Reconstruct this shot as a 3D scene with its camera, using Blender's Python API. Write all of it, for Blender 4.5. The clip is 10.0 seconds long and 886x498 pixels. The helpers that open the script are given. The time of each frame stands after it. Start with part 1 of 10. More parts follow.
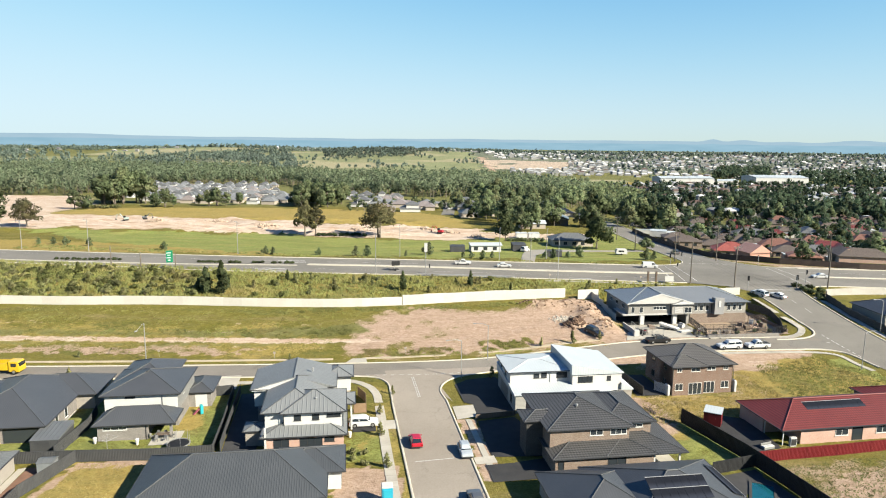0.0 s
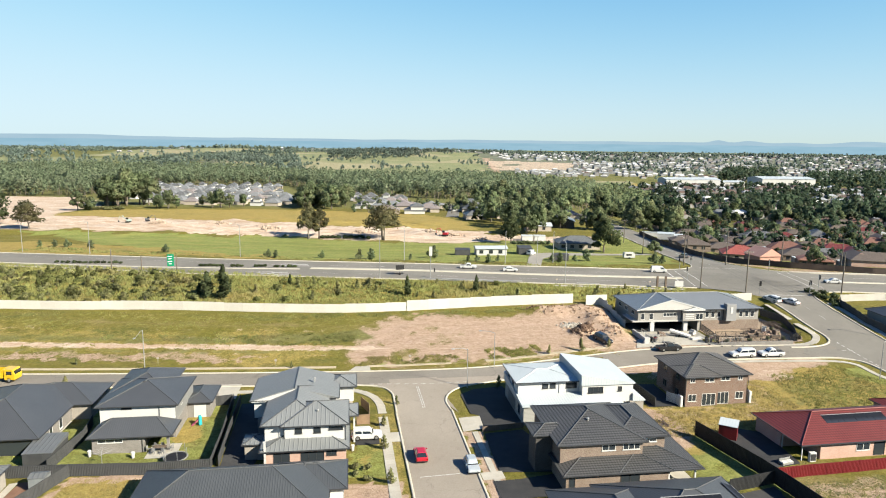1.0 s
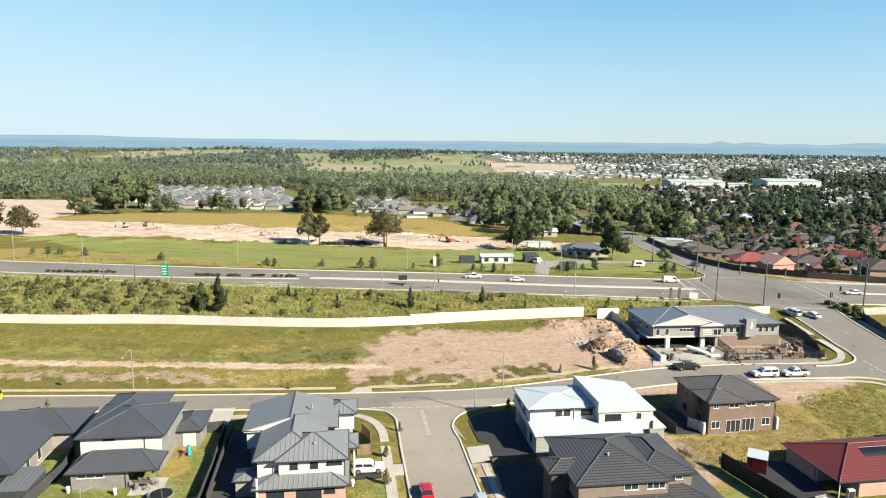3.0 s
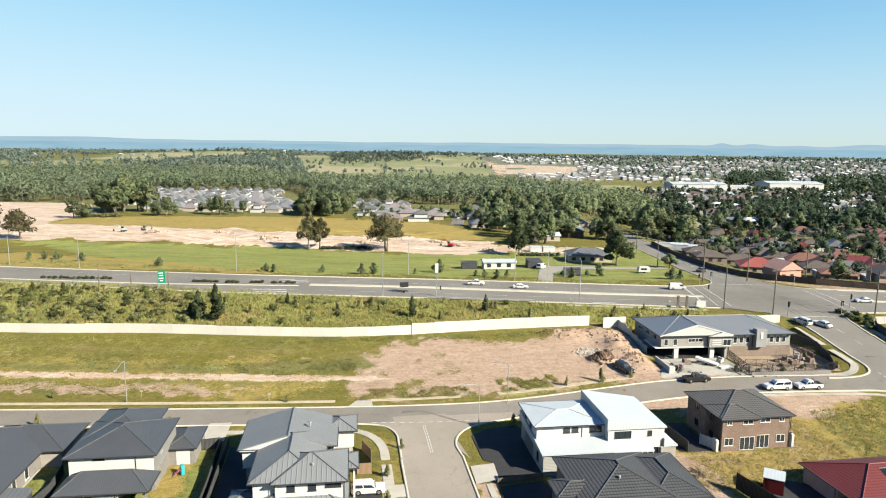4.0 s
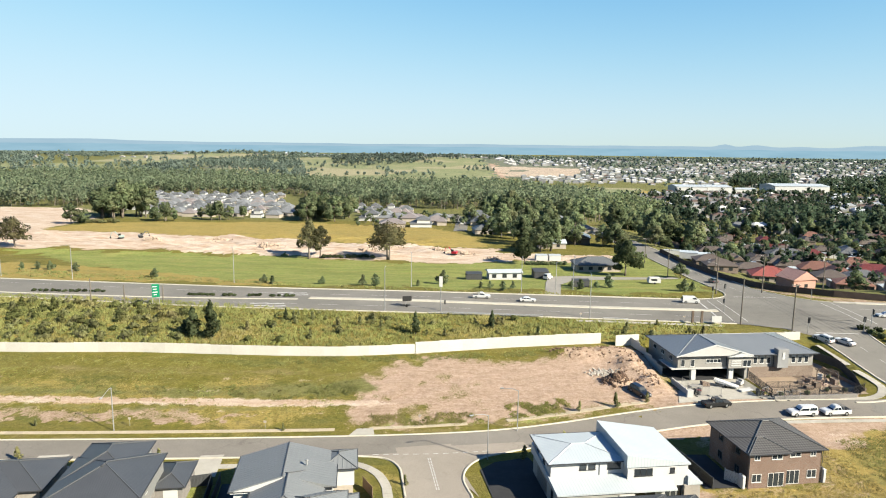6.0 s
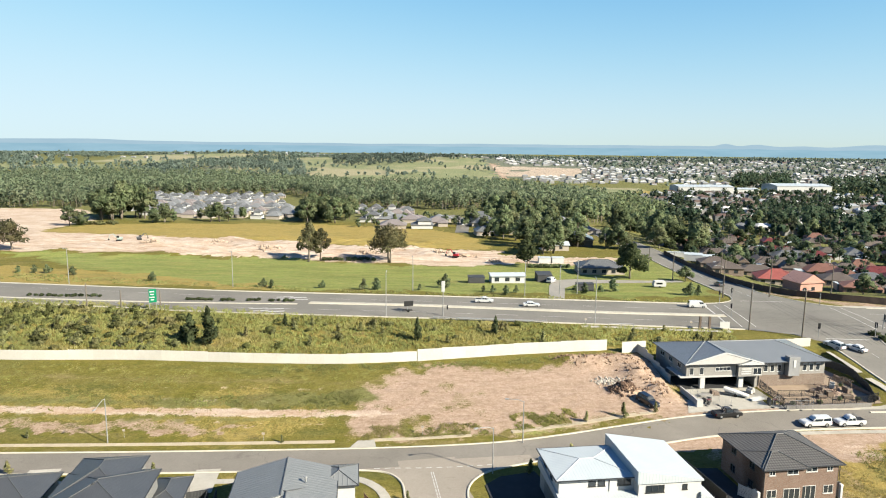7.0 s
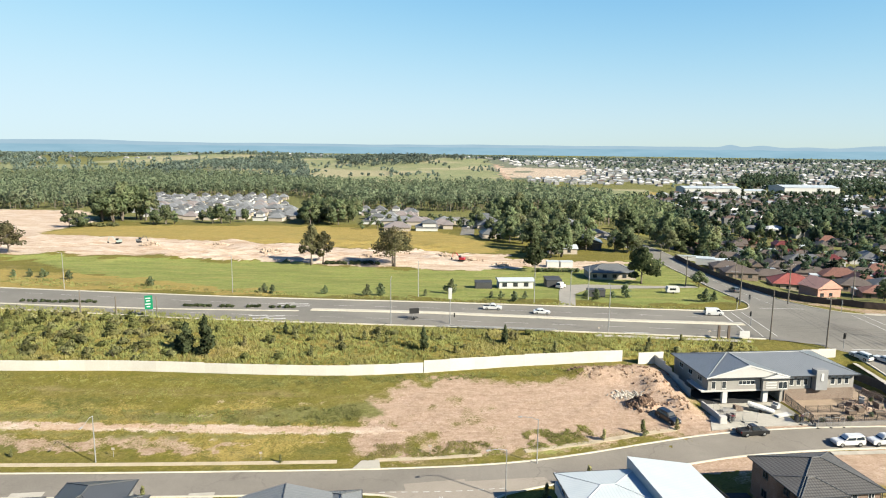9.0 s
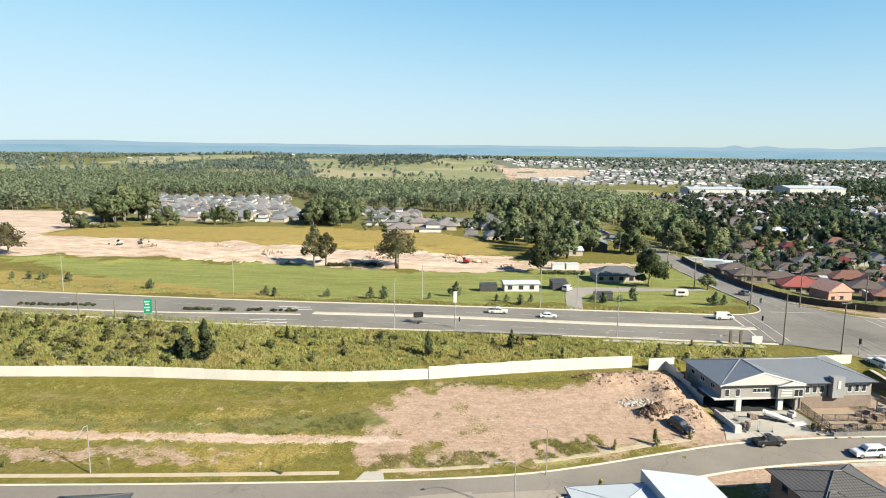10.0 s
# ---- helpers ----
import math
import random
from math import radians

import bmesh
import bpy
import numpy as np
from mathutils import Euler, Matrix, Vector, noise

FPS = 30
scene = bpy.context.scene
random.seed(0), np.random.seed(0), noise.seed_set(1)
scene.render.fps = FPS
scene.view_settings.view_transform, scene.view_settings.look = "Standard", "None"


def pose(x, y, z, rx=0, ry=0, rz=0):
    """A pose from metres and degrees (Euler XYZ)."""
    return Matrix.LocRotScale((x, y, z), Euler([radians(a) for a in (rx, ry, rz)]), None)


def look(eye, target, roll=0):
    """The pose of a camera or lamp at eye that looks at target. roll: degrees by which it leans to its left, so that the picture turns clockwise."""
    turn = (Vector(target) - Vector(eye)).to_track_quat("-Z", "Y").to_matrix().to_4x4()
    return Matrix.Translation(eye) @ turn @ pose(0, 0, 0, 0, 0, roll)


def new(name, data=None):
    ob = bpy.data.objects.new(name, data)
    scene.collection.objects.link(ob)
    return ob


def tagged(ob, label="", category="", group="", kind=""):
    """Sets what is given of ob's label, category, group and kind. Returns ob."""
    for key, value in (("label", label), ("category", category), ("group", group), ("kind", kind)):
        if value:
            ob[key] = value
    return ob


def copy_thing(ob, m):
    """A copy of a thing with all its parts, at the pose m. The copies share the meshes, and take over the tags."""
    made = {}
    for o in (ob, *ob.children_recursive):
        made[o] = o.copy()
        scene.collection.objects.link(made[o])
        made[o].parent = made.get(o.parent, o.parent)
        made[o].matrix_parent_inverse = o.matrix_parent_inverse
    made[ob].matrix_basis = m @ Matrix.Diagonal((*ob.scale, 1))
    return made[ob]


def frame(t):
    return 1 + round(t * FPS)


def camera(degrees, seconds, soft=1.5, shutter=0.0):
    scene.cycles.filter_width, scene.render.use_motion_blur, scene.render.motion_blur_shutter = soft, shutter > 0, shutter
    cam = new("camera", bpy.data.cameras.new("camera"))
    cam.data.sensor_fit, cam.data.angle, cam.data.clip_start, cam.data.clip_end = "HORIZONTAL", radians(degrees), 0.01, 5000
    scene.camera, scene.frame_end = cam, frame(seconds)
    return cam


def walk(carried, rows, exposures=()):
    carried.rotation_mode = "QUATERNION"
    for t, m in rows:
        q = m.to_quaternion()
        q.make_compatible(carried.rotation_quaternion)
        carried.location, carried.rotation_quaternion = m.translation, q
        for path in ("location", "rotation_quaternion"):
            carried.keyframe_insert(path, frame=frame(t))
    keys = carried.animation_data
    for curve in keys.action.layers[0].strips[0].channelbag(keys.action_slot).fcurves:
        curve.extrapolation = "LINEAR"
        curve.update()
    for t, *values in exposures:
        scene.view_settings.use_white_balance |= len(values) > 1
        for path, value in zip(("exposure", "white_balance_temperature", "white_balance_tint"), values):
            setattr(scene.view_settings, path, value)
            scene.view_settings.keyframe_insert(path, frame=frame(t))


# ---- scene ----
cam = camera(66.93, 10.0, 1.05)
# seconds, x, y, z, yaw, pitch, lean to the right
PATH = [
    (0.0, 0.00, -0.00, 44.80, -0.00, -9.33, -0.61),
    (0.5, -0.15, 1.70, 44.94, 0.25, -9.27, -0.63),
    (1.0, -0.30, 3.48, 45.17, 0.36, -9.27, -0.63),
    (1.5, -0.48, 5.32, 45.43, 0.44, -9.25, -0.66),
    (2.0, -0.71, 7.21, 45.76, 0.46, -9.25, -0.67),
    (2.5, -0.90, 9.12, 46.11, 0.50, -9.23, -0.64),
    (4.0, -1.56, 14.97, 47.23, 0.59, -9.06, -0.66),
    (4.5, -1.75, 16.85, 47.76, 0.68, -8.97, -0.64),
    (5.0, -1.92, 18.71, 48.33, 0.72, -8.92, -0.63),
    (5.5, -2.11, 20.53, 48.75, 0.74, -8.94, -0.62),
    (7.0, -2.83, 25.75, 49.82, 0.81, -8.99, -0.54),
    (7.5, -3.05, 27.41, 49.92, 0.84, -9.02, -0.52),
    (8.0, -3.26, 29.12, 49.94, 0.90, -9.04, -0.53),
    (8.5, -3.53, 30.86, 49.90, 1.01, -8.98, -0.54),
    (9.0, -3.84, 32.61, 49.85, 1.11, -8.92, -0.56),
    (9.5, -4.12, 34.36, 49.83, 1.21, -8.89, -0.54),
    (10.0, -4.39, 36.12, 49.84, 1.36, -8.88, -0.56),
]
walk(cam, [(t, pose(x, y, z, 90 + p, 0, w) @ pose(0, 0, 0, 0, 0, -r)) for t, x, y, z, w, p, r in PATH],
     [(0.0, 1.75), (10.0, 1.75)])

# ---- light ----
SUN_AZ, SUN_EL = radians(122.8), radians(32.0)
to_sun = Vector((math.sin(SUN_AZ) * math.cos(SUN_EL), math.cos(SUN_AZ) * math.cos(SUN_EL), math.sin(SUN_EL)))
world = bpy.data.worlds.new("world")
scene.world = world
world.use_nodes = True
wn, wl = world.node_tree.nodes, world.node_tree.links
sky = wn.new("ShaderNodeTexSky")
sky.sky_type, sky.sun_disc = "NISHITA", False
sky.sun_elevation, sky.sun_rotation = SUN_EL, SUN_AZ
sky.altitude, sky.air_density, sky.dust_density, sky.ozone_density = 60, 1.0, 0.1, 3.0


def skymath(op, a, b):
    k = wn.new("ShaderNodeVectorMath")
    k.operation = op
    for i, v in enumerate((a, b)):
        if isinstance(v, tuple):
            k.inputs[i].default_value = v
        else:
            wl.new(v, k.inputs[i])
    return k.outputs[0]


# deep blue overhead, pale and even near the skyline
sq = skymath("MULTIPLY", sky.outputs[0], sky.outputs[0])
tone = skymath("MULTIPLY", skymath("DIVIDE", sq, skymath("ADD", sq, (7.5, 7.5, 6.5))), (0.43 * 0.523, 0.545 * 0.523, 0.61 * 0.523))
wl.new(tone, wn["Background"].inputs["Color"])
wn["Background"].inputs["Strength"].default_value = 1.0
sun = new("sun", bpy.data.lights.new("sun", "SUN"))
sun.data.energy, sun.data.angle, sun.data.color = 5.0, radians(0.55), (1.0, 0.922, 0.752)
sun.matrix_world = look(to_sun * 200, (0, 0, 0))


# ---- materials ----
TONE = 0.52  # scales every base colour down, set together with the raised exposure


# Plain scaling of a base colour by TONE.
def dusty(n, l, col):
    return mixc(n, l, 1.0, col, (TONE, TONE, TONE), "MULTIPLY")


def shade(name, rough=0.8, metal=0.0, spec=0.3):
    m = bpy.data.materials.new(name)
    m.use_nodes = True
    n = m.node_tree.nodes
    b = n["Principled BSDF"]
    b.inputs["Roughness"].default_value = rough
    b.inputs["Metallic"].default_value = metal
    b.inputs["Specular IOR Level"].default_value = spec
    return m, n, m.node_tree.links, b


def mathn(n, l, op, a, b=None, c=None):
    k = n.new("ShaderNodeMath")
    k.operation = op
    for i, v in enumerate((a, b, c)):
        if v is None:
            continue
        if isinstance(v, (int, float)):
            k.inputs[i].default_value = v
        else:
            l.new(v, k.inputs[i])
    return k.outputs[0]


def mixc(n, l, fac, a, b, mode="MIX"):
    k = n.new("ShaderNodeMix")
    k.data_type, k.blend_type = "RGBA", mode
    for i, v in ((0, fac), (6, a), (7, b)):
        if isinstance(v, (int, float)):
            k.inputs[i].default_value = v
        elif isinstance(v, tuple):
            k.inputs[i].default_value = (*v, 1)
        else:
            l.new(v, k.inputs[i])
    return k.outputs[2]


def noisen(n, l, vec, scale, detail=4.0, rough=0.6):
    k = n.new("ShaderNodeTexNoise")
    k.inputs["Scale"].default_value, k.inputs["Detail"].default_value, k.inputs["Roughness"].default_value = scale, detail, rough
    l.new(vec, k.inputs["Vector"])
    return k.outputs["Fac"]


def spread(n, l, fac, lo, hi):
    k = n.new("ShaderNodeMapRange")
    k.inputs["From Min"].default_value, k.inputs["From Max"].default_value = lo, hi
    l.new(fac, k.inputs["Value"])
    return k.outputs[0]


def bumpn(n, l, b, height, strength, dist):
    k = n.new("ShaderNodeBump")
    k.inputs["Strength"].default_value, k.inputs["Distance"].default_value = strength, dist
    l.new(height, k.inputs["Height"])
    l.new(k.outputs[0], b.inputs["Normal"])


def plain(name, c1, c2, scale=0.5, rough=0.8, bump=0.3, metal=0.0, spec=0.3, rnd=0.0, island=0.0):
    """A weathered surface: two tones in large patches, fine grain over them."""
    m, n, l, b = shade(name, rough, metal, spec)
    g = n.new("ShaderNodeNewGeometry")
    big = spread(n, l, noisen(n, l, g.outputs["Position"], scale, 5), 0.3, 0.7)
    fine = noisen(n, l, g.outputs["Position"], scale * 14, 3)
    col = mixc(n, l, big, c1, c2)
    col = mixc(n, l, 0.35, col, mixc(n, l, spread(n, l, fine, 0.25, 0.75), (0.25, 0.25, 0.25), (0.75, 0.75, 0.75)), "SOFT_LIGHT")
    for amount, src in ((rnd, "o"), (island, "i")):
        if amount:
            v = n.new("ShaderNodeObjectInfo").outputs["Random"] if src == "o" else g.outputs["Random Per Island"]
            k = n.new("ShaderNodeHueSaturation")
            l.new(mathn(n, l, "MULTIPLY_ADD", v, amount * 2, 1 - amount), k.inputs["Value"])
            l.new(col, k.inputs["Color"])
            col = k.outputs[0]
    l.new(dusty(n, l, col), b.inputs["Base Color"])
    if bump:
        bumpn(n, l, b, fine, bump, 0.02)
    return m


def ribbed(name, c1, c2, period, rough, spec=0.4, tiles=0.0, depth=0.03, line=0.55, metal=0.0):
    """Sheet metal or tiles: ribs across the slope, and with tiles also courses up it."""
    m, n, l, b = shade(name, rough, metal, spec)
    uv = n.new("ShaderNodeUVMap")
    s = n.new("ShaderNodeSeparateXYZ")
    l.new(uv.outputs[0], s.inputs[0])
    g = n.new("ShaderNodeNewGeometry")
    big = spread(n, l, noisen(n, l, g.outputs["Position"], 0.35, 5), 0.3, 0.7)
    col = mixc(n, l, big, c1, c2)
    u = mathn(n, l, "FRACT", mathn(n, l, "DIVIDE", s.outputs[0], period))
    rib = mathn(n, l, "PINGPONG", u, 0.5)
    edge = spread(n, l, rib, 0.16, 0.04)
    h = edge
    if tiles:
        v = mathn(n, l, "FRACT", mathn(n, l, "DIVIDE", s.outputs[1], tiles))
        course = spread(n, l, v, 0.5, 0.12)
        wave = mathn(n, l, "MULTIPLY", mathn(n, l, "SINE", mathn(n, l, "MULTIPLY", u, 6.283)), 0.12)
        h = mathn(n, l, "ADD", mathn(n, l, "SUBTRACT", 1.0, v), wave)
        edge = mathn(n, l, "MAXIMUM", course, mathn(n, l, "MULTIPLY", edge, 0.12))
    dark = tuple(c * line for c in c1)
    col = mixc(n, l, mathn(n, l, "MULTIPLY", edge, 0.9), col, dark)
    l.new(dusty(n, l, col), b.inputs["Base Color"])
    bumpn(n, l, b, h, 0.8, depth)
    return m


def bricked(name, c1, c2, mortar, bw=0.24, bh=0.086):
    m, n, l, b = shade(name, 0.85, 0, 0.2)
    uv = n.new("ShaderNodeUVMap")
    t = n.new("ShaderNodeTexBrick")
    l.new(uv.outputs[0], t.inputs["Vector"])
    for key, v in (("Scale", 1.0), ("Mortar Size", 0.009), ("Brick Width", bw), ("Row Height", bh)):
        t.inputs[key].default_value = v
    t.inputs["Color1"].default_value, t.inputs["Color2"].default_value, t.inputs["Mortar"].default_value = (*c1, 1), (*c2, 1), (*mortar, 1)
    g = n.new("ShaderNodeNewGeometry")
    big = spread(n, l, noisen(n, l, g.outputs["Position"], 0.6, 5), 0.3, 0.7)
    col = mixc(n, l, 0.5, t.outputs["Color"], mixc(n, l, big, (0.35, 0.35, 0.35), (0.65, 0.65, 0.65)), "SOFT_LIGHT")
    l.new(dusty(n, l, col), b.inputs["Base Color"])
    bumpn(n, l, b, t.outputs["Fac"], -0.5, 0.01)
    return m


def asphalt(name, c1, c2):
    """Worn asphalt: patched tones, faint sealed cracks, oil stains."""
    m, n, l, b = shade(name, 0.9, 0, 0.2)
    g = n.new("ShaderNodeNewGeometry")
    pos = g.outputs["Position"]
    col = mixc(n, l, spread(n, l, noisen(n, l, pos, 0.06, 6, 0.65), 0.35, 0.65), c1, c2)
    v = n.new("ShaderNodeTexVoronoi")
    v.feature = "DISTANCE_TO_EDGE"
    v.inputs["Scale"].default_value = 0.11
    warp = n.new("ShaderNodeVectorMath")
    warp.operation = "MULTIPLY_ADD"
    k = n.new("ShaderNodeTexNoise")
    k.inputs["Scale"].default_value, k.inputs["Detail"].default_value = 0.5, 4
    l.new(pos, k.inputs["Vector"])
    l.new(k.outputs["Color"], warp.inputs[0])
    warp.inputs[1].default_value = (3.5, 3.5, 0)
    l.new(pos, warp.inputs[2])
    l.new(warp.outputs[0], v.inputs["Vector"])
    crack = mathn(n, l, "MULTIPLY", spread(n, l, v.outputs["Distance"], 0.014, 0.004), spread(n, l, noisen(n, l, pos, 0.09, 2), 0.5, 0.6))
    col = mixc(n, l, mathn(n, l, "MULTIPLY", crack, 0.28), col, tuple(q * 0.4 for q in c1))
    stain = spread(n, l, noisen(n, l, pos, 0.45, 5, 0.6), 0.60, 0.78)
    col = mixc(n, l, mathn(n, l, "MULTIPLY", stain, 0.35), col, tuple(q * 0.5 for q in c1))
    fine = noisen(n, l, pos, 7.0, 3)
    col = mixc(n, l, 0.4, col, mixc(n, l, spread(n, l, fine, 0.25, 0.75), (0.25, 0.25, 0.25), (0.75, 0.75, 0.75)), "SOFT_LIGHT")
    l.new(dusty(n, l, col), b.inputs["Base Color"])
    bumpn(n, l, b, fine, 0.3, 0.02)
    return m


def leafy(name, c1, c2, c3=None):
    """Leaves: tone by clump and by place, a little light let through."""
    m, n, l, b = shade(name, 0.75, 0, 0.15)
    g = n.new("ShaderNodeNewGeometry")
    col = mixc(n, l, g.outputs["Random Per Island"], c1, c2)
    if c3:
        col = mixc(n, l, spread(n, l, noisen(n, l, g.outputs["Position"], 0.09, 3), 0.48, 0.66), col, c3)
    o = n.new("ShaderNodeObjectInfo")
    k = n.new("ShaderNodeHueSaturation")
    crown = mathn(n, l, "MULTIPLY_ADD", spread(n, l, noisen(n, l, g.outputs["Position"], 0.16, 2), 0.35, 0.65), 0.5, 0.75)
    l.new(mathn(n, l, "MULTIPLY", crown, mathn(n, l, "MULTIPLY_ADD", o.outputs["Random"], 0.5, 0.75)), k.inputs["Value"])
    l.new(col, k.inputs["Color"])
    leaf = dusty(n, l, k.outputs[0])
    l.new(leaf, b.inputs["Base Color"])
    tr = n.new("ShaderNodeBsdfTranslucent")
    l.new(leaf, tr.inputs["Color"])
    mx = n.new("ShaderNodeMixShader")
    mx.inputs[0].default_value = 0.5
    l.new(b.outputs[0], mx.inputs[1])
    l.new(tr.outputs[0], mx.inputs[2])
    l.new(mx.outputs[0], n["Material Output"].inputs["Surface"])
    return m


def glazed(name, c=(0.02, 0.025, 0.03)):
    m, n, l, b = shade(name, 0.06, 0, 0.6)
    b.inputs["Base Color"].default_value = (*c, 1)
    return m


M_ROOF_CHAR = ribbed("charcoal_steel_roof", (0.072, 0.078, 0.087), (0.09, 0.096, 0.106), 0.30, 0.45, depth=0.008, line=0.9)
M_ROOF_GREY = ribbed("slate_steel_roof", (0.145, 0.153, 0.155), (0.175, 0.183, 0.185), 0.6, 0.5, depth=0.06, line=0.95)
M_TILE_SLATE = ribbed("slate_grey_ribbed_roof", (0.215, 0.228, 0.232), (0.25, 0.262, 0.266), 0.62, 0.5, depth=0.045, line=0.95)
M_ROOF_SLATE = ribbed("dark_slate_steel_roof", (0.074, 0.082, 0.09), (0.092, 0.10, 0.108), 0.30, 0.45, depth=0.02, line=0.78)
M_ROOF_BLUE = ribbed("blue_grey_steel_roof", (0.205, 0.218, 0.222), (0.235, 0.248, 0.252), 0.4, 0.3, spec=1.0, depth=0.012, line=0.85)
M_ROOF_WHITE = ribbed("white_steel_roof", (0.55, 0.61, 0.64), (0.62, 0.67, 0.70), 0.45, 0.45, depth=0.012, line=0.93)
M_TILE_CHAR = ribbed("charcoal_tile_roof", (0.088, 0.09, 0.092), (0.11, 0.11, 0.112), 0.40, 0.6, tiles=0.44, depth=0.09, line=0.16)
M_TILE_BROWN = ribbed("brown_grey_tile_roof", (0.125, 0.118, 0.11), (0.155, 0.147, 0.138), 0.40, 0.6, tiles=0.44, depth=0.12, line=0.45)
M_TILE_RED = ribbed("red_tile_roof", (0.158, 0.023, 0.020), (0.207, 0.035, 0.030), 0.40, 0.6, tiles=0.44, depth=0.05, line=0.55)
M_CAP = plain("ridge_capping", (0.095, 0.10, 0.105), (0.12, 0.125, 0.13), 0.6, 0.5)
M_CAP_BLUE = plain("blue_grey_ridge_capping", (0.27, 0.29, 0.31), (0.31, 0.33, 0.35), 0.6, 0.5)
M_CAP_RED = plain("red_ridge_capping", (0.24, 0.055, 0.048), (0.28, 0.075, 0.065), 0.6, 0.6)
M_CAP_WHITE = plain("white_ridge_capping", (0.62, 0.66, 0.69), (0.66, 0.7, 0.73), 0.6, 0.5)
M_GUTTER = plain("charcoal_gutter", (0.05, 0.053, 0.058), (0.065, 0.068, 0.073), 0.6, 0.5)
M_WHITE = plain("white_render", (0.70, 0.70, 0.685), (0.63, 0.63, 0.615), 0.3, 0.8, 0.15)
M_CREAM = plain("cream_render", (0.55, 0.48, 0.40), (0.48, 0.42, 0.35), 0.3, 0.85, 0.15)
M_GREYCLAD = ribbed("grey_cladding", (0.26, 0.265, 0.26), (0.30, 0.30, 0.29), 40.0, 0.7, tiles=0.18, depth=0.01, line=0.75)
M_BEIGE = plain("beige_render", (0.36, 0.33, 0.29), (0.42, 0.385, 0.34), 0.3, 0.85, 0.15)
M_BRICK_BROWN = bricked("brown_brick", (0.20, 0.125, 0.095), (0.27, 0.175, 0.135), (0.30, 0.26, 0.22))
M_BRICK_TAN = bricked("tan_brick", (0.215, 0.155, 0.12), (0.30, 0.225, 0.18), (0.32, 0.28, 0.24))
M_BRICK_GREY = bricked("grey_brick", (0.23, 0.215, 0.20), (0.29, 0.27, 0.25), (0.34, 0.32, 0.30))
M_BRICK_PINK = bricked("salmon_brick", (0.56, 0.345, 0.275), (0.62, 0.41, 0.33), (0.55, 0.45, 0.39))
M_BRICK_DARK = bricked("charcoal_brick", (0.075, 0.07, 0.066), (0.10, 0.093, 0.088), (0.13, 0.125, 0.12))
M_GLASS = glazed("window_glass")
M_FRAME_W = plain("white_window_frame", (0.75, 0.75, 0.73), (0.68, 0.68, 0.66), 1.0, 0.5, 0.05)
M_FRAME_D = plain("dark_window_frame", (0.04, 0.042, 0.045), (0.055, 0.057, 0.06), 1.0, 0.45, 0.05)
M_GARAGE = ribbed("grey_garage_door", (0.17, 0.175, 0.18), (0.20, 0.205, 0.21), 40.0, 0.5, tiles=0.5, depth=0.02, line=0.6)
M_ASPHALT = asphalt("worn_asphalt", (0.325, 0.284, 0.236), (0.405, 0.358, 0.30))
M_ASPHALT_GREY = asphalt("older_grey_asphalt", (0.232, 0.21, 0.18), (0.30, 0.272, 0.236))
M_ASPHALT_HWY = asphalt("highway_asphalt", (0.215, 0.202, 0.178), (0.275, 0.258, 0.228))
M_TYREMARK = plain("tyre_worn_asphalt", (0.15, 0.14, 0.125), (0.205, 0.192, 0.17), 0.8, 0.9)
M_CONCRETE = plain("pale_concrete", (0.46, 0.43, 0.37), (0.56, 0.53, 0.46), 0.5, 0.9, 0.3, rnd=0.07)
M_KERB = plain("concrete_kerb", (0.54, 0.50, 0.40), (0.66, 0.62, 0.52), 0.7, 0.9, 0.3)
M_PAINT = plain("road_marking_paint", (0.68, 0.68, 0.65), (0.52, 0.51, 0.48), 1.5, 0.7, 0.1)
M_WALL = plain("cream_precast_concrete", (0.68, 0.65, 0.58), (0.76, 0.73, 0.67), 0.25, 0.85, 0.2, rnd=0.06)
M_FENCE = plain("dark_grey_steel_fence", (0.055, 0.058, 0.062), (0.075, 0.077, 0.08), 0.5, 0.6, 0.05, rnd=0.06)
# Fence steel taken to black, with its shaded side put into the colour.
M_FENCE_SHADE = plain("shade_black_fence", (0.018, 0.019, 0.021), (0.028, 0.029, 0.031), 0.5, 0.6, 0.05, rnd=0.06)
M_FENCE_RED = plain("red_steel_fence", (0.146, 0.006, 0.011), (0.177, 0.010, 0.014), 0.5, 0.55, 0.05, rnd=0.06)
M_STEEL = plain("galvanised_steel", (0.42, 0.43, 0.43), (0.5, 0.5, 0.5), 1.0, 0.5, 0.1, metal=0.4)
M_TIMBER = plain("weathered_timber", (0.14, 0.10, 0.075), (0.20, 0.155, 0.12), 0.8, 0.85, 0.5)
M_BARK = plain("grey_bark", (0.16, 0.125, 0.095), (0.27, 0.235, 0.195), 1.2, 0.9, 0.6)
M_LEAF = leafy("gum_leaves", (0.17, 0.235, 0.115), (0.29, 0.35, 0.185), (0.275, 0.29, 0.155))
M_LEAF_DARK = leafy("dark_leaves", (0.078, 0.108, 0.048), (0.145, 0.172, 0.082))
# Forest base colour lightened to stand for aerial haze over the belt.
M_FOREST = leafy("forest_leaves", (0.20, 0.265, 0.155), (0.30, 0.365, 0.22), (0.275, 0.305, 0.19))
M_LEAF_SUBURB = leafy("suburban_tree_leaves", (0.058, 0.105, 0.062), (0.125, 0.182, 0.112), (0.115, 0.13, 0.078))
M_SHRUB = leafy("shrub_leaves", (0.24, 0.26, 0.11), (0.38, 0.38, 0.175), (0.39, 0.35, 0.165))
M_SHRUB2 = leafy("dull_shrub_leaves", (0.17, 0.195, 0.066), (0.28, 0.295, 0.11), (0.27, 0.255, 0.105))
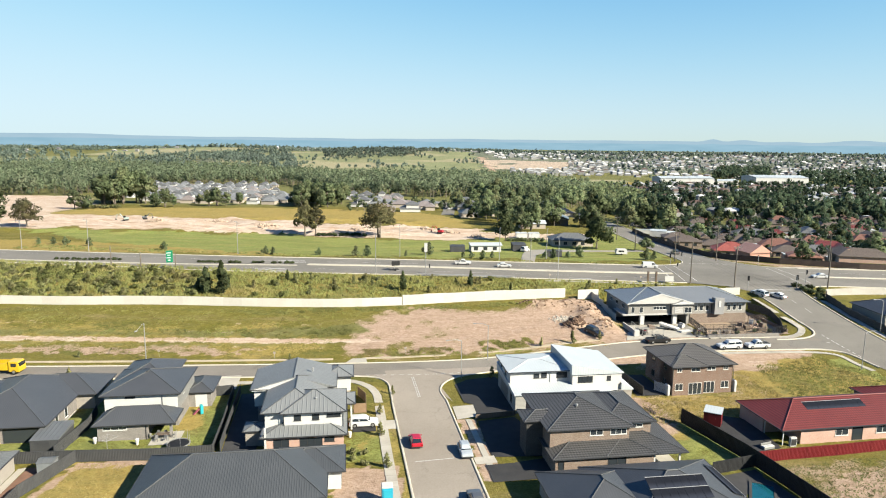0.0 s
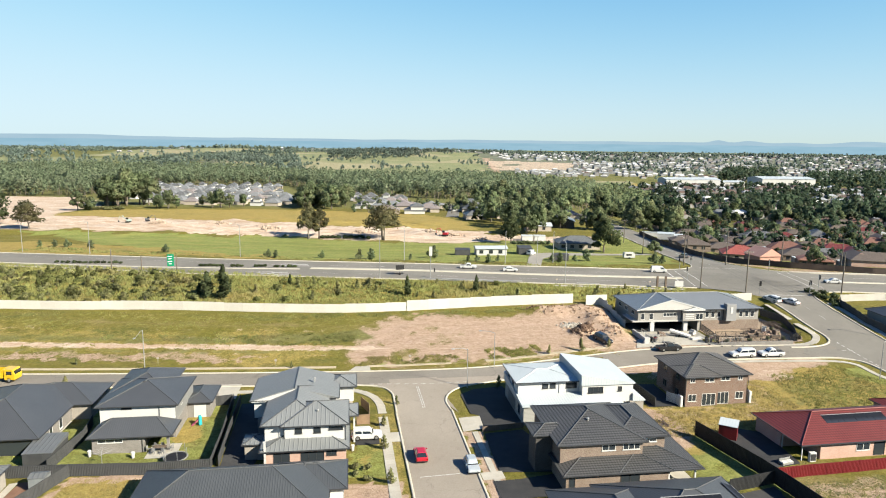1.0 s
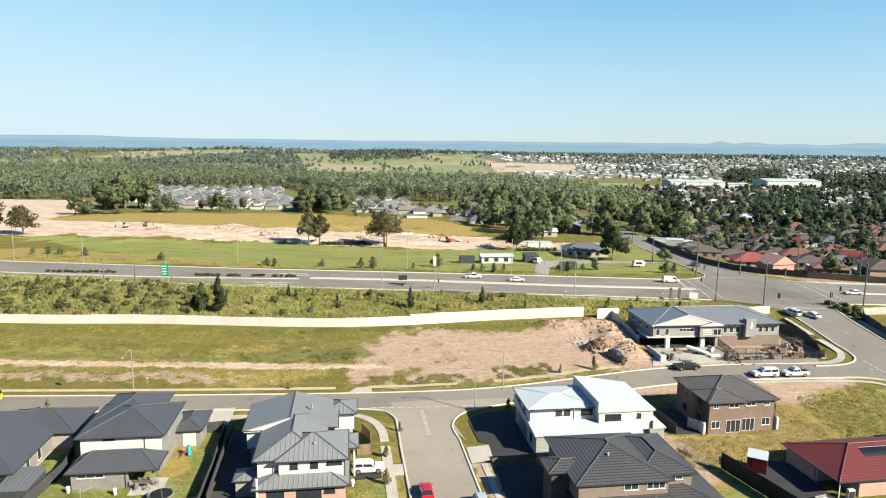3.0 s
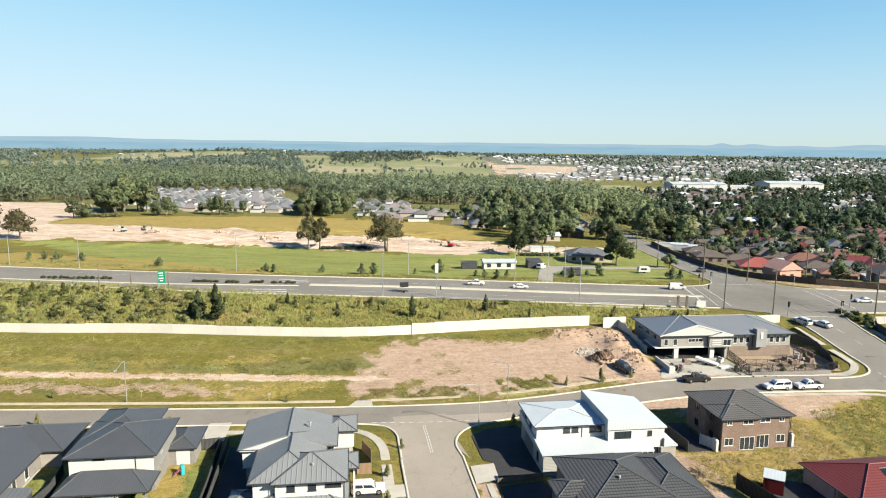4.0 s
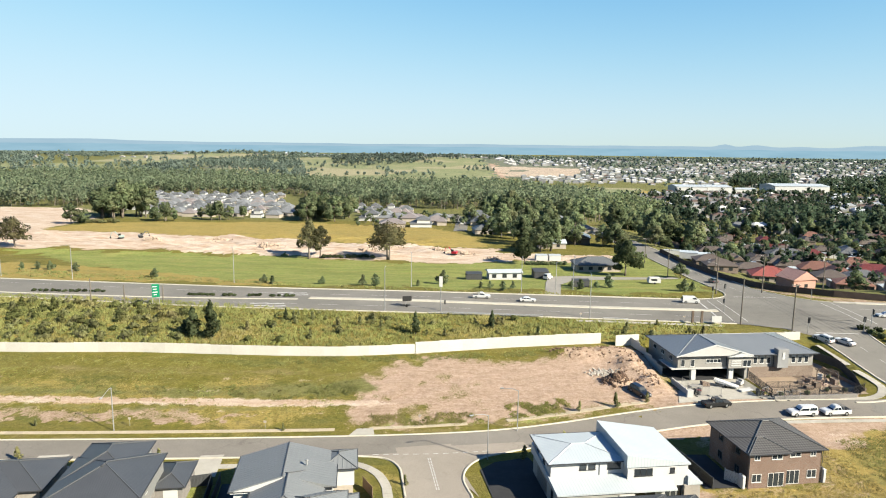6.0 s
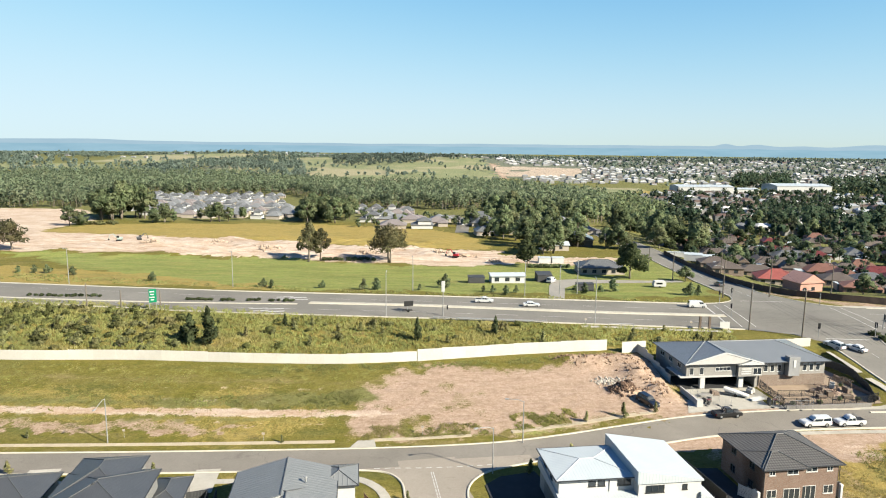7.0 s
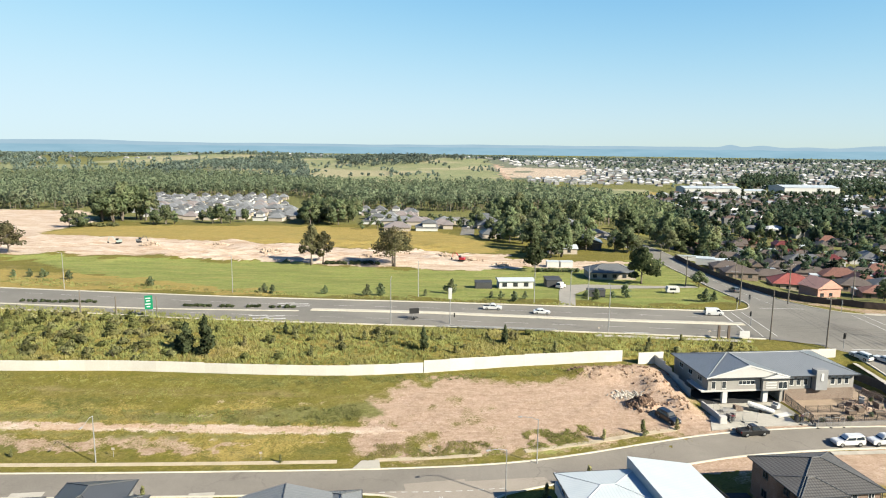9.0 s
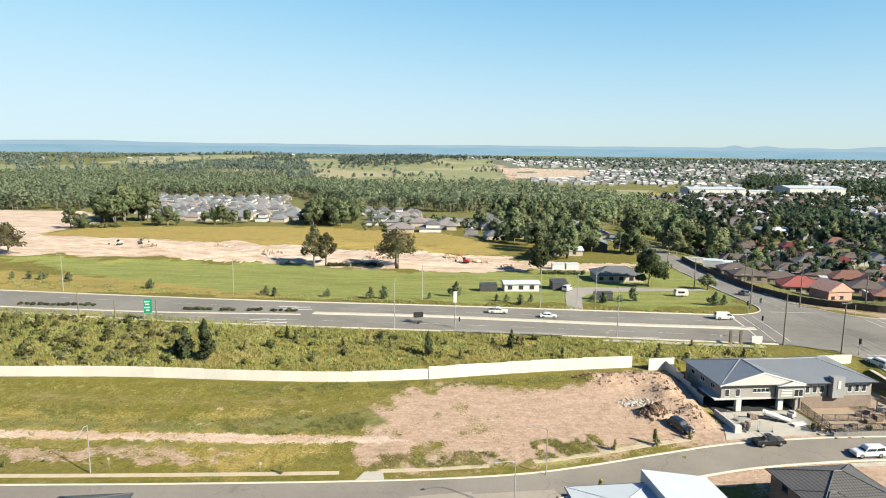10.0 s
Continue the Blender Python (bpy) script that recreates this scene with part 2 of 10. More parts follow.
M_LEAF_OLIVE = leafy("olive_gum_leaves", (0.15, 0.155, 0.075), (0.25, 0.235, 0.12), (0.25, 0.205, 0.11))
M_GRASS_LOW = leafy("low_field_grass", (0.20, 0.215, 0.06), (0.30, 0.285, 0.095), (0.29, 0.25, 0.10))
M_GRASS_DRY = leafy("dry_grass_blades", (0.36, 0.30, 0.11), (0.50, 0.40, 0.17), (0.34, 0.31, 0.11))
# Blue-grey is mixed into these far leaves in place of aerial haze.
M_FOREST_FAR = leafy("far_haze_tinted_leaves", (0.175, 0.235, 0.19), (0.26, 0.325, 0.265), (0.22, 0.275, 0.23))
M_GRASS = leafy("tall_grass_blades", (0.26, 0.29, 0.095), (0.38, 0.385, 0.14), (0.42, 0.37, 0.155))


# ---- small tools ----
def uv_metres(bm):
    """Metres along each face's level line and up its slope."""
    lay = bm.loops.layers.uv.verify()
    for f in bm.faces:
        nn = f.normal
        t = Vector((-nn.y, nn.x, 0))
        t = t.normalized() if t.length > 0.02 else Vector((1, 0, 0))
        b = nn.cross(t)
        for lp in f.loops:
            lp[lay].uv = (lp.vert.co.dot(t), lp.vert.co.dot(b))


def part(name, bm, material, parent=None, label="", smooth=False):
    """Links a bmesh as one mesh object under a thing or a part."""
    bm.normal_update()
    uv_metres(bm)
    me = bpy.data.meshes.new(name)
    bm.to_mesh(me)
    bm.free()
    me.materials.append(material)
    if smooth:
        me.polygons.foreach_set("use_smooth", [True] * len(me.polygons))
    ob = new(name, me)
    ob.parent = parent
    return tagged(ob, label)


def thing(name, label, category, m=None, group="", kind=""):
    ob = new(name)
    ob.empty_display_size = 0.5
    ob.matrix_basis = m or Matrix()
    return tagged(ob, label, category, group, kind)


def again(ob, m, name=None):
    """A copy of one part under the same parent, on the same mesh."""
    o = ob.copy()
    scene.collection.objects.link(o)
    o.matrix_basis = m
    return o


def box(bm, x0, y0, z0, x1, y1, z1, m=None):
    v = [bm.verts.new((m @ Vector(c)) if m else c) for c in ((x0, y0, z0), (x1, y0, z0), (x1, y1, z0), (x0, y1, z0), (x0, y0, z1), (x1, y0, z1), (x1, y1, z1), (x0, y1, z1))]
    for q in ((3, 2, 1, 0), (4, 5, 6, 7), (0, 1, 5, 4), (1, 2, 6, 5), (2, 3, 7, 6), (3, 0, 4, 7)):
        bm.faces.new([v[i] for i in q])


def boxes(*bs, bevel=0.0):
    bm = bmesh.new()
    for b in bs:
        box(bm, *b)
    if bevel:
        bmesh.ops.bevel(bm, geom=bm.edges[:], offset=bevel, segments=1, affect="EDGES")
    return bm


def tube(bm, pts, radii, sides=8):
    """A tapered round bar through the points."""
    rings = []
    for i, p in enumerate(pts):
        p = Vector(p)
        a = Vector(pts[max(i - 1, 0)])
        c = Vector(pts[min(i + 1, len(pts) - 1)])
        d = (c - a).normalized()
        s = d.orthogonal().normalized()
        t = d.cross(s)
        rings.append([bm.verts.new(p + (s * math.cos(k * math.tau / sides) + t * math.sin(k * math.tau / sides)) * radii[i]) for k in range(sides)])
    for r0, r1 in zip(rings, rings[1:]):
        for k in range(sides):
            bm.faces.new((r0[k], r0[(k + 1) % sides], r1[(k + 1) % sides], r1[k]))
    bm.faces.new(rings[0][::-1])
    bm.faces.new(rings[-1])


def mesh_from(name, V, F, material):
    """A mesh from arrays: V (n, 3), F (m, 4 or 3)."""
    me = bpy.data.meshes.new(name)
    k = F.shape[1]
    me.vertices.add(len(V))
    me.vertices.foreach_set("co", V.astype(np.float32).ravel())
    me.loops.add(F.size)
    me.loops.foreach_set("vertex_index", F.astype(np.int32).ravel())
    me.polygons.add(len(F))
    me.polygons.foreach_set("loop_start", np.arange(0, F.size, k, dtype=np.int32))
    me.update(calc_edges=True)
    me.materials.append(material)
    return me


def spline(pts, step):
    """Even points along a smooth line through pts."""
    p = np.array(pts, float)
    q = np.vstack([2 * p[0] - p[1], p, 2 * p[-1] - p[-2]])
    out = []
    for i in range(1, len(q) - 2):
        n = max(2, int(np.linalg.norm(q[i + 1] - q[i]) / step))
        t = np.linspace(0, 1, n, endpoint=False)[:, None]
        out.append(0.5 * (2 * q[i] + (q[i + 1] - q[i - 1]) * t + (2 * q[i - 1] - 5 * q[i] + 4 * q[i + 1] - q[i + 2]) * t ** 2 + (3 * q[i] - q[i - 1] - 3 * q[i + 1] + q[i + 2]) * t ** 3))
    out.append(p[-1:])
    return np.vstack(out)


def sides_of(line, off):
    """The line moved sideways to its left."""
    d = np.gradient(line, axis=0)
    d /= np.linalg.norm(d, axis=1)[:, None]
    return line + np.stack([-d[:, 1], d[:, 0]], 1) * off


# ---- the lie of the land ----
PROF_Y = np.array([-5000, 0, 132, 150, 168, 185, 200, 225, 260, 300, 350, 450, 560, 800, 1100, 1300, 1600, 1900, 2150, 2700, 5200], float)
PROF_Z = np.array([0, 0, 0, 1.6, 3.4, 4.8, 5, 4.5, 2, 0.5, 0, -3, -5.5, -11, -17, -14, -8, -1, 0, -10, -25], float)


def bumpy(x, y, s, seed):
    """Smooth pseudo-random relief, about -1 to 1."""
    a = np.sin(x * s * 1.0 + seed) * np.cos(y * s * 1.3 + seed * 2.1)
    b = np.sin(x * s * 2.3 + y * s * 1.7 + seed * 3.3) * 0.5
    c = np.cos(x * s * 4.1 - y * s * 3.7 + seed * 1.7) * 0.25
    return (a + b + c) / 1.5


def blob(x, y, cx, cy, rx, ry, turn=0.0):
    c, s = math.cos(turn), math.sin(turn)
    u, v = ((x - cx) * c + (y - cy) * s) / rx, (-(x - cx) * s + (y - cy) * c) / ry
    return np.exp(-(u * u + v * v) * 1.5)


def gz0(x, y):
    """The graded land, with no heaps on it."""
    x, y = np.asarray(x, float), np.asarray(y, float)
    z = np.interp(y, PROF_Y, PROF_Z)
    far = np.clip((y - 900) / 500, 0, 1)
    z = z + far * (9 * blob(x, y, -60, 2000, 300, 420) + 11 * blob(x, y, -700, 2200, 330, 330) + 11 * blob(x, y, -850, 1450, 480, 240) + 3 * blob(x, y, 900, 2100, 700, 300))
    # the eastern suburb lies in a dip
    z = z - 5.0 * np.clip((x - 97) / 28, 0, 1) * np.clip((y - 232) / 42, 0, 1) * np.clip((1300 - y) / 400, 0, 1)
    # level pad under the childcare building
    w = np.clip((x - 40.5) / 2, 0, 1) * np.clip((84 - x) / 5, 0, 1) * np.clip((y - 145) / 2, 0, 1) * np.clip((177 - y) / 3, 0, 1)
    return z * (1 - w) + 1.1 * w


HEAPS = [(27, 165.5, 5.5, 3.2, 1.5), (34, 166, 4.5, 3.5, 1.5), (22, 166, 3, 2, 0.9), (36.0, 160, 3.6, 5.0, 1.4), (31.8, 151.4, 2.6, 1.7, 1.9), (30.0, 152.4, 2.0, 1.6, 1.0), (38.2, 152.5, 2.6, 3.5, 1.1)]


def gz(x, y):
    x, y = np.asarray(x, float), np.asarray(y, float)
    z = gz0(x, y)
    for cx, cy, rx, ry, h in HEAPS:
        z = z + h * blob(x, y, cx, cy, rx, ry) * (1 + 0.35 * bumpy(x, y, 1.6, cx))
    site = np.clip((y - 134) / 5, 0, 1) * np.clip((160 - y) / 6, 0, 1) * np.clip((44 - x) / 5, 0, 1)
    z = z + site * (0.10 * bumpy(x, y, 0.9, 4) + 0.06 * bumpy(x, y, 2.1, 9))
    # earthworks across the highway: a spoil bank with a rough crest
    bank = np.clip((y - 303) / 7, 0, 1) * np.clip((395 - y) / 25, 0, 1) * np.clip((15 - x) / 30, 0, 1)
    z = z + bank * (0.9 + 0.8 * bumpy(x, y, 0.11, 2) + 0.5 * bumpy(x, y, 0.4, 7))
    z = z + 0.03 * bumpy(x, y, 0.35, 1) * np.clip((150 - np.abs(y - 100)) / 20, 0, 1)
    return z


def zat(x, y):
    return float(gz(x, y))


# ---- ground ----
def inside(x, y, poly, rag=1.0):
    """1 inside the outline, whose edge wanders by about rag metres."""
    px = x + rag * (bumpy(x, y, 0.5 / max(rag, 0.3), 3) + 0.5 * bumpy(x, y, 1.7 / max(rag, 0.3), 8))
    py = y + rag * (bumpy(x, y, 0.5 / max(rag, 0.3), 5) + 0.5 * bumpy(x, y, 1.7 / max(rag, 0.3), 9))
    r = np.zeros(x.shape, bool)
    for (x0, y0), (x1, y1) in zip(poly, poly[1:] + poly[:1]):
        hit = ((y0 > py) != (y1 > py)) & (px < (x1 - x0) * (py - y0) / (y1 - y0 + 1e-9) + x0)
        r ^= hit
    return r.astype(float)


def soft(x, y, poly, rag, b):
    """The same with an edge that fades over about 2 b metres."""
    return sum(inside(x + b * dx, y + b * dy, poly, rag) for dx, dy in ((0, 0), (1, 0), (-1, 0), (0, 1), (0, -1), (0.5, 0.5), (-0.5, 0.5), (0.5, -0.5), (-0.5, -0.5))) / 9


def steps(*spans):
    return np.unique(np.concatenate([np.arange(a, b, s) for a, b, s in spans]))


gx = steps((-5200, -1200, 250), (-1200, -420, 20), (-420, -130, 4), (-130, 135, 0.8), (135, 420, 4), (420, 1200, 20), (1200, 5201, 250))
gy = steps((-1500, 0, 60), (0, 60, 6), (60, 250, 0.8), (250, 420, 2), (420, 700, 6), (700, 3000, 20), (3000, 5201, 200))
GX, GY = np.meshgrid(gx, gy)
GZ = gz(GX, GY)
nx, ny = len(gx), len(gy)
idx = np.arange(nx * ny).reshape(ny, nx)
F = np.stack([idx[:-1, :-1], idx[:-1, 1:], idx[1:, 1:], idx[1:, :-1]], -1).reshape(-1, 4)

bare = soft(GX, GY, [(-21, 130), (-20, 157), (-9, 162), (14, 160.5), (22, 170), (42, 171), (44, 146), (20, 138), (2, 134)], 4.0, 4.0)
bare = np.maximum(bare, 0.38 * inside(GX, GY, [(35, 101), (36, 112), (40, 121), (37, 130), (57, 134), (60, 118), (58, 112), (50, 109), (45, 106)], 1.2))
bare = np.maximum(bare, 0.9 * inside(GX, GY, [(51, 68), (51, 79), (54.5, 84), (63, 87.6), (80, 91), (82, 66)], 1.8))
bare = np.maximum(bare, 0.5 * soft(GX, GY, [(46, 60), (47.5, 87.5), (66, 91.5), (100, 95), (100, 60)], 1.5, 1.0))
bare = np.maximum(bare, 0.55 * inside(GX, GY, [(-110, 133.5), (-48, 133.2), (-36, 136), (-50, 138), (-110, 137)], 1.8))
bare = np.maximum(bare, 0.9 * inside(GX, GY, [(-50.4, 84.9), (-50.4, 86.9), (-40.3, 87.6), (-40.6, 86.0)], 0.4))
bare = np.maximum(bare, 0.7 * inside(GX, GY, [(-52.4, 74), (-50.4, 86.6), (-49.2, 86.4), (-50.6, 74)], 0.4))
bare = np.maximum(bare, 0.9 * inside(GX, GY, [(2.6, 103), (5.4, 103), (8.4, 83), (5.7, 83)], 0.3))
bare = np.maximum(bare, 0.95 * inside(GX, GY, [(-14, 64), (-13, 84), (-8, 84.5), (-3.5, 66)], 0.4))
bare = np.maximum(bare, 0.85 * inside(GX, GY, [(-15, 62), (-13.4, 86), (-5.6, 86.4), (-2.2, 62)], 0.4))
bare = np.maximum(bare, 0.6 * soft(GX, GY, [(95, 255), (97, 239), (103, 228.5), (113, 221.5), (134, 212), (170, 203), (170, 198), (134, 205), (110, 214), (98, 227), (92, 250)], 0.8, 1.0))
bare = np.maximum(bare, 0.6 * inside(GX, GY, [(58, 134.5), (70, 135), (68, 128), (60, 126)], 1.6))
bare = np.maximum(bare, 0.85 * inside(GX, GY, [(14, 122.6), (36, 130), (58, 135.2), (58, 138.4), (36, 134.6), (14, 127)], 0.5))
bare = np.maximum(bare, 0.85 * inside(GX, GY, [(40, 141), (56, 144.6), (78, 146), (78, 149.5), (56, 148), (40, 146)], 0.5))
bare = np.maximum(bare, 0.8 * soft(GX, GY, [(56, 127), (57, 138), (79, 140), (79, 136.5), (68, 133), (64, 127)], 0.8, 1.0))
bare = np.maximum(bare, 0.8 * soft(GX, GY, [(33, 98), (31, 113), (36, 113), (38.5, 103), (37, 97)], 0.5, 1.0))
bare = np.maximum(bare, 0.85 * soft(GX, GY, [(-23, 130), (-21, 142), (-10, 144), (-9, 133)], 1.5, 1.5))
# weeds reclaim the western part of the site
weeds = np.clip(bumpy(GX, GY, 0.16, 11) + 0.5 * bumpy(GX, GY, 0.45, 12) + 0.25, 0, 1) * np.clip((14 - GX) / 26, 0, 1) * ((GY > 129) & (GY < 170) & (GX > -30))
bare = bare * (1 - 0.75 * weeds)
pale = inside(GX, GY, [(-420, 300), (-201, 314), (-144, 316), (-101, 308), (-62, 304), (-30, 297), (-7, 291), (24, 297), (20, 334), (-33, 337), (-105, 360), (-170, 377), (-235, 392), (-245, 470), (-300, 560), (-420, 560)], 3.5)
pale = np.maximum(pale, 0.78 * soft(GX, GY, [(-140, 140.0), (-28, 139.8), (-10, 141.3), (-18, 143.2), (-60, 142.6), (-140, 142.9)], 0.6, 0.6))
for y0, y1, w in ((136.6, 137.6, 0.5), (145.4, 146.6, 0.48), (138.6, 139.2, 0.45), (150.5, 152.0, 0.46)):
    broken = np.clip(0.55 + bumpy(GX, GY, 0.09, int(y0)) + 0.5 * bumpy(GX, GY, 0.4, 7), 0, 1)
    pale = np.maximum(pale, w * broken * soft(GX, GY, [(-140, y0), (-24, y0 + 0.3), (-16, y1 + 0.2), (-24, y1), (-140, y1)], 0.7, 0.6))
pale = np.maximum(pale, 0.55 * soft(GX, GY, [(60.5, 128.5), (61, 133), (67, 133.8), (68.5, 130)], 1.2, 1.0))
pale = np.maximum(pale, 0.7 * inside(GX, GY, [(24, 300), (60, 300), (72, 318), (20, 322)], 2.5))
straw = inside(GX, GY, [(-235, 392), (-170, 377), (-105, 360), (-33, 341), (12, 338), (14, 362), (4, 400), (-8, 427), (-57, 444), (-96, 460), (-185, 450), (-232, 444)], 4.0)
straw = np.maximum(straw, 0.72 * soft(GX, GY, [(57, 109), (60, 135), (79, 135.5), (86, 118), (88, 104), (60, 101)], 1.0, 1.2))
straw = np.maximum(straw, inside(GX, GY, [(-52, 72), (-50.5, 87), (-40, 87), (-36, 72)], 0.5))
straw = np.maximum(straw, 0.4 * inside(GX, GY, [(-130, 169), (-130, 190), (-60, 187), (30, 188), (60, 186), (60, 176), (20, 173), (-20, 167)], 3.0))
straw = np.maximum(straw, 0.7 * inside(GX, GY, [(-260, 240), (-100, 234), (-60, 232), (-60, 238), (-110, 262), (-260, 300)], 5.0))
straw = np.maximum(straw, 0.55 * soft(GX, GY, [(-140, 133), (-30, 133), (-22, 140), (-30, 150), (-140, 156)], 6.0, 5.0))
straw = np.maximum(straw, 0.95 * soft(GX, GY, [(33, 100), (35, 113), (41, 113.5), (54, 115), (57, 128), (61, 128), (62, 112), (52, 107), (42, 103)], 1.0, 0.8))
straw = np.maximum(straw, 0.75 * soft(GX, GY, [(-42, 97), (-37, 97), (-39, 109), (-42.5, 109)], 0.6, 1.0))
straw = np.maximum(straw, soft(GX, GY, [(31, 96), (29.5, 113), (35.5, 114), (38.5, 102), (38, 96)], 0.6, 1.0))
straw = np.maximum(straw, 0.9 * inside(GX, GY, [(90, 1000), (290, 985), (300, 1075), (100, 1110)], 12.0))
straw = np.maximum(straw, 0.5 * soft(GX, GY, [(-12.5, 86), (-11.8, 112), (-14, 118), (-9, 116), (-6.4, 104), (-1.5, 76), (-6, 76), (-9.5, 96)], 0.8, 0.8))
straw = np.maximum(straw, 0.45 * inside(GX, GY, [(-110, 117), (-24, 120.5), (-24, 117), (-110, 113)], 0.8))
lush = inside(GX, GY, [(-110, 250), (-60, 232), (80, 224), (86, 330), (30, 300), (-10, 288), (-60, 302), (-100, 306), (-200, 312)], 4.0)
lush = np.maximum(lush, 0.3 * inside(GX, GY, [(-46, 143), (-20, 142), (-18, 158), (10, 163), (10, 166), (-20, 162), (-120, 161), (-120, 152)], 3.0))
for weed in ([(8.5, 134.4), (21, 138.6), (19.5, 144.5), (9, 141)], [(-14, 132.6), (3, 135.0), (2.5, 138.6), (-13, 136.6)]):
    lush = np.maximum(lush, 0.8 * soft(GX, GY, weed, 1.0, 1.0))
lush = np.maximum(lush, 0.6 * inside(GX, GY, [(-70, 88), (-56, 88), (-35, 88), (-32, 112), (-70, 112)], 0.3))
lush = np.maximum(lush, 0.6 * inside(GX, GY, [(-14, 87.5), (-14, 98), (-7.6, 98), (-7, 87.5)], 0.3))
lush = np.maximum(lush, 0.6 * inside(GX, GY, [(33, 86), (34, 101), (39, 103), (50, 92), (44, 86)], 0.6))
lush = np.maximum(lush, 0.7 * inside(GX, GY, [(78, 133), (84, 136), (87, 125), (96, 96), (90, 96)], 0.5))
lush *= 1 - pale
estate_site = (inside(GX, GY, [(96, 1330), (235, 1350), (330, 1640), (90, 1660)], 14.0) * (bumpy(GX, GY, 0.012, 4) > -0.6))
pale = np.maximum(pale, 0.6 * estate_site)
bare = np.maximum(bare, 0.95 * inside(GX, GY, [(84, 1130), (100, 1130), (108, 1760), (86, 1760)], 7.0))
town = np.clip((GY - 1050) / 150, 0, 1) * (1 - np.clip(np.maximum(np.maximum(lush, straw), bare) * 1.2, 0, 1))
scrub = np.clip((GY - 455) / 40, 0, 1) * (1 - (GY > 900) * np.maximum(lush, straw)) * np.clip((1350 - GY) / 150, 0, 1)
scrub = np.maximum(scrub, 0.62 * soft(GX, GY, [(-140, 143.0), (-30, 142.8), (-14, 147), (-19, 153), (-40, 148.5), (-60, 146.5), (-140, 146.5)], 1.2, 1.5))
scrub = np.maximum(scrub, 0.42 * soft(GX, GY, [(60, 104), (62, 128), (80, 134), (88, 112), (88, 100)], 2.0, 2.0))
scrub = np.maximum(scrub, 0.5 * soft(GX, GY, [(45, 66), (47, 88), (66, 92.5), (100, 96), (100, 60)], 1.5, 1.5) * (1 - bare))
scrub = np.maximum(scrub, 0.5 * soft(GX, GY, [(-140, 137.6), (-40, 137.4), (-26, 138.8), (-40, 139.8), (-140, 140)], 0.8, 0.8))
scrub = np.maximum(scrub, inside(GX, GY, [(-6000, 1200), (-420, 1200), (-520, 1700), (-700, 2600), (-800, 6000), (-6000, 6000)], 60.0))
scrub = np.maximum(scrub, inside(GX, GY, [(-800, 2500), (3000, 2300), (6000, 6000), (-900, 6000)], 60.0))
scrub = np.maximum(scrub, inside(GX, GY, [(102, 232), (97, 330), (80, 400), (60, 460), (600, 460), (600, 190), (150, 205)], 3.0))

pasture = np.maximum(inside(GX, GY, [(-480, 1150), (82, 1120), (82, 1500), (84, 2080), (-520, 2080)], 14.0), inside(GX, GY, [(-900, 1600), (-540, 1500), (-520, 2250), (-1000, 2250)], 25.0))
pasture = np.maximum(pasture, inside(GX, GY, [(105, 900), (245, 930), (300, 1105), (100, 1120)], 10.0))
pasture = np.maximum(pasture, inside(GX, GY, [(-1000, 1330), (-760, 1300), (-640, 1420), (-980, 1450)], 20.0))
me = mesh_from("ground", np.stack([GX, GY, GZ], -1).reshape(-1, 3), F, M_WALL)
for key, w in (("zone", (bare, lush, straw, pasture)), ("zone_far", (pale, scrub, town, 0 * town))):
    a = me.color_attributes.new(key, "FLOAT_COLOR", "POINT")
    a.data.foreach_set("color", np.stack(w, -1).astype(np.float32).ravel())
me.polygons.foreach_set("use_smooth", [True] * len(me.polygons))


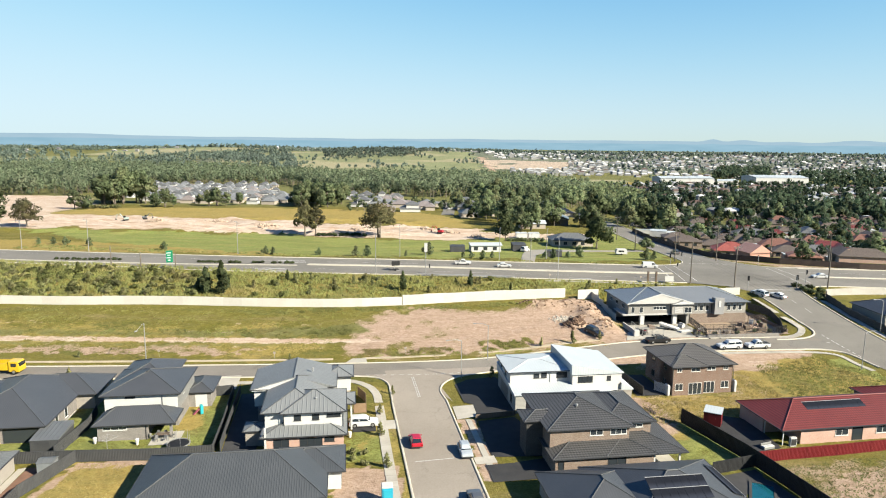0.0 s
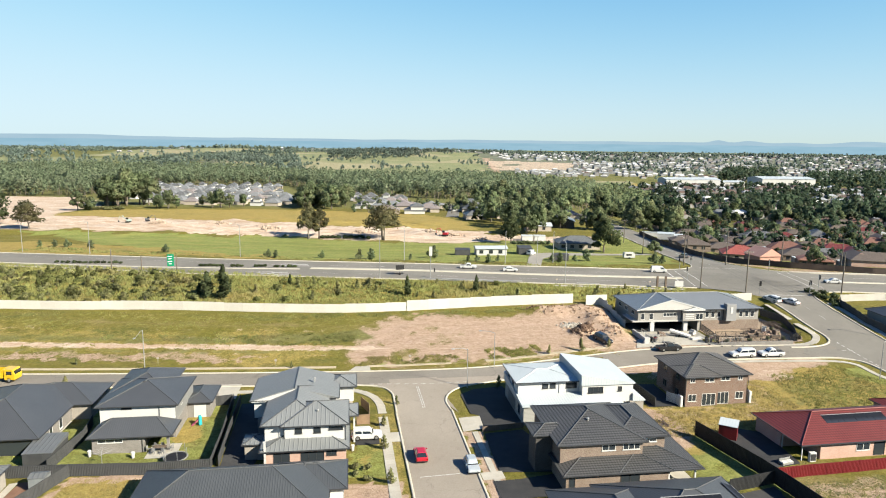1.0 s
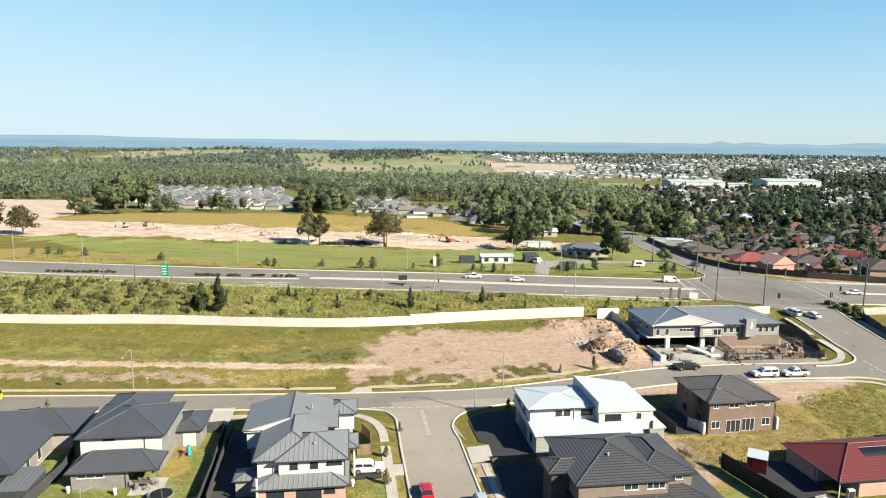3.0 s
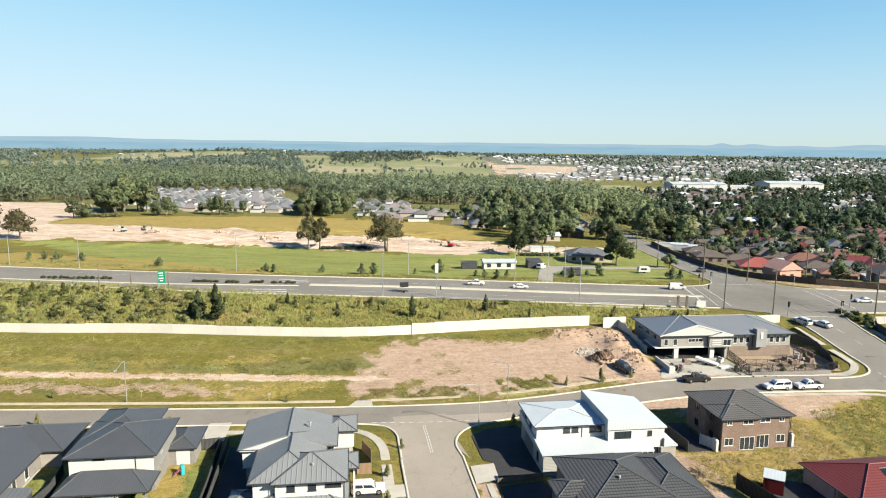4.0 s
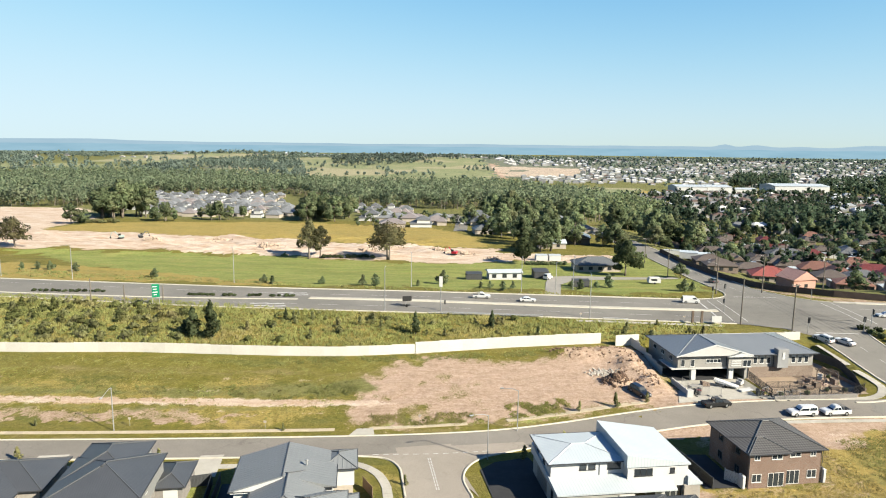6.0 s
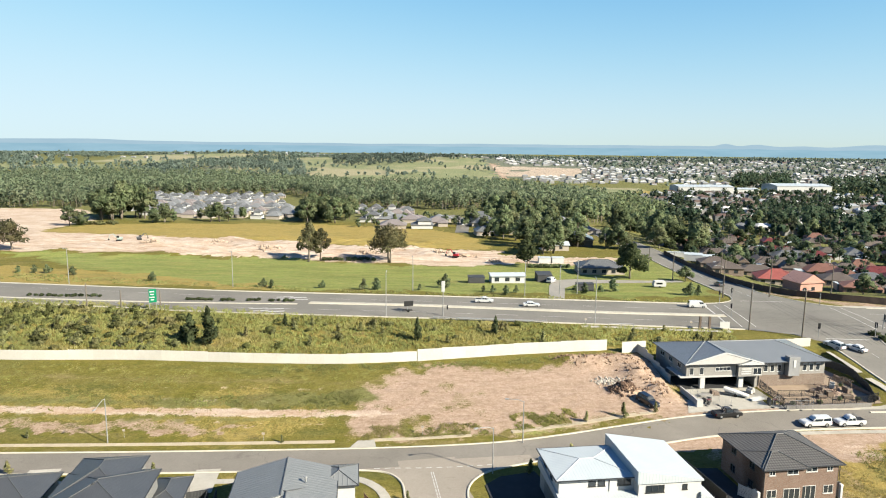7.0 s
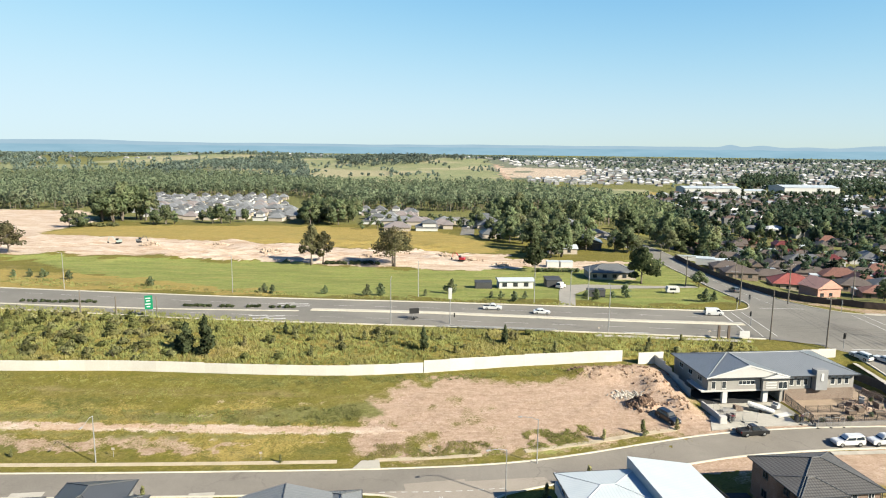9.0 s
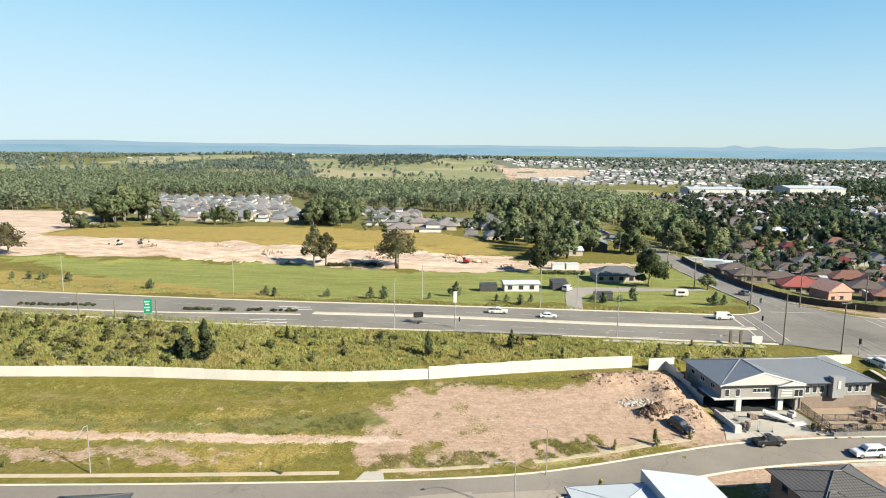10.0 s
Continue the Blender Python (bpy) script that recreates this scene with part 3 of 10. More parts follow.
def ground_material():
    m, n, l, b = shade("ground_cover", 0.95, 0, 0.1)
    g = n.new("ShaderNodeNewGeometry")
    pos = g.outputs["Position"]
    mp = n.new("ShaderNodeMapping")
    mp.inputs["Scale"].default_value = (0.22, 1.0, 1.0)
    l.new(pos, mp.inputs["Vector"])
    streak = spread(n, l, noisen(n, l, mp.outputs[0], 0.30, 5, 0.6), 0.42, 0.62)
    n_big, n_mid, n_fine = noisen(n, l, pos, 0.035, 5), noisen(n, l, pos, 0.33, 6, 0.65), noisen(n, l, pos, 3.2, 4, 0.7)
    big, mid, fine = spread(n, l, n_big, 0.35, 0.65), spread(n, l, n_mid, 0.3, 0.7), spread(n, l, n_fine, 0.25, 0.75)
    grass = mixc(n, l, mid, mixc(n, l, big, (0.170, 0.160, 0.028), (0.138, 0.140, 0.026)), (0.225, 0.188, 0.044))
    lushc = mixc(n, l, mid, mixc(n, l, big, (0.22, 0.285, 0.068), (0.285, 0.33, 0.085)), (0.33, 0.325, 0.11))
    strawc = mixc(n, l, mid, (0.46, 0.335, 0.108), (0.33, 0.262, 0.078))
    rut = spread(n, l, noisen(n, l, mp.outputs[0], 1.1, 6, 0.7), 0.35, 0.65)
    barec = mixc(n, l, mathn(n, l, "MULTIPLY", rut, 0.75), mixc(n, l, mid, mixc(n, l, big, (0.455, 0.318, 0.232), (0.53, 0.38, 0.285)), (0.365, 0.258, 0.178)), (0.585, 0.44, 0.335))
    clod = spread(n, l, noisen(n, l, pos, 1.3, 5, 0.7), 0.52, 0.68)
    barec = mixc(n, l, mathn(n, l, "MULTIPLY", clod, 0.42), barec, (0.30, 0.20, 0.125))
    palec = mixc(n, l, streak, mixc(n, l, mid, (0.80, 0.68, 0.56), (0.62, 0.49, 0.38)), (0.54, 0.39, 0.275))
    scrubc = mixc(n, l, mid, (0.15, 0.158, 0.052), (0.225, 0.212, 0.078))
    townc = mixc(n, l, big, mixc(n, l, mid, (0.235, 0.235, 0.195), (0.195, 0.21, 0.145)), (0.15, 0.175, 0.115))
    grass = mixc(n, l, mathn(n, l, "MULTIPLY", streak, 0.65), grass, mixc(n, l, fine, (0.135, 0.138, 0.030), (0.285, 0.22, 0.075)))
    lushc = mixc(n, l, mathn(n, l, "MULTIPLY", streak, 0.5), lushc, (0.155, 0.175, 0.05))
    # broad dry and dark bands in the rough grass
    mp2 = n.new("ShaderNodeMapping")
    mp2.inputs["Scale"].default_value = (0.3, 1.0, 1.0)
    l.new(pos, mp2.inputs["Vector"])
    band = noisen(n, l, mp2.outputs[0], 0.16, 5, 0.65)
    grass = mixc(n, l, mathn(n, l, "MULTIPLY", spread(n, l, band, 0.56, 0.70), 0.7), grass, (0.32, 0.25, 0.12))
    grass = mixc(n, l, mathn(n, l, "MULTIPLY", spread(n, l, band, 0.46, 0.34), 0.7), grass, (0.135, 0.14, 0.04))
    lushc = mixc(n, l, mathn(n, l, "MULTIPLY", spread(n, l, band, 0.55, 0.7), 0.6), lushc, (0.36, 0.32, 0.11))
    strawc = mixc(n, l, mathn(n, l, "MULTIPLY", spread(n, l, band, 0.5, 0.35), 0.55), strawc, (0.25, 0.23, 0.075))
    col = grass
    for key, tones in (("zone", (barec, lushc, strawc)), ("zone_far", (palec, scrubc, townc))):
        a = n.new("ShaderNodeVertexColor")
        a.layer_name = key
        s = n.new("ShaderNodeSeparateColor")
        l.new(a.outputs["Color"], s.inputs[0])
        order = (1, 2, 0) if key == "zone" else (2, 1, 0)
        for i in order:
            w = mathn(n, l, "ADD", s.outputs[i], mathn(n, l, "MULTIPLY", mathn(n, l, "SUBTRACT", n_mid, 0.5), 1.3))
            w = mathn(n, l, "ADD", w, mathn(n, l, "MULTIPLY", mathn(n, l, "SUBTRACT", n_fine, 0.5), 0.8))
            col = mixc(n, l, spread(n, l, w, 0.35, 0.65), col, tones[i])
    # grazed hillsides: pale green with dry mown bands
    a = n.new("ShaderNodeVertexColor")
    a.layer_name = "zone"
    mp3 = n.new("ShaderNodeMapping")
    mp3.inputs["Scale"].default_value, mp3.inputs["Rotation"].default_value = (0.9, 1.0, 1.0), (0, 0, 0.6)
    l.new(pos, mp3.inputs["Vector"])
    mown = spread(n, l, noisen(n, l, mp3.outputs[0], 0.007, 4, 0.55), 0.5, 0.57)
    hillc = mixc(n, l, mown, mixc(n, l, big, (0.235, 0.265, 0.135), (0.30, 0.31, 0.165)), (0.39, 0.355, 0.22))
    col = mixc(n, l, a.outputs["Alpha"], col, hillc)
    tuft = spread(n, l, noisen(n, l, pos, 1.1, 4, 0.7), 0.32, 0.68)
    col = mixc(n, l, 0.45, col, mixc(n, l, tuft, (0.2, 0.2, 0.2), (0.8, 0.8, 0.8)), "SOFT_LIGHT")
    col = mixc(n, l, 0.45, col, mixc(n, l, fine, (0.1, 0.1, 0.1), (0.9, 0.9, 0.9)), "SOFT_LIGHT")
    l.new(dusty(n, l, col), b.inputs["Base Color"])
    bumpn(n, l, b, mathn(n, l, "ADD", n_fine, mathn(n, l, "MULTIPLY", n_mid, 1.6)), 1.0, 0.16)
    return m


M_GROUND = ground_material()
me.materials[0] = M_GROUND
tagged(new("ground", me), "open grassy land with bare earth patches and far paddocks", "ground", kind="structure")


# ---- roads ----
def ribbon(name, line, left, right, lift, material, label, category="road", across=6, kind="structure", parent=None):
    """A strip laid on the land along a line, from left to right of it."""
    offs = np.linspace(left, right, across)
    rows = np.stack([sides_of(line, o) for o in offs], 1)
    z = gz0(rows[..., 0], rows[..., 1]) + lift
    V = np.concatenate([rows, z[..., None]], -1).reshape(-1, 3)
    n = len(line)
    k = np.arange(n * across).reshape(n, across)
    Fq = np.stack([k[:-1, :-1], k[:-1, 1:], k[1:, 1:], k[1:, :-1]], -1).reshape(-1, 4)
    mesh = mesh_from(name, V, Fq, material)
    mesh.polygons.foreach_set("use_smooth", [True] * len(mesh.polygons))
    ob = new(name, mesh)
    if parent:
        ob.parent = parent
        return ob
    return tagged(ob, label, category, kind=kind)


def bar_along(name, line, off, w, h, lift, material, label, category="kerb", kind="structure", base=0.15):
    """A kerb: a long bar with a rounded top edge, along a line."""
    prof = [(-w / 2, -base), (-w / 2, h - 0.03), (-w / 2 + 0.04, h), (w / 2 - 0.04, h), (w / 2, h - 0.03), (w / 2, -base)]
    V = []
    for o, z in prof:
        p = sides_of(line, off + o)
        V.append(np.concatenate([p, (gz0(p[:, 0], p[:, 1]) + lift + z)[:, None]], 1))
    V = np.stack(V, 1)
    n, k = V.shape[:2]
    q = np.arange(n * k).reshape(n, k)
    Fq = np.stack([q[:-1, :-1], q[1:, :-1], q[1:, 1:], q[:-1, 1:]], -1).reshape(-1, 4)
    ob = new(name, mesh_from(name, V.reshape(-1, 3), Fq, material))
    return tagged(ob, label, category, kind=kind)


LINE_A = spline([(-260, 113), (-160, 118), (-75, 122), (-40, 124), (-12, 126.2), (6, 128.8), (18, 131.8), (30, 135.6), (42, 139), (56, 141.3), (70, 142.6), (90, 143.8)], 1.5)
LINE_B = spline([(-6.6, 126), (-5.1, 118), (1.3, 78.6), (11, 20), (24, -60), (44, -180)], 1.5)
LINE_C = spline([(89.5, 186), (91.2, 178), (91.7, 170), (91.9, 160), (92.6, 147), (94.4, 134), (97.5, 118), (101.5, 98), (109, 60), (121, 0), (141, -120)], 1.5)
LINE_H = spline([(-900, 330), (-400, 262), (-250, 238), (-155, 223.8), (-120, 218.3), (-92, 214.3), (-69, 211.3), (-41, 209.4), (-12, 207.8), (31, 204.4), (62, 201.8), (100, 199.3), (150, 195), (260, 184), (500, 150), (900, 90)], 3.0)
LINE_D = spline([(86.5, 196), (87.6, 214), (88.7, 236), (89.5, 253), (90.2, 275), (90.6, 298), (89, 335), (84, 420), (74, 520)], 2.0)

ribbon("street_a", LINE_A, 3.5, -3.5, 0.06, M_ASPHALT_GREY, "worn grey asphalt residential street", "road", 8)
ribbon("street_b", LINE_B, 4.6, -4.6, 0.066, M_ASPHALT, "worn grey asphalt side street ending at a junction", "road", 10)
ribbon("street_c", LINE_C, 6.2, -6.2, 0.072, M_ASPHALT_HWY, "wide grey asphalt street leading to traffic lights", "road", 12)
ribbon("highway", LINE_H, 13.4, -13.4, 0.08, M_ASPHALT_HWY, "wide grey dual carriageway with concrete median", "road", 16)
ribbon("street_d", LINE_D, 6.2, -6.2, 0.09, M_ASPHALT_HWY, "grey asphalt street running between house fences", "road", 10)


def fill(name, pts, lift, material, label, category="road", kind="structure"):
    """A flat patch with the given outline, laid on the land."""
    bm = bmesh.new()
    f = bm.faces.new([bm.verts.new((x, y, 0)) for x, y in pts])
    bmesh.ops.triangulate(bm, faces=[f])
    bmesh.ops.subdivide_edges(bm, edges=bm.edges[:], cuts=2, use_grid_fill=True)
    bmesh.ops.recalc_face_normals(bm, faces=bm.faces[:])
    if sum(f.normal.z for f in bm.faces) < 0:
        bmesh.ops.reverse_faces(bm, faces=bm.faces[:])
    for v in bm.verts:
        v.co.z = float(gz0(v.co.x, v.co.y)) + lift
    ob = part(name, bm, material)
    return tagged(ob, label, category, kind=kind)


def cut(line, test):
    return line[np.array([test(x, y) for x, y in line])]


# junction of the two near streets: rounded corners
RET_L = spline([(-24, 121.7), (-17, 121.9), (-12.4, 121.2), (-10.0, 118.4), (-9.15, 114.2), (-8.42, 109.6)], 0.7)
RET_R = spline([(0.7, 111), (-0.2, 115), (0.6, 119), (3.4, 122.3), (8.2, 124.6), (14, 126.8)], 0.7)
fill("junction_corner", [(-20, 121.8)] + [tuple(p) for p in RET_L[6:-4]] + [(-7, 110), (-5, 124)], 0.074, M_ASPHALT, "rounded asphalt corner of the street junction")
fill("junction_corner", [(2, 110)] + [tuple(p) for p in RET_R[3:-4]] + [(10, 128), (-3, 126)], 0.074, M_ASPHALT, "rounded asphalt corner of the street junction")

KERB = "pale concrete kerb along the street"
far_a = cut(LINE_A, lambda x, y: x < 75.5)
bar_along("kerb", far_a, 3.6, 0.32, 0.15, 0.05, M_KERB, KERB)
bar_along("kerb", cut(LINE_A, lambda x, y: x < -19.5), -3.6, 0.32, 0.15, 0.05, M_KERB, KERB)
bar_along("kerb", cut(LINE_A, lambda x, y: 13 < x < 79), -3.6, 0.32, 0.15, 0.05, M_KERB, KERB)
bar_along("kerb", RET_L, 0, 0.32, 0.15, 0.05, M_KERB, "pale concrete kerb rounding the street corner")
bar_along("kerb", RET_R, 0, 0.32, 0.15, 0.05, M_KERB, "pale concrete kerb rounding the street corner")
b_low = cut(LINE_B, lambda x, y: y < 111)
bar_along("kerb", b_low, 4.7, 0.32, 0.15, 0.05, M_KERB, KERB)
bar_along("kerb", b_low, -4.7, 0.32, 0.15, 0.05, M_KERB, KERB)
RET_A = spline([(75, 145.0), (78.5, 145.3), (82.4, 146.4), (85.0, 148.2), (86.1, 151.2), (85.8, 156)], 0.6)
RET_A2 = spline([(78.5, 139.6), (82.6, 139.4), (86.0, 137.8), (87.6, 134.6), (88.6, 130)], 0.6)
RET_D = spline([(66, 215.6), (71, 215.6), (75.6, 216.9), (79.6, 220.2), (81.6, 226), (82.5, 236)], 0.8)
RET_D2 = spline([(94.6, 240), (95.4, 230), (98.4, 222.0), (104, 215.4), (112, 211.9)], 0.8)
RET_C = spline([(97.8, 168), (98.3, 176), (98.8, 180.2), (100.6, 182.8), (105, 184.6), (112, 185.0)], 0.7)
fill("junction_corner", [(76, 141)] + [tuple(p) for p in RET_A[4:-4]] + [(90, 154), (90, 140)], 0.066, M_ASPHALT_HWY, "rounded asphalt corner where two streets meet")
fill("junction_corner", [(78, 143)] + [tuple(p) for p in RET_A2[2:-2]] + [(92, 131), (92, 143)], 0.069, M_ASPHALT_HWY, "rounded asphalt corner where two streets meet")
for ret in (RET_A, RET_A2, RET_D, RET_D2, RET_C):
    bar_along("kerb", ret, 0, 0.42, 0.15, 0.07, M_KERB, "pale concrete kerb rounding the street corner")
bar_along("kerb", cut(LINE_C, lambda x, y: y < 169), 6.3, 0.42, 0.15, 0.06, M_KERB, KERB)
bar_along("kerb", cut(LINE_C, lambda x, y: y < 131), -6.3, 0.42, 0.15, 0.06, M_KERB, KERB)
bar_along("kerb", cut(LINE_C, lambda x, y: 155 < y < 178), -6.3, 0.42, 0.15, 0.06, M_KERB, KERB)
h_left, h_right = cut(LINE_H, lambda x, y: x < 68), cut(LINE_H, lambda x, y: x > 112)
bar_along("kerb", h_left, 13.5, 0.9, 0.17, 0.07, M_KERB, "pale concrete kerb along the highway")
bar_along("kerb", h_right, 13.5, 0.9, 0.17, 0.07, M_KERB, "pale concrete kerb along the highway")
bar_along("kerb", cut(LINE_H, lambda x, y: x < 72), -13.5, 0.5, 0.17, 0.07, M_KERB, "pale concrete kerb along the highway")
bar_along("kerb", h_right, -13.5, 0.5, 0.17, 0.07, M_KERB, "pale concrete kerb along the highway")
bar_along("median", spline([(-43, 209.8), (-13, 208.3), (0, 206.8), (36.5, 202.7), (70, 200.5)], 2), 0, 2.6, 0.16, 0.07, M_KERB, "raised pale concrete median in the highway", "median")
bar_along("median", spline([(-260, 234), (-180, 219), (-129, 211.6), (-97, 208.8), (-80, 207.9), (-46, 207.9)], 2), 0, 0.8, 0.16, 0.07, M_KERB, "narrow concrete median edge in the highway", "median")
bar_along("median", h_right, -1.0, 1.6, 0.16, 0.07, M_KERB, "raised pale concrete median in the highway", "median")
d_up = cut(LINE_D, lambda x, y: y > 237)
bar_along("kerb", d_up, 6.3, 0.4, 0.15, 0.07, M_KERB, KERB)
bar_along("kerb", cut(LINE_D, lambda x, y: y > 240), -6.3, 0.4, 0.15, 0.07, M_KERB, KERB)


def dashes(line, off, length, gap, w, lift, label, name="lane_marking"):
    """Painted strokes along a line, as one marking with a part for each stroke."""
    root = thing(name, label, "road marking", kind="structure")
    run = np.concatenate([[0], np.cumsum(np.linalg.norm(np.diff(line, axis=0), axis=1))])
    s = 0.0
    while s + length < run[-1]:
        t = np.linspace(s, s + length, max(2, int(length / 3) + 1))
        seg = np.stack([np.interp(t, run, line[:, 0]), np.interp(t, run, line[:, 1])], 1)
        ribbon("stroke", seg, off + w / 2, off - w / 2, lift, M_PAINT, "", across=2, parent=root)
        s += length + gap
    return root


dashes(spline([(-14.5, 122.5), (-4, 123.2), (5, 124.6)], 1), 0, 0.9, 0.7, 0.18, 0.09, "white dashed give-way line across the street mouth", "give_way_line")
dashes(cut(LINE_B, lambda x, y: 111 < y < 122), 0.02, 0.8, 0.22, 0.15, 0.09, "white painted double centre line at the junction")
dashes(cut(LINE_B, lambda x, y: 111 < y < 122), 0.36, 0.8, 0.22, 0.15, 0.09, "white painted double centre line at the junction")
dashes(spline([(-3.6, 87.9), (2.2, 89.2)], 1), 0, 5.6, 50, 0.16, 0.09, "thin white tee mark across the street")
dashes(cut(LINE_C, lambda x, y: 158 < y < 180), 0.3, 3, 4, 0.12, 0.10, "white dashed centre line")
dashes(cut(LINE_C, lambda x, y: 134 < y < 150), -5.7, 0.9, 0.7, 0.2, 0.10, "white dashed continuity line across the side street")
hl = cut(LINE_H, lambda x, y: -300 < x < 66)
dashes(hl, 6.0, 6, 6, 0.16, 0.11, "white dashed lane line on the highway")
dashes(hl, -7.6, 6, 6, 0.16, 0.11, "white dashed lane line on the highway")
dashes(hl, 12.6, 200, 2, 0.2, 0.11, "white edge line on the highway")
dashes(hl, -12.4, 200, 2, 0.2, 0.11, "white edge line on the highway")
dashes(cut(LINE_H, lambda x, y: 108 < x < 300), 6.0, 6, 6, 0.16, 0.11, "white dashed lane line on the highway")
dashes(spline([(69, 213), (67, 190)], 2), 0, 10.5, 2.0, 0.45, 0.11, "white stop line at the traffic lights", "stop_line")
dashes(spline([(72, 213.5), (70, 189)], 2), 0, 24, 2.0, 0.2, 0.11, "white crosswalk line at the traffic lights", "crossing_line")
dashes(spline([(75, 213.8), (73.5, 188.5)], 2), 0, 24, 2.0, 0.2, 0.11, "white crosswalk line at the traffic lights", "crossing_line")
dashes(spline([(104, 212), (103, 188)], 2), 0, 23, 2.0, 0.2, 0.11, "white crosswalk line at the traffic lights", "crossing_line")
dashes(spline([(107, 212), (106, 188)], 2), 0, 23, 2.0, 0.2, 0.11, "white crosswalk line at the traffic lights", "crossing_line")
dashes(spline([(82, 219.5), (95.6, 219)], 2), 0, 12.5, 2.0, 0.3, 0.12, "white stop line at the traffic lights", "stop_line")
dashes(spline([(86.5, 181.5), (97.5, 181)], 2), 0, 10, 2.0, 0.3, 0.12, "white stop line at the traffic lights", "stop_line")
dashes(cut(LINE_D, lambda x, y: 224 < y < 330), 0.0, 6, 3, 0.14, 0.12, "white dashed centre line")
dashes(cut(LINE_A, lambda x, y: 84 < x < 90), 0.0, 0.9, 0.7, 0.14, 0.10, "white dashed centre line")
# chevron bars in the highway's painted island
for k, (cx, cy) in enumerate([(-50.5, 216), (-46.5, 215.4), (-54, 200.9), (-49.5, 200.6)]):
    dashes(spline([(cx - 2.6, cy - 2.2), (cx + 2.6, cy - 1.2)], 1), 0, 4.8, 9, 0.8, 0.115, "white painted chevron bar on the highway", "chevron_marking")
    dashes(spline([(cx - 3.6, cy + 0.6), (cx + 1.6, cy + 1.6)], 1), 0, 4.8, 9, 0.8, 0.115, "white painted chevron bar on the highway", "chevron_marking")
# turning area where the roads meet
fill("intersection", [(68, 215.3)] + [tuple(p) for p in RET_D[5:]] + [(94.8, 238)] + [tuple(p) for p in RET_D2[4:]] + [(112, 186)] + [tuple(p) for p in RET_C[::-1][3:-6]] + [(86, 178), (80, 184), (68, 188.3)], 0.10, M_ASPHALT_HWY, "grey asphalt in the middle of the intersection")

# dark bands worn by turning tyres across the intersection
for pts in ([(74, 206), (84, 203.5), (91, 197), (94.4, 188), (95.2, 178)], [(74, 209.5), (86, 206.6), (94, 198), (97, 188), (97.6, 178)],
            [(89, 178), (88.6, 192), (89.4, 206), (90.6, 222)], [(93.4, 180), (93.0, 194), (93.4, 208), (94.0, 224)],
            [(104, 207), (96, 209), (91.6, 214), (89.6, 222)], [(78, 194.6), (90, 193), (102, 192)], [(78, 198), (92, 196.4), (104, 195)]):
    for off in (0.0, 1.5):
        ribbon("tyre_mark", spline(pts, 1), off + 0.16, off - 0.16, 0.106, M_TYREMARK, "dark tyre-worn band across the intersection", "road mark", 2)


# ---- footpaths, slab by slab ----
def slabs(name, line, off, w, length, label, lift=0.09, material=None):
    root = thing(name, label, "footpath", kind="structure")
    run = np.concatenate([[0], np.cumsum(np.linalg.norm(np.diff(line, axis=0), axis=1))])
    mid = sides_of(line, off)
    bm = boxes((-length / 2 + 0.012, -w / 2, -0.1, length / 2 - 0.012, w / 2, 0.0))
    first = part("slab", bm, material or M_CONCRETE, root)
    s, used = length / 2, False
    while s < run[-1] - length / 2:
        x, y = np.interp(s, run, mid[:, 0]), np.interp(s, run, mid[:, 1])
        x1, y1 = np.interp(s + 0.5, run, mid[:, 0]), np.interp(s + 0.5, run, mid[:, 1])
        d = Vector((x1 - x, y1 - y, float(gz0(x1, y1) - gz0(x, y))))
        m = Matrix.Translation((x, y, float(gz0(x, y)) + lift)) @ d.to_track_quat("X", "Z").to_matrix().to_4x4()
        if used:
            again(first, m)
        else:
            first.matrix_basis, used = m, True
        s += length
    return root


M_DUSTY = plain("dusty_concrete", (0.50, 0.42, 0.29), (0.60, 0.51, 0.37), 0.6, 0.9, 0.3, rnd=0.08)
slabs("footpath", cut(LINE_A, lambda x, y: -105 < x < -19.5), 6.4, 1.0, 1.5, "dusty concrete footpath on the grass verge", material=M_DUSTY)
slabs("footpath", cut(LINE_A, lambda x, y: -17 < x < 3), 6.6, 1.0, 1.5, "dusty concrete footpath on the grass verge", material=M_DUSTY)
slabs("footpath", cut(LINE_A, lambda x, y: 8 < x < 38), 6.6, 1.2, 1.5, "dusty concrete footpath beside the building site", material=M_DUSTY)
slabs("footpath", cut(LINE_A, lambda x, y: 44 < x < 72), 5.6, 1.6, 1.5, "pale concrete footpath in front of the grey building")
slabs("footpath", cut(LINE_B, lambda x, y: 70 < y < 110), -7.0, 1.5, 1.5, "pale concrete footpath along the side street")
slabs("footpath", spline([(-10.75, 109.2), (-11.7, 113.5), (-13.8, 117.2), (-17.6, 119.5), (-24, 119.8)], 0.8), 0, 1.4, 1.4, "pale concrete footpath rounding the corner")
slabs("footpath", cut(LINE_B, lambda x, y: 82 < y < 103), 6.9, 0.9, 1.5, "narrow pale concrete footpath beside dark driveways")
slabs("footpath", cut(LINE_A, lambda x, y: -100 < x < -26), -6.4, 1.3, 1.5, "pale concrete footpath in front of the houses")
slabs("footpath", cut(LINE_C, lambda x, y: 100 < y < 128), -9.2, 1.5, 1.5, "pale concrete footpath along the street")
slabs("footpath", cut(LINE_C, lambda x, y: 161 < y < 176), -8.2, 1.4, 1.5, "pale concrete footpath beside the childcare building")
slabs("footpath", cut(LINE_C, lambda x, y: 110 < y < 176), 8.4, 1.4, 1.5, "pale concrete footpath along the street")
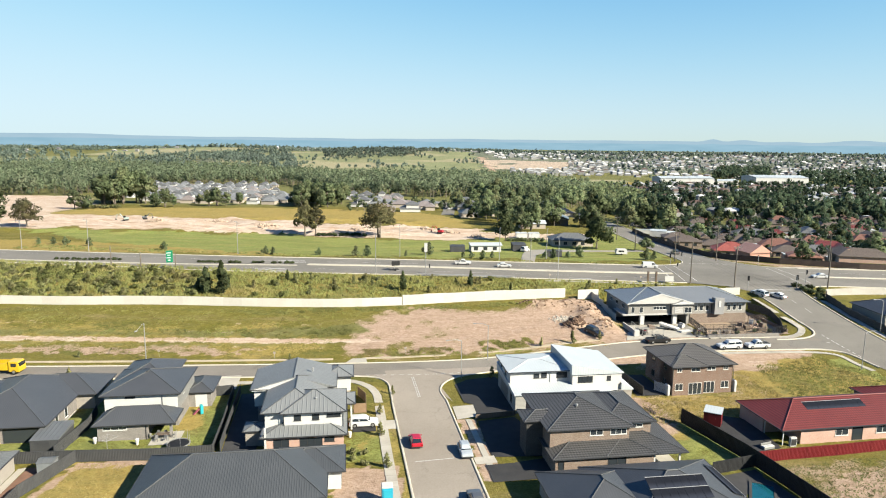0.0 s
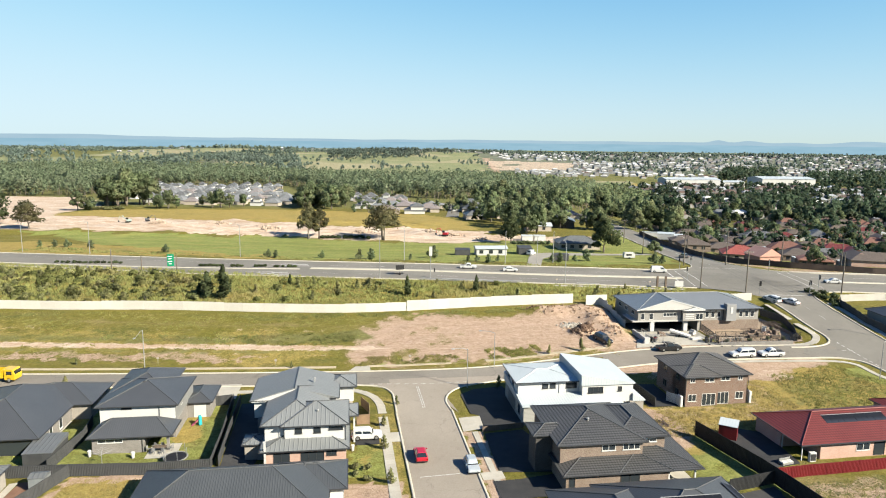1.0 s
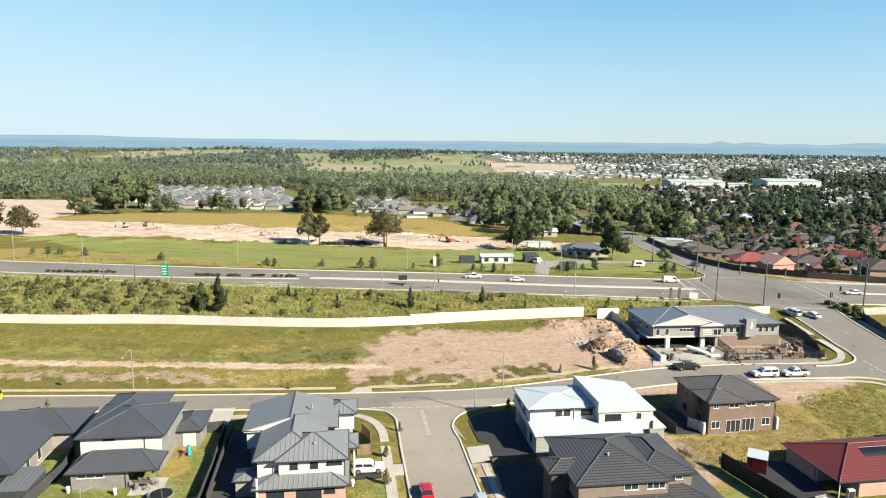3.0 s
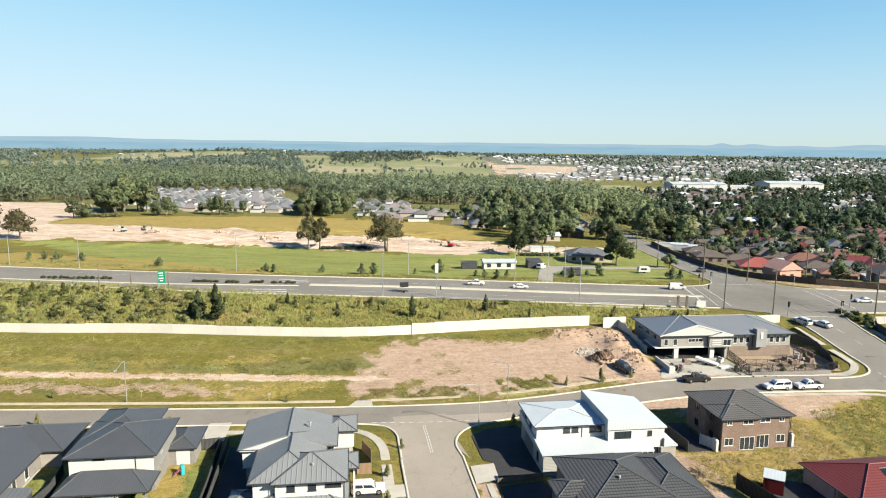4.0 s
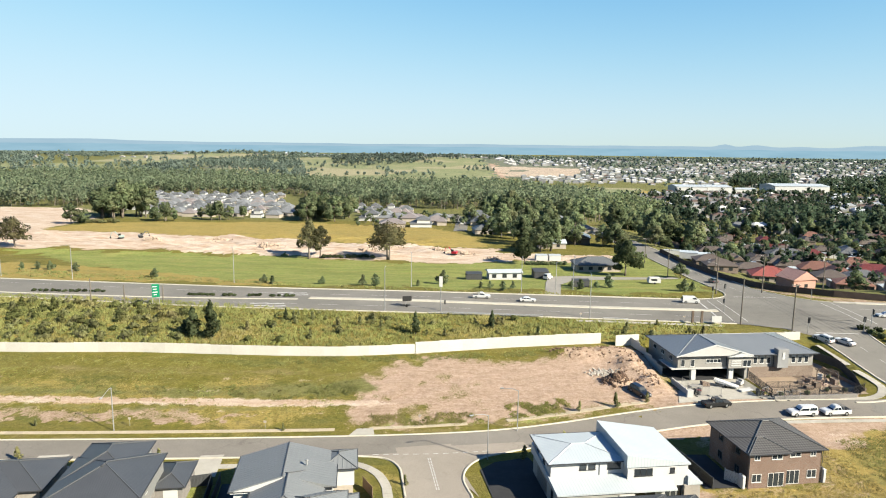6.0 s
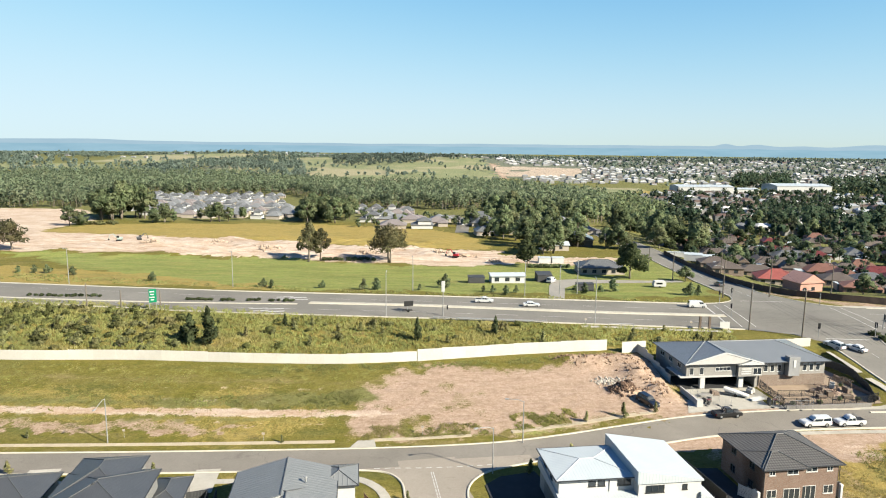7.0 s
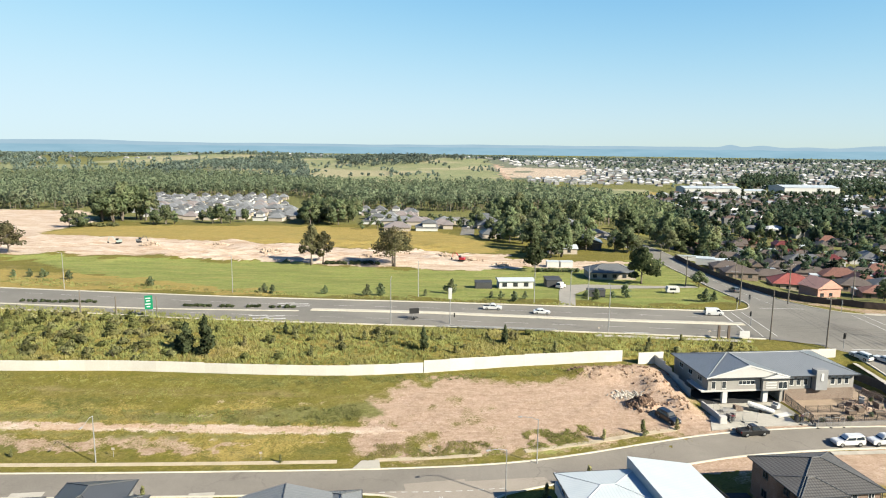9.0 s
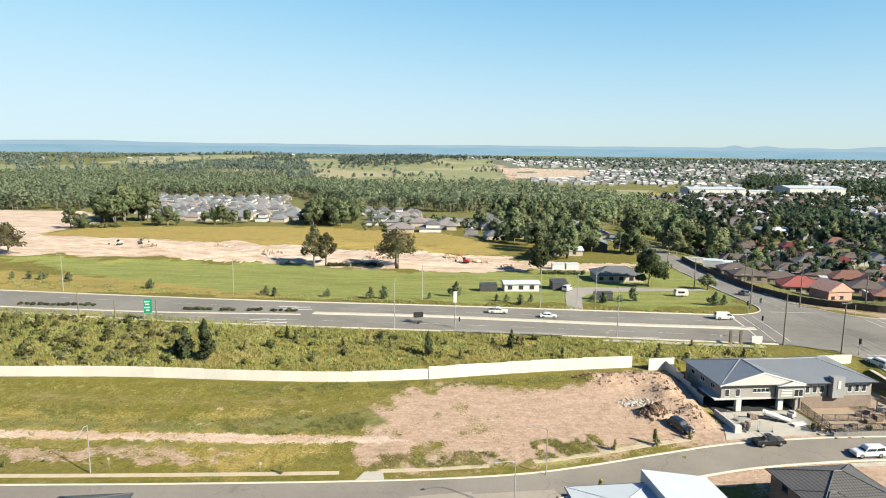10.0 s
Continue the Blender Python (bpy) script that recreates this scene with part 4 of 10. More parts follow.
slabs("footpath", spline([(83.6, 160), (84.2, 154), (83.9, 151.4), (81.6, 148.6), (77.3, 147.2), (72, 147.2)], 0.7), 0, 1.5, 1.4, "pale concrete footpath rounding the yard corner")
slabs("footpath", spline([(58, 137.0), (70, 137.8), (80, 138.0), (84.0, 136.4), (85.2, 132.5), (86.2, 128)], 0.8), 0, 1.1, 1.4, "pale concrete footpath round the empty corner lot")
slabs("footpath", cut(LINE_H, lambda x, y: 30 < x < 68), -15.6, 1.6, 2.0, "pale concrete footpath beside the highway")
slabs("footpath", cut(LINE_H, lambda x, y: 106 < x < 170), 15.0, 2.0, 2.0, "pale concrete footpath beside the highway")


def pad(name, pts, label, material=None, lift=0.10, category="driveway"):
    return fill(name, pts, lift, material or M_CONCRETE, label, category)


def rect(o, u0, v0, u1, v1, turn=8.3):
    c, s = math.cos(radians(turn)), math.sin(radians(turn))
    return [(o[0] + u * c - v * s, o[1] + u * s + v * c) for u, v in ((u0, v0), (u1, v0), (u1, v1), (u0, v1))]


# Sheet coloured near-black for the shade between fence and house.
pad("side_path", [(-31.4, 89.6), (-33.0, 99), (-35.2, 112.4), (-30, 113.2), (-25, 108), (-26.4, 100), (-27, 90)], "dark sheet in the narrow side yard in place of shade", plain("side_yard_shade", (0.045, 0.045, 0.047), (0.07, 0.07, 0.072), 0.6, 0.9), 0.06, "path")


# ---- precast noise wall ----
def panel_wall(name, line, base_h, label, width=4.9, thick=0.16):
    root = thing(name, label, "wall", kind="structure")
    run = np.concatenate([[0], np.cumsum(np.linalg.norm(np.diff(line, axis=0), axis=1))])
    n = int(run[-1] / width)
    first, post = None, None
    for i in range(n):
        a, b = run[-1] * i / n, run[-1] * (i + 1) / n
        p, q = (np.array([np.interp(s, run, line[:, 0]), np.interp(s, run, line[:, 1])]) for s in (a, b))
        zb = min(gz0(*p), gz0(*q)) - 0.25
        top = round(float(max(gz0(*p), gz0(*q)) + base_h) / 0.12) * 0.12
        ang = math.atan2(q[1] - p[1], q[0] - p[0])
        L = float(np.linalg.norm(q - p))
        m = Matrix.Translation(((p[0] + q[0]) / 2, (p[1] + q[1]) / 2, zb)) @ Matrix.Rotation(ang, 4, "Z")
        sc = Matrix.Diagonal((L, 1, top - zb, 1))
        if first is None:
            bm = boxes((-0.497, -thick / 2, 0, 0.497, thick / 2, 1))
            first = part("panel", bm, M_WALL, root)
            first.matrix_basis = m @ sc
            post = part("post", boxes((-0.09, -0.086, 0, 0.09, 0.086, 1)), M_WALL, root)
            post.matrix_basis = Matrix.Translation((p[0], p[1], zb)) @ Matrix.Rotation(ang, 4, "Z") @ Matrix.Diagonal((1, 1, top - zb + 0.03, 1))
        else:
            again(first, m @ sc)
            again(post, Matrix.Translation((p[0], p[1], zb)) @ Matrix.Rotation(ang, 4, "Z") @ Matrix.Diagonal((1, 1, top - zb + 0.03, 1)))
    return root


panel_wall("noise_wall", spline([(-230, 168), (-170, 165.5), (-120, 163.6), (-96, 163.1), (-72, 163.9), (-48, 163.3), (-27, 163.3), (-10.2, 165.3)], 1), 2.15, "long cream precast concrete noise wall with stepped panels")
panel_wall("noise_wall", spline([(-10.0, 165.2), (3, 167.9), (18, 170.6), (32.4, 172.8)], 1), 2.5, "taller cream precast concrete noise wall with stepped panels")
panel_wall("noise_wall", spline([(35.5, 171.2), (41, 172.3)], 1), 2.5, "short cream precast concrete wall behind the building", 2.8)
panel_wall("noise_wall", spline([(72.8, 176.4), (80.4, 177.2)], 1), 1.9, "cream precast concrete wall behind the building", 3.7)


# ---- houses ----
def roof_mesh(kind, u0, v0, u1, v1, z, pitch, thick=0.2, high="u0"):
    """Roof body with eave thickness; also gives the lines of its ridges and hips."""
    bm = bmesh.new()
    w, d = u1 - u0, v1 - v0
    lines = []

    def solid(tops, loops):
        for f in loops:
            bm.faces.new(f)

    e = [bm.verts.new(c) for c in ((u0, v0, z), (u1, v0, z), (u1, v1, z), (u0, v1, z))]
    lo = [bm.verts.new((v.co.x, v.co.y, z - thick)) for v in e]
    for i in range(4):
        bm.faces.new((lo[i], lo[(i + 1) % 4], e[(i + 1) % 4], e[i]))
    bm.faces.new(lo[::-1])
    if kind == "hip":
        if w >= d:
            h = d / 2
            a, b = bm.verts.new((u0 + h, v0 + h, z + h * pitch)), bm.verts.new((u1 - h, v0 + h, z + h * pitch))
            if w - d < 0.05:
                b.co.x = a.co.x + 0.05
            bm.faces.new((e[0], e[1], b, a)), bm.faces.new((e[1], e[2], b)), bm.faces.new((e[2], e[3], a, b)), bm.faces.new((e[3], e[0], a))
            lines = [(e[0].co, a.co), (e[3].co, a.co), (e[1].co, b.co), (e[2].co, b.co), (a.co, b.co)]
        else:
            h = w / 2
            a, b = bm.verts.new((u0 + h, v0 + h, z + h * pitch)), bm.verts.new((u0 + h, v1 - h, z + h * pitch))
            bm.faces.new((e[0], e[1], a)), bm.faces.new((e[1], e[2], b, a)), bm.faces.new((e[2], e[3], b)), bm.faces.new((e[3], e[0], a, b))
            lines = [(e[0].co, a.co), (e[1].co, a.co), (e[2].co, b.co), (e[3].co, b.co), (a.co, b.co)]
    elif kind == "gable_v":
        h = w / 2
        a, b = bm.verts.new((u0 + h, v0, z + h * pitch)), bm.verts.new((u0 + h, v1, z + h * pitch))
        bm.faces.new((e[0], e[1], a)), bm.faces.new((e[1], e[2], b, a)), bm.faces.new((e[2], e[3], b)), bm.faces.new((e[3], e[0], a, b))
        lines = [(a.co, b.co)]
    elif kind.startswith("asym"):
        ru = float(kind[4:])
        top = z + pitch
        a, b = bm.verts.new((ru, v0, top)), bm.verts.new((ru, v1, top))
        bm.faces.new((e[0], e[1], a)), bm.faces.new((e[1], e[2], b, a)), bm.faces.new((e[2], e[3], b)), bm.faces.new((e[3], e[0], a, b))
        lines = [(a.co, b.co)]
    elif kind == "gable_u":
        h = d / 2
        a, b = bm.verts.new((u0, v0 + h, z + h * pitch)), bm.verts.new((u1, v0 + h, z + h * pitch))
        bm.faces.new((e[0], e[1], b, a)), bm.faces.new((e[1], e[2], b)), bm.faces.new((e[2], e[3], a, b)), bm.faces.new((e[3], e[0], a))
        lines = [(a.co, b.co)]
    else:
        rise = {"u0": (w, (0, 3)), "u1": (w, (1, 2)), "v0": (d, (0, 1)), "v1": (d, (2, 3))}[high]
        t = [bm.verts.new(v.co + Vector((0, 0, rise[0] * pitch if i in rise[1] else 0.02))) for i, v in enumerate(e)]
        bm.faces.new(t)
        for i in range(4):
            bm.faces.new((e[i], e[(i + 1) % 4], t[(i + 1) % 4], t[i]))
    lines = [(p.copy(), q.copy()) for p, q in lines]
    bmesh.ops.recalc_face_normals(bm, faces=bm.faces[:])
    return bm, lines


def capping(lines, w=0.075):
    bm = bmesh.new()
    for p, q in lines:
        tube(bm, [p + Vector((0, 0, 0.03)), q + Vector((0, 0, 0.03))], [w, w], 5)
    return bm


def window(parent, axis, at, pos, sill, w, h, frame_mat, panes=2, out=-1, name="window", glass=None, far=False):
    """A glazed unit in a wall at depth `at` of axis 'v' (faces v) or 'u'; pos: middle along the wall. out: which way it faces."""
    f, t = 0.07, 0.05

    def to(x, y, z):
        return (pos + x, at + out * y, z) if axis == "v" else (at + out * y, pos + x, z)

    def block(x0, y0, z0, x1, y1, z1):
        bm = bmesh.new()
        (a, b, c), (d, e, g) = to(x0, y0, z0), to(x1, y1, z1)
        box(bm, min(a, d), min(b, e), c, max(a, d), max(b, e), g)
        return bm

    bm = bmesh.new()
    loops = []
    for x, z0, z1, y in ((w / 2, sill, sill + h, -0.01), (w / 2, sill, sill + h, t), (w / 2 - f, sill + f, sill + h - f, t), (w / 2 - f, sill + f, sill + h - f, -0.01)):
        loops.append([bm.verts.new(to(a, y, b)) for a, b in ((-x, z0), (x, z0), (x, z1), (-x, z1))])
    for p, q in zip(loops, loops[1:] + loops[:1]):
        for k in range(4):
            bm.faces.new((p[k], p[(k + 1) % 4], q[(k + 1) % 4], q[k]))
    bmesh.ops.recalc_face_normals(bm, faces=bm.faces[:])
    root = part(name, bm, frame_mat, parent)
    part("pane", block(-w / 2 + 0.01, -0.02, sill + 0.01, w / 2 - 0.01, 0.012, sill + h - 0.01), glass or M_GLASS, root)
    if not far:
        for k in range(1, panes):
            x = -w / 2 + w * k / panes
            part("mullion", block(x - f / 2, 0.0, sill + f, x + f / 2, t, sill + h - f), frame_mat, root)
        if name == "window":
            part("sill", block(-w / 2 - 0.06, -0.01, sill - 0.07, w / 2 + 0.06, 0.1, sill - 0.004), frame_mat, root)
    return root


def slab_door(parent, axis, at, pos, w, h, material, out=-1, name="garage_door"):
    bm = bmesh.new()
    a0, a1 = sorted((at - out * 0.02, at + out * 0.04))
    if axis == "v":
        box(bm, pos - w / 2, a0, 0.02, pos + w / 2, a1, h)
    else:
        box(bm, a0, pos - w / 2, 0.02, a1, pos + w / 2, h)
    return part(name, bm, material, parent)


def house(label, origin, vols, turn=8.3, z=0.0, name="house", category="house", group=""):
    """vols: (walls as u0, v0, u1, v1, or None; z0; eave; wall material; roof kind; pitch; overhang; roof material; cap material)."""
    root = thing(name, label, category, pose(origin[0], origin[1], z, 0, 0, turn), group)
    for (u0, v0, u1, v1), z0, ze, wm, kind, pitch, over, rm, cm in vols:
        if wm:
            part("wall", boxes((u0, v0, z0 - (0.3 if z0 == 0 else 0), u1, v1, ze)), wm, root)
        if not kind:
            continue
        high = "u0"
        if ":" in kind:
            kind, high = kind.split(":")
        bm, lines = roof_mesh(kind, u0 - over, v0 - over, u1 + over, v1 + over, ze + 0.16, pitch, 0.2, high)
        r = part("roof", bm, rm, root)
        if kind.startswith("gable") and wm and name != "childcare_building":
            along = kind[-1] == "v"
            lo, hi = (u0 - over, u1 + over) if along else (v0 - over, v1 + over)
            ends = (v0 - over, v1 + over) if along else (u0 - over, u1 + over)
            for e, s in ((ends[0], -1), (ends[1], 1)):
                g = bmesh.new()
                tri = []
                for q in (0.004, 0.03):
                    tri.append([g.verts.new((a, e + s * q, b) if along else (e + s * q, a, b)) for a, b in ((lo + 0.15, ze + 0.18), (hi - 0.15, ze + 0.18), ((lo + hi) / 2, ze + 0.12 + (hi - lo) / 2 * pitch))])
                g.faces.new(tri[0]), g.faces.new(tri[1])
                for i in range(3):
                    g.faces.new((tri[0][i], tri[0][(i + 1) % 3], tri[1][(i + 1) % 3], tri[1][i]))
                bmesh.ops.recalc_face_normals(g, faces=g.faces[:])
                part("gable_wall", g, wm, root)
        if cm and lines:
            part("ridge_capping", capping(lines), cm, r)
        if kind != "mono" and cm:
            a, b, c, d = u0 - over, v0 - over, u1 + over, v1 + over
            zg = ze + 0.04
            part("gutter", boxes((a - 0.12, b - 0.12, zg, c + 0.12, b - 0.004, zg + 0.13), (a - 0.12, d + 0.004, zg, c + 0.12, d + 0.12, zg + 0.13), (a - 0.12, b - 0.004, zg, a - 0.004, d + 0.004, zg + 0.13), (c + 0.004, b - 0.004, zg, c + 0.12, d + 0.004, zg + 0.13)), M_GUTTER, r)
    return root


def downpipe(parent, u, v, h):
    bm = bmesh.new()
    tube(bm, [(u, v, 0), (u, v, h)], [0.05, 0.05], 6)
    part("downpipe", bm, M_GUTTER, parent)


def vent(parent, u, v, z, mat=None):
    bm = bmesh.new()
    tube(bm, [(u, v, z - 0.4), (u, v, z + 0.12), (u, v, z + 0.14), (u, v, z + 0.3), (u, v, z + 0.36)], [0.12, 0.12, 0.22, 0.2, 0.05], 8)
    part("roof_vent", bm, mat or M_GUTTER, parent)


def posts(parent, pts, h, material, r=0.07):
    for u, v in pts:
        part("post", boxes((u - r, v - r, 0, u + r, v + r, h)), material, parent)


H = house
# brown brick house with bare yard
h7 = H("two-storey brown brick house with dark tiled roof in bare yard", (40.7, 113.3), [
    ((0.5, 0.9, 12.1, 11.4), 0, 5.3, M_BRICK_BROWN, "hip", 0.40, 0.5, M_TILE_BROWN, M_CAP),
    ((0.5, 0.45, 6.4, 5.5), 0, 5.28, M_BRICK_BROWN, "hip", 0.40, 0.5, M_TILE_BROWN, M_CAP)])
for p, w in ((1.6, 0.9), (4.7, 1.7)):
    window(h7, "v", 0.45, p, 4.35, w, 0.7, M_FRAME_W)
for p, w in ((7.9, 1.7), (10.7, 0.9)):
    window(h7, "v", 0.9, p, 4.35, w, 0.7, M_FRAME_W)
window(h7, "v", 0.45, 1.7, 0.95, 1.5, 1.25, M_FRAME_W)
window(h7, "v", 0.45, 4.75, 0.12, 2.5, 2.15, M_FRAME_W, 3, name="sliding_door")
window(h7, "v", 0.9, 7.6, 0.12, 2.3, 2.15, M_FRAME_W, 3, name="sliding_door")
window(h7, "v", 0.9, 10.7, 0.95, 1.5, 1.25, M_FRAME_W)
for p in (3.5, 8.2):
    window(h7, "u", 0.5, p, 1.0, 1.2, 1.2, M_FRAME_D)
    window(h7, "u", 0.5, p, 3.9, 1.2, 1.1, M_FRAME_D)
downpipe(h7, 0.42, 0.38, 5.3), downpipe(h7, 12.2, 0.8, 5.3)
b7 = pose(40.7, 113.3, 0, 0, 0, 8.3)
sg7 = thing("side_gate", "white slatted side gate beside the brick house", "gate", b7 @ pose(-1.5, 3.2, 0, 0, 0, -58))
for k in range(9):
    part("slat", boxes((0, -0.02, 0.15 + k * 0.19, 2.6, 0.02, 0.30 + k * 0.19)), M_FRAME_W, sg7)
for x in (-0.05, 1.3, 2.65):
    part("post", boxes((x - 0.05, -0.06, -0.05, x + 0.05, 0.06, 1.95)), M_FRAME_W, sg7)
for u, v, h in ((-0.25, 0.9, 2.0), (12.75, 1.3, 2.2)):
    tk = thing("water_tank", "slim pale water tank against the brick house", "water tank", b7 @ pose(u, v, 0))
    part("tank_body", boxes((-0.28, -0.6, 0, 0.28, 0.6, h), bevel=0.12), M_WHITE, tk)
    part("lid", boxes((-0.12, -0.2, h + 0.002, 0.12, 0.2, h + 0.06), bevel=0.02), M_FRAME_D, tk)

# tan brick house with charcoal tiles
h6 = H("two-storey tan brick house with charcoal tiled upper and lower roofs", (14.6, 86.4), [
    ((0.5, -2.3, 14.5, 13.3), 0, 2.55, M_BRICK_TAN, "hip", 0.26, 0.5, M_TILE_CHAR, M_CAP),
    ((14.4, 2.4, 18.6, 13.0), 0, 2.56, M_BRICK_TAN, None, 0, 0, None, None),
    ((8.0, -2.25, 18.7, 13.1), 2.4, 2.54, None, "hip", 0.27, 0.5, M_TILE_CHAR, M_CAP),
    ((0.5, 0.5, 12.0, 13.1), 2.4, 5.4, M_BRICK_TAN, "hip", 0.36, 0.5, M_TILE_CHAR, M_CAP),
    ((9.0, 1.9, 15.8, 12.6), 2.4, 5.38, M_BRICK_TAN, "hip", 0.34, 0.5, M_TILE_CHAR, M_CAP),
    ((-1.9, 3.9, 3.0, 7.3), 0, 5.35, M_BRICK_DARK, "hip", 0.36, 0.45, M_TILE_CHAR, M_CAP)])
window(h6, "v", 0.5, 7.2, 4.3, 1.9, 0.85, M_FRAME_W, 2)
window(h6, "v", 0.5, 10.4, 4.3, 2.4, 0.85, M_FRAME_W, 3)
window(h6, "v", -2.3, 1.3, 0.9, 0.8, 1.2, M_FRAME_D, 1)
window(h6, "v", -2.3, 9.2, 0.1, 2.6, 2.2, M_FRAME_D, 2, name="sliding_door")
window(h6, "v", 1.9, 13.6, 4.55, 2.0, 0.55, M_FRAME_W, 2)
posts(h6, [(18.4, -2.0), (14.7, -2.0)], 2.5, M_WHITE, 0.11)
part("rendered_wall", boxes((14.6, 2.0, 0, 18.4, 2.36, 2.4)), M_WHITE, h6)
part("patio_slab", boxes((14.6, -2.4, 0, 18.8, 1.98, 0.14)), M_CONCRETE, h6)
downpipe(h6, 0.4, -2.4, 2.5)
vent(h6, 5.5, 4.2, 7.15, M_STEEL)

# white modern house
M_PALECLAD = ribbed("pale_slat_cladding", (0.42, 0.42, 0.39), (0.48, 0.475, 0.44), 40.0, 0.7, tiles=0.22, depth=0.015, line=0.7)
h5 = H("modern white rendered two-storey house with pale skillion and hip roofs", (12.0, 104.9), [
    ((0.3, 0.3, 10.8, 13.0), 0, 3.15, M_PALECLAD, "mono:v1", 0.10, 0.3, M_ROOF_WHITE, None),
    ((0.3, 4.2, 10.8, 12.8), 2.9, 5.7, M_WHITE, "hip", 0.12, 0.5, M_ROOF_WHITE, M_CAP_WHITE),
    ((10.8, 2.7, 19.6, 14.2), 0, 5.45, M_WHITE, "mono:u0", 0.17, 0.25, M_ROOF_WHITE, None),
    ((11.2, 1.2, 17.2, 2.6), 2.4, 2.5, None, "mono:v1", 0.2, 0.2, M_ROOF_WHITE, None),
    ((19.7, 2.5, 21.5, 9.0), 0, 2.5, M_BEIGE, "mono:u0", 0.5, 0.2, M_ROOF_WHITE, None)])
part("gable_wall", roof_mesh("mono", 10.8, 2.7, 19.6, 14.2, 5.44, 0.168, 0.1, "u0")[0], M_WHITE, h5, "white rendered wall under the skillion")
window(h5, "v", 4.2, 4.9, 4.55, 1.0, 0.8, M_FRAME_D, 1)
window(h5, "v", 4.2, 6.2, 4.55, 1.0, 0.9, M_FRAME_D, 1)
window(h5, "v", 4.2, 9.4, 4.5, 1.9, 1.0, M_FRAME_D, 2)
window(h5, "v", 2.7, 13.1, 4.0, 2.6, 1.05, M_FRAME_D, 3)
window(h5, "v", 2.7, 17.3, 4.2, 0.7, 0.8, M_FRAME_D, 1)
window(h5, "v", 2.7, 13.0, 0.3, 4.0, 2.1, M_FRAME_D, 3, name="sliding_door")
window(h5, "v", 2.7, 17.6, 0.3, 2.6, 2.1, M_FRAME_W, 3, name="sliding_door")
window(h5, "v", 0.3, 8.6, 0.5, 3.6, 1.9, M_FRAME_D, 2, name="sliding_door")
window(h5, "u", 0.3, 7.5, 4.2, 1.0, 1.2, M_FRAME_D, 1)
window(h5, "u", 0.3, 10.5, 4.2, 1.0, 1.2, M_FRAME_D, 1)
window(h5, "u", 0.3, 3.2, 0.9, 1.0, 1.5, M_FRAME_D, 1)
slab_door(h5, "u", 0.3, 8.2, 4.8, 2.3, M_GARAGE, -1)
part("corner_pier", boxes((18.95, 2.1, 0, 19.65, 2.48, 2.5)), M_BEIGE, h5, "beige clad corner pier")
part("downpipe", boxes((7.3, 4.06, 3.2, 7.4, 4.18, 5.6)), M_FRAME_W, h5)
part("lintel", boxes((8.7, 0.18, 2.4, 10.9, 0.296, 2.75)), M_WHITE, h5)

# red roofed single-storey house
h8 = H("single-storey salmon brick house with dark red tiled hip roof", (50.6, 93.7), [
    ((3.6, 0.6, 27.0, 11.2), 0, 2.5, M_BRICK_PINK, None, 0, 0, None, None),
    ((0.5, 5.2, 4.0, 11.2), 0, 2.5, M_BRICK_PINK, None, 0, 0, None, None),
    ((0.5, 0.5, 28.0, 11.2), 2.3, 2.5, None, "hip", 0.40, 0.5, M_TILE_RED, M_CAP_RED),
    ((24.0, -3.0, 34.0, 14.0), 0, 2.5, M_BRICK_PINK, "hip", 0.40, 0.5, M_TILE_RED, M_CAP_RED)], turn=9.5)
posts(h8, [(0.7, 0.7), (0.7, 5.0)], 2.4, M_FRAME_W, 0.06)
window(h8, "v", 0.6, 10.5, 1.0, 2.2, 1.1, M_FRAME_W, 2)
window(h8, "v", 0.6, 13.2, 0.1, 1.8, 2.1, M_FRAME_D, 1, name="sliding_door")
window(h8, "v", 0.6, 17.5, 1.0, 2.2, 1.1, M_FRAME_W, 2)

# white two-storey house on the corner block beside the side street
h3 = H("two-storey white house with stepped grey roofs and tan brick base", (-23.2, 91.3), [
    ((0.5, 0.5, 8.9, 8.5), 2.5, 5.3, M_WHITE, "hip", 0.40, 0.5, M_TILE_SLATE, M_CAP),
    ((-2.3, 1.1, 6.0, 15.0), 2.5, 5.25, M_WHITE, "hip", 0.40, 0.5, M_TILE_SLATE, M_CAP),
    ((-5.0, 10.6, 7.4, 19.6), 2.5, 5.3, M_WHITE, "asym1.2", 1.8, 0.5, M_TILE_SLATE, M_CAP),
    ((6.0, 15.8, 10.2, 20.8), 2.5, 5.0, M_WHITE, "hip", 0.36, 0.45, M_TILE_SLATE, M_CAP),
    ((7.0, 5.6, 10.4, 9.6), 2.4, 4.3, None, "hip", 0.34, 0.4, M_TILE_SLATE, M_CAP),
    ((-2.2, -1.4, 9.0, 9.6), 0, 2.6, M_BRICK_PINK, "hip", 0.30, 0.5, M_TILE_SLATE, M_CAP),
    ((-4.4, 9.6, 7.2, 19.9), 0, 2.6, M_BRICK_GREY, None, 0, 0, None, None),
    ((7.2, 15.6, 10.0, 20.6), 0, 2.5, M_CREAM, None, 0, 0, None, None),
    ((-5.2, 1.6, -2.6, 4.6), 0, 2.3, M_BEIGE, "hip", 0.3, 0.3, M_TILE_SLATE, M_CAP)])
bm = bmesh.new()
g0 = [bm.verts.new(p) for p in ((-5.3, 10.07, 5.2), (1.2, 10.07, 5.2), (1.2, 10.07, 7.12), (-5.3, 10.07, 5.38))]
g1 = [bm.verts.new(v.co - Vector((0, 0.06, 0))) for v in g0]
bm.faces.new(g0), bm.faces.new(g1[::-1])
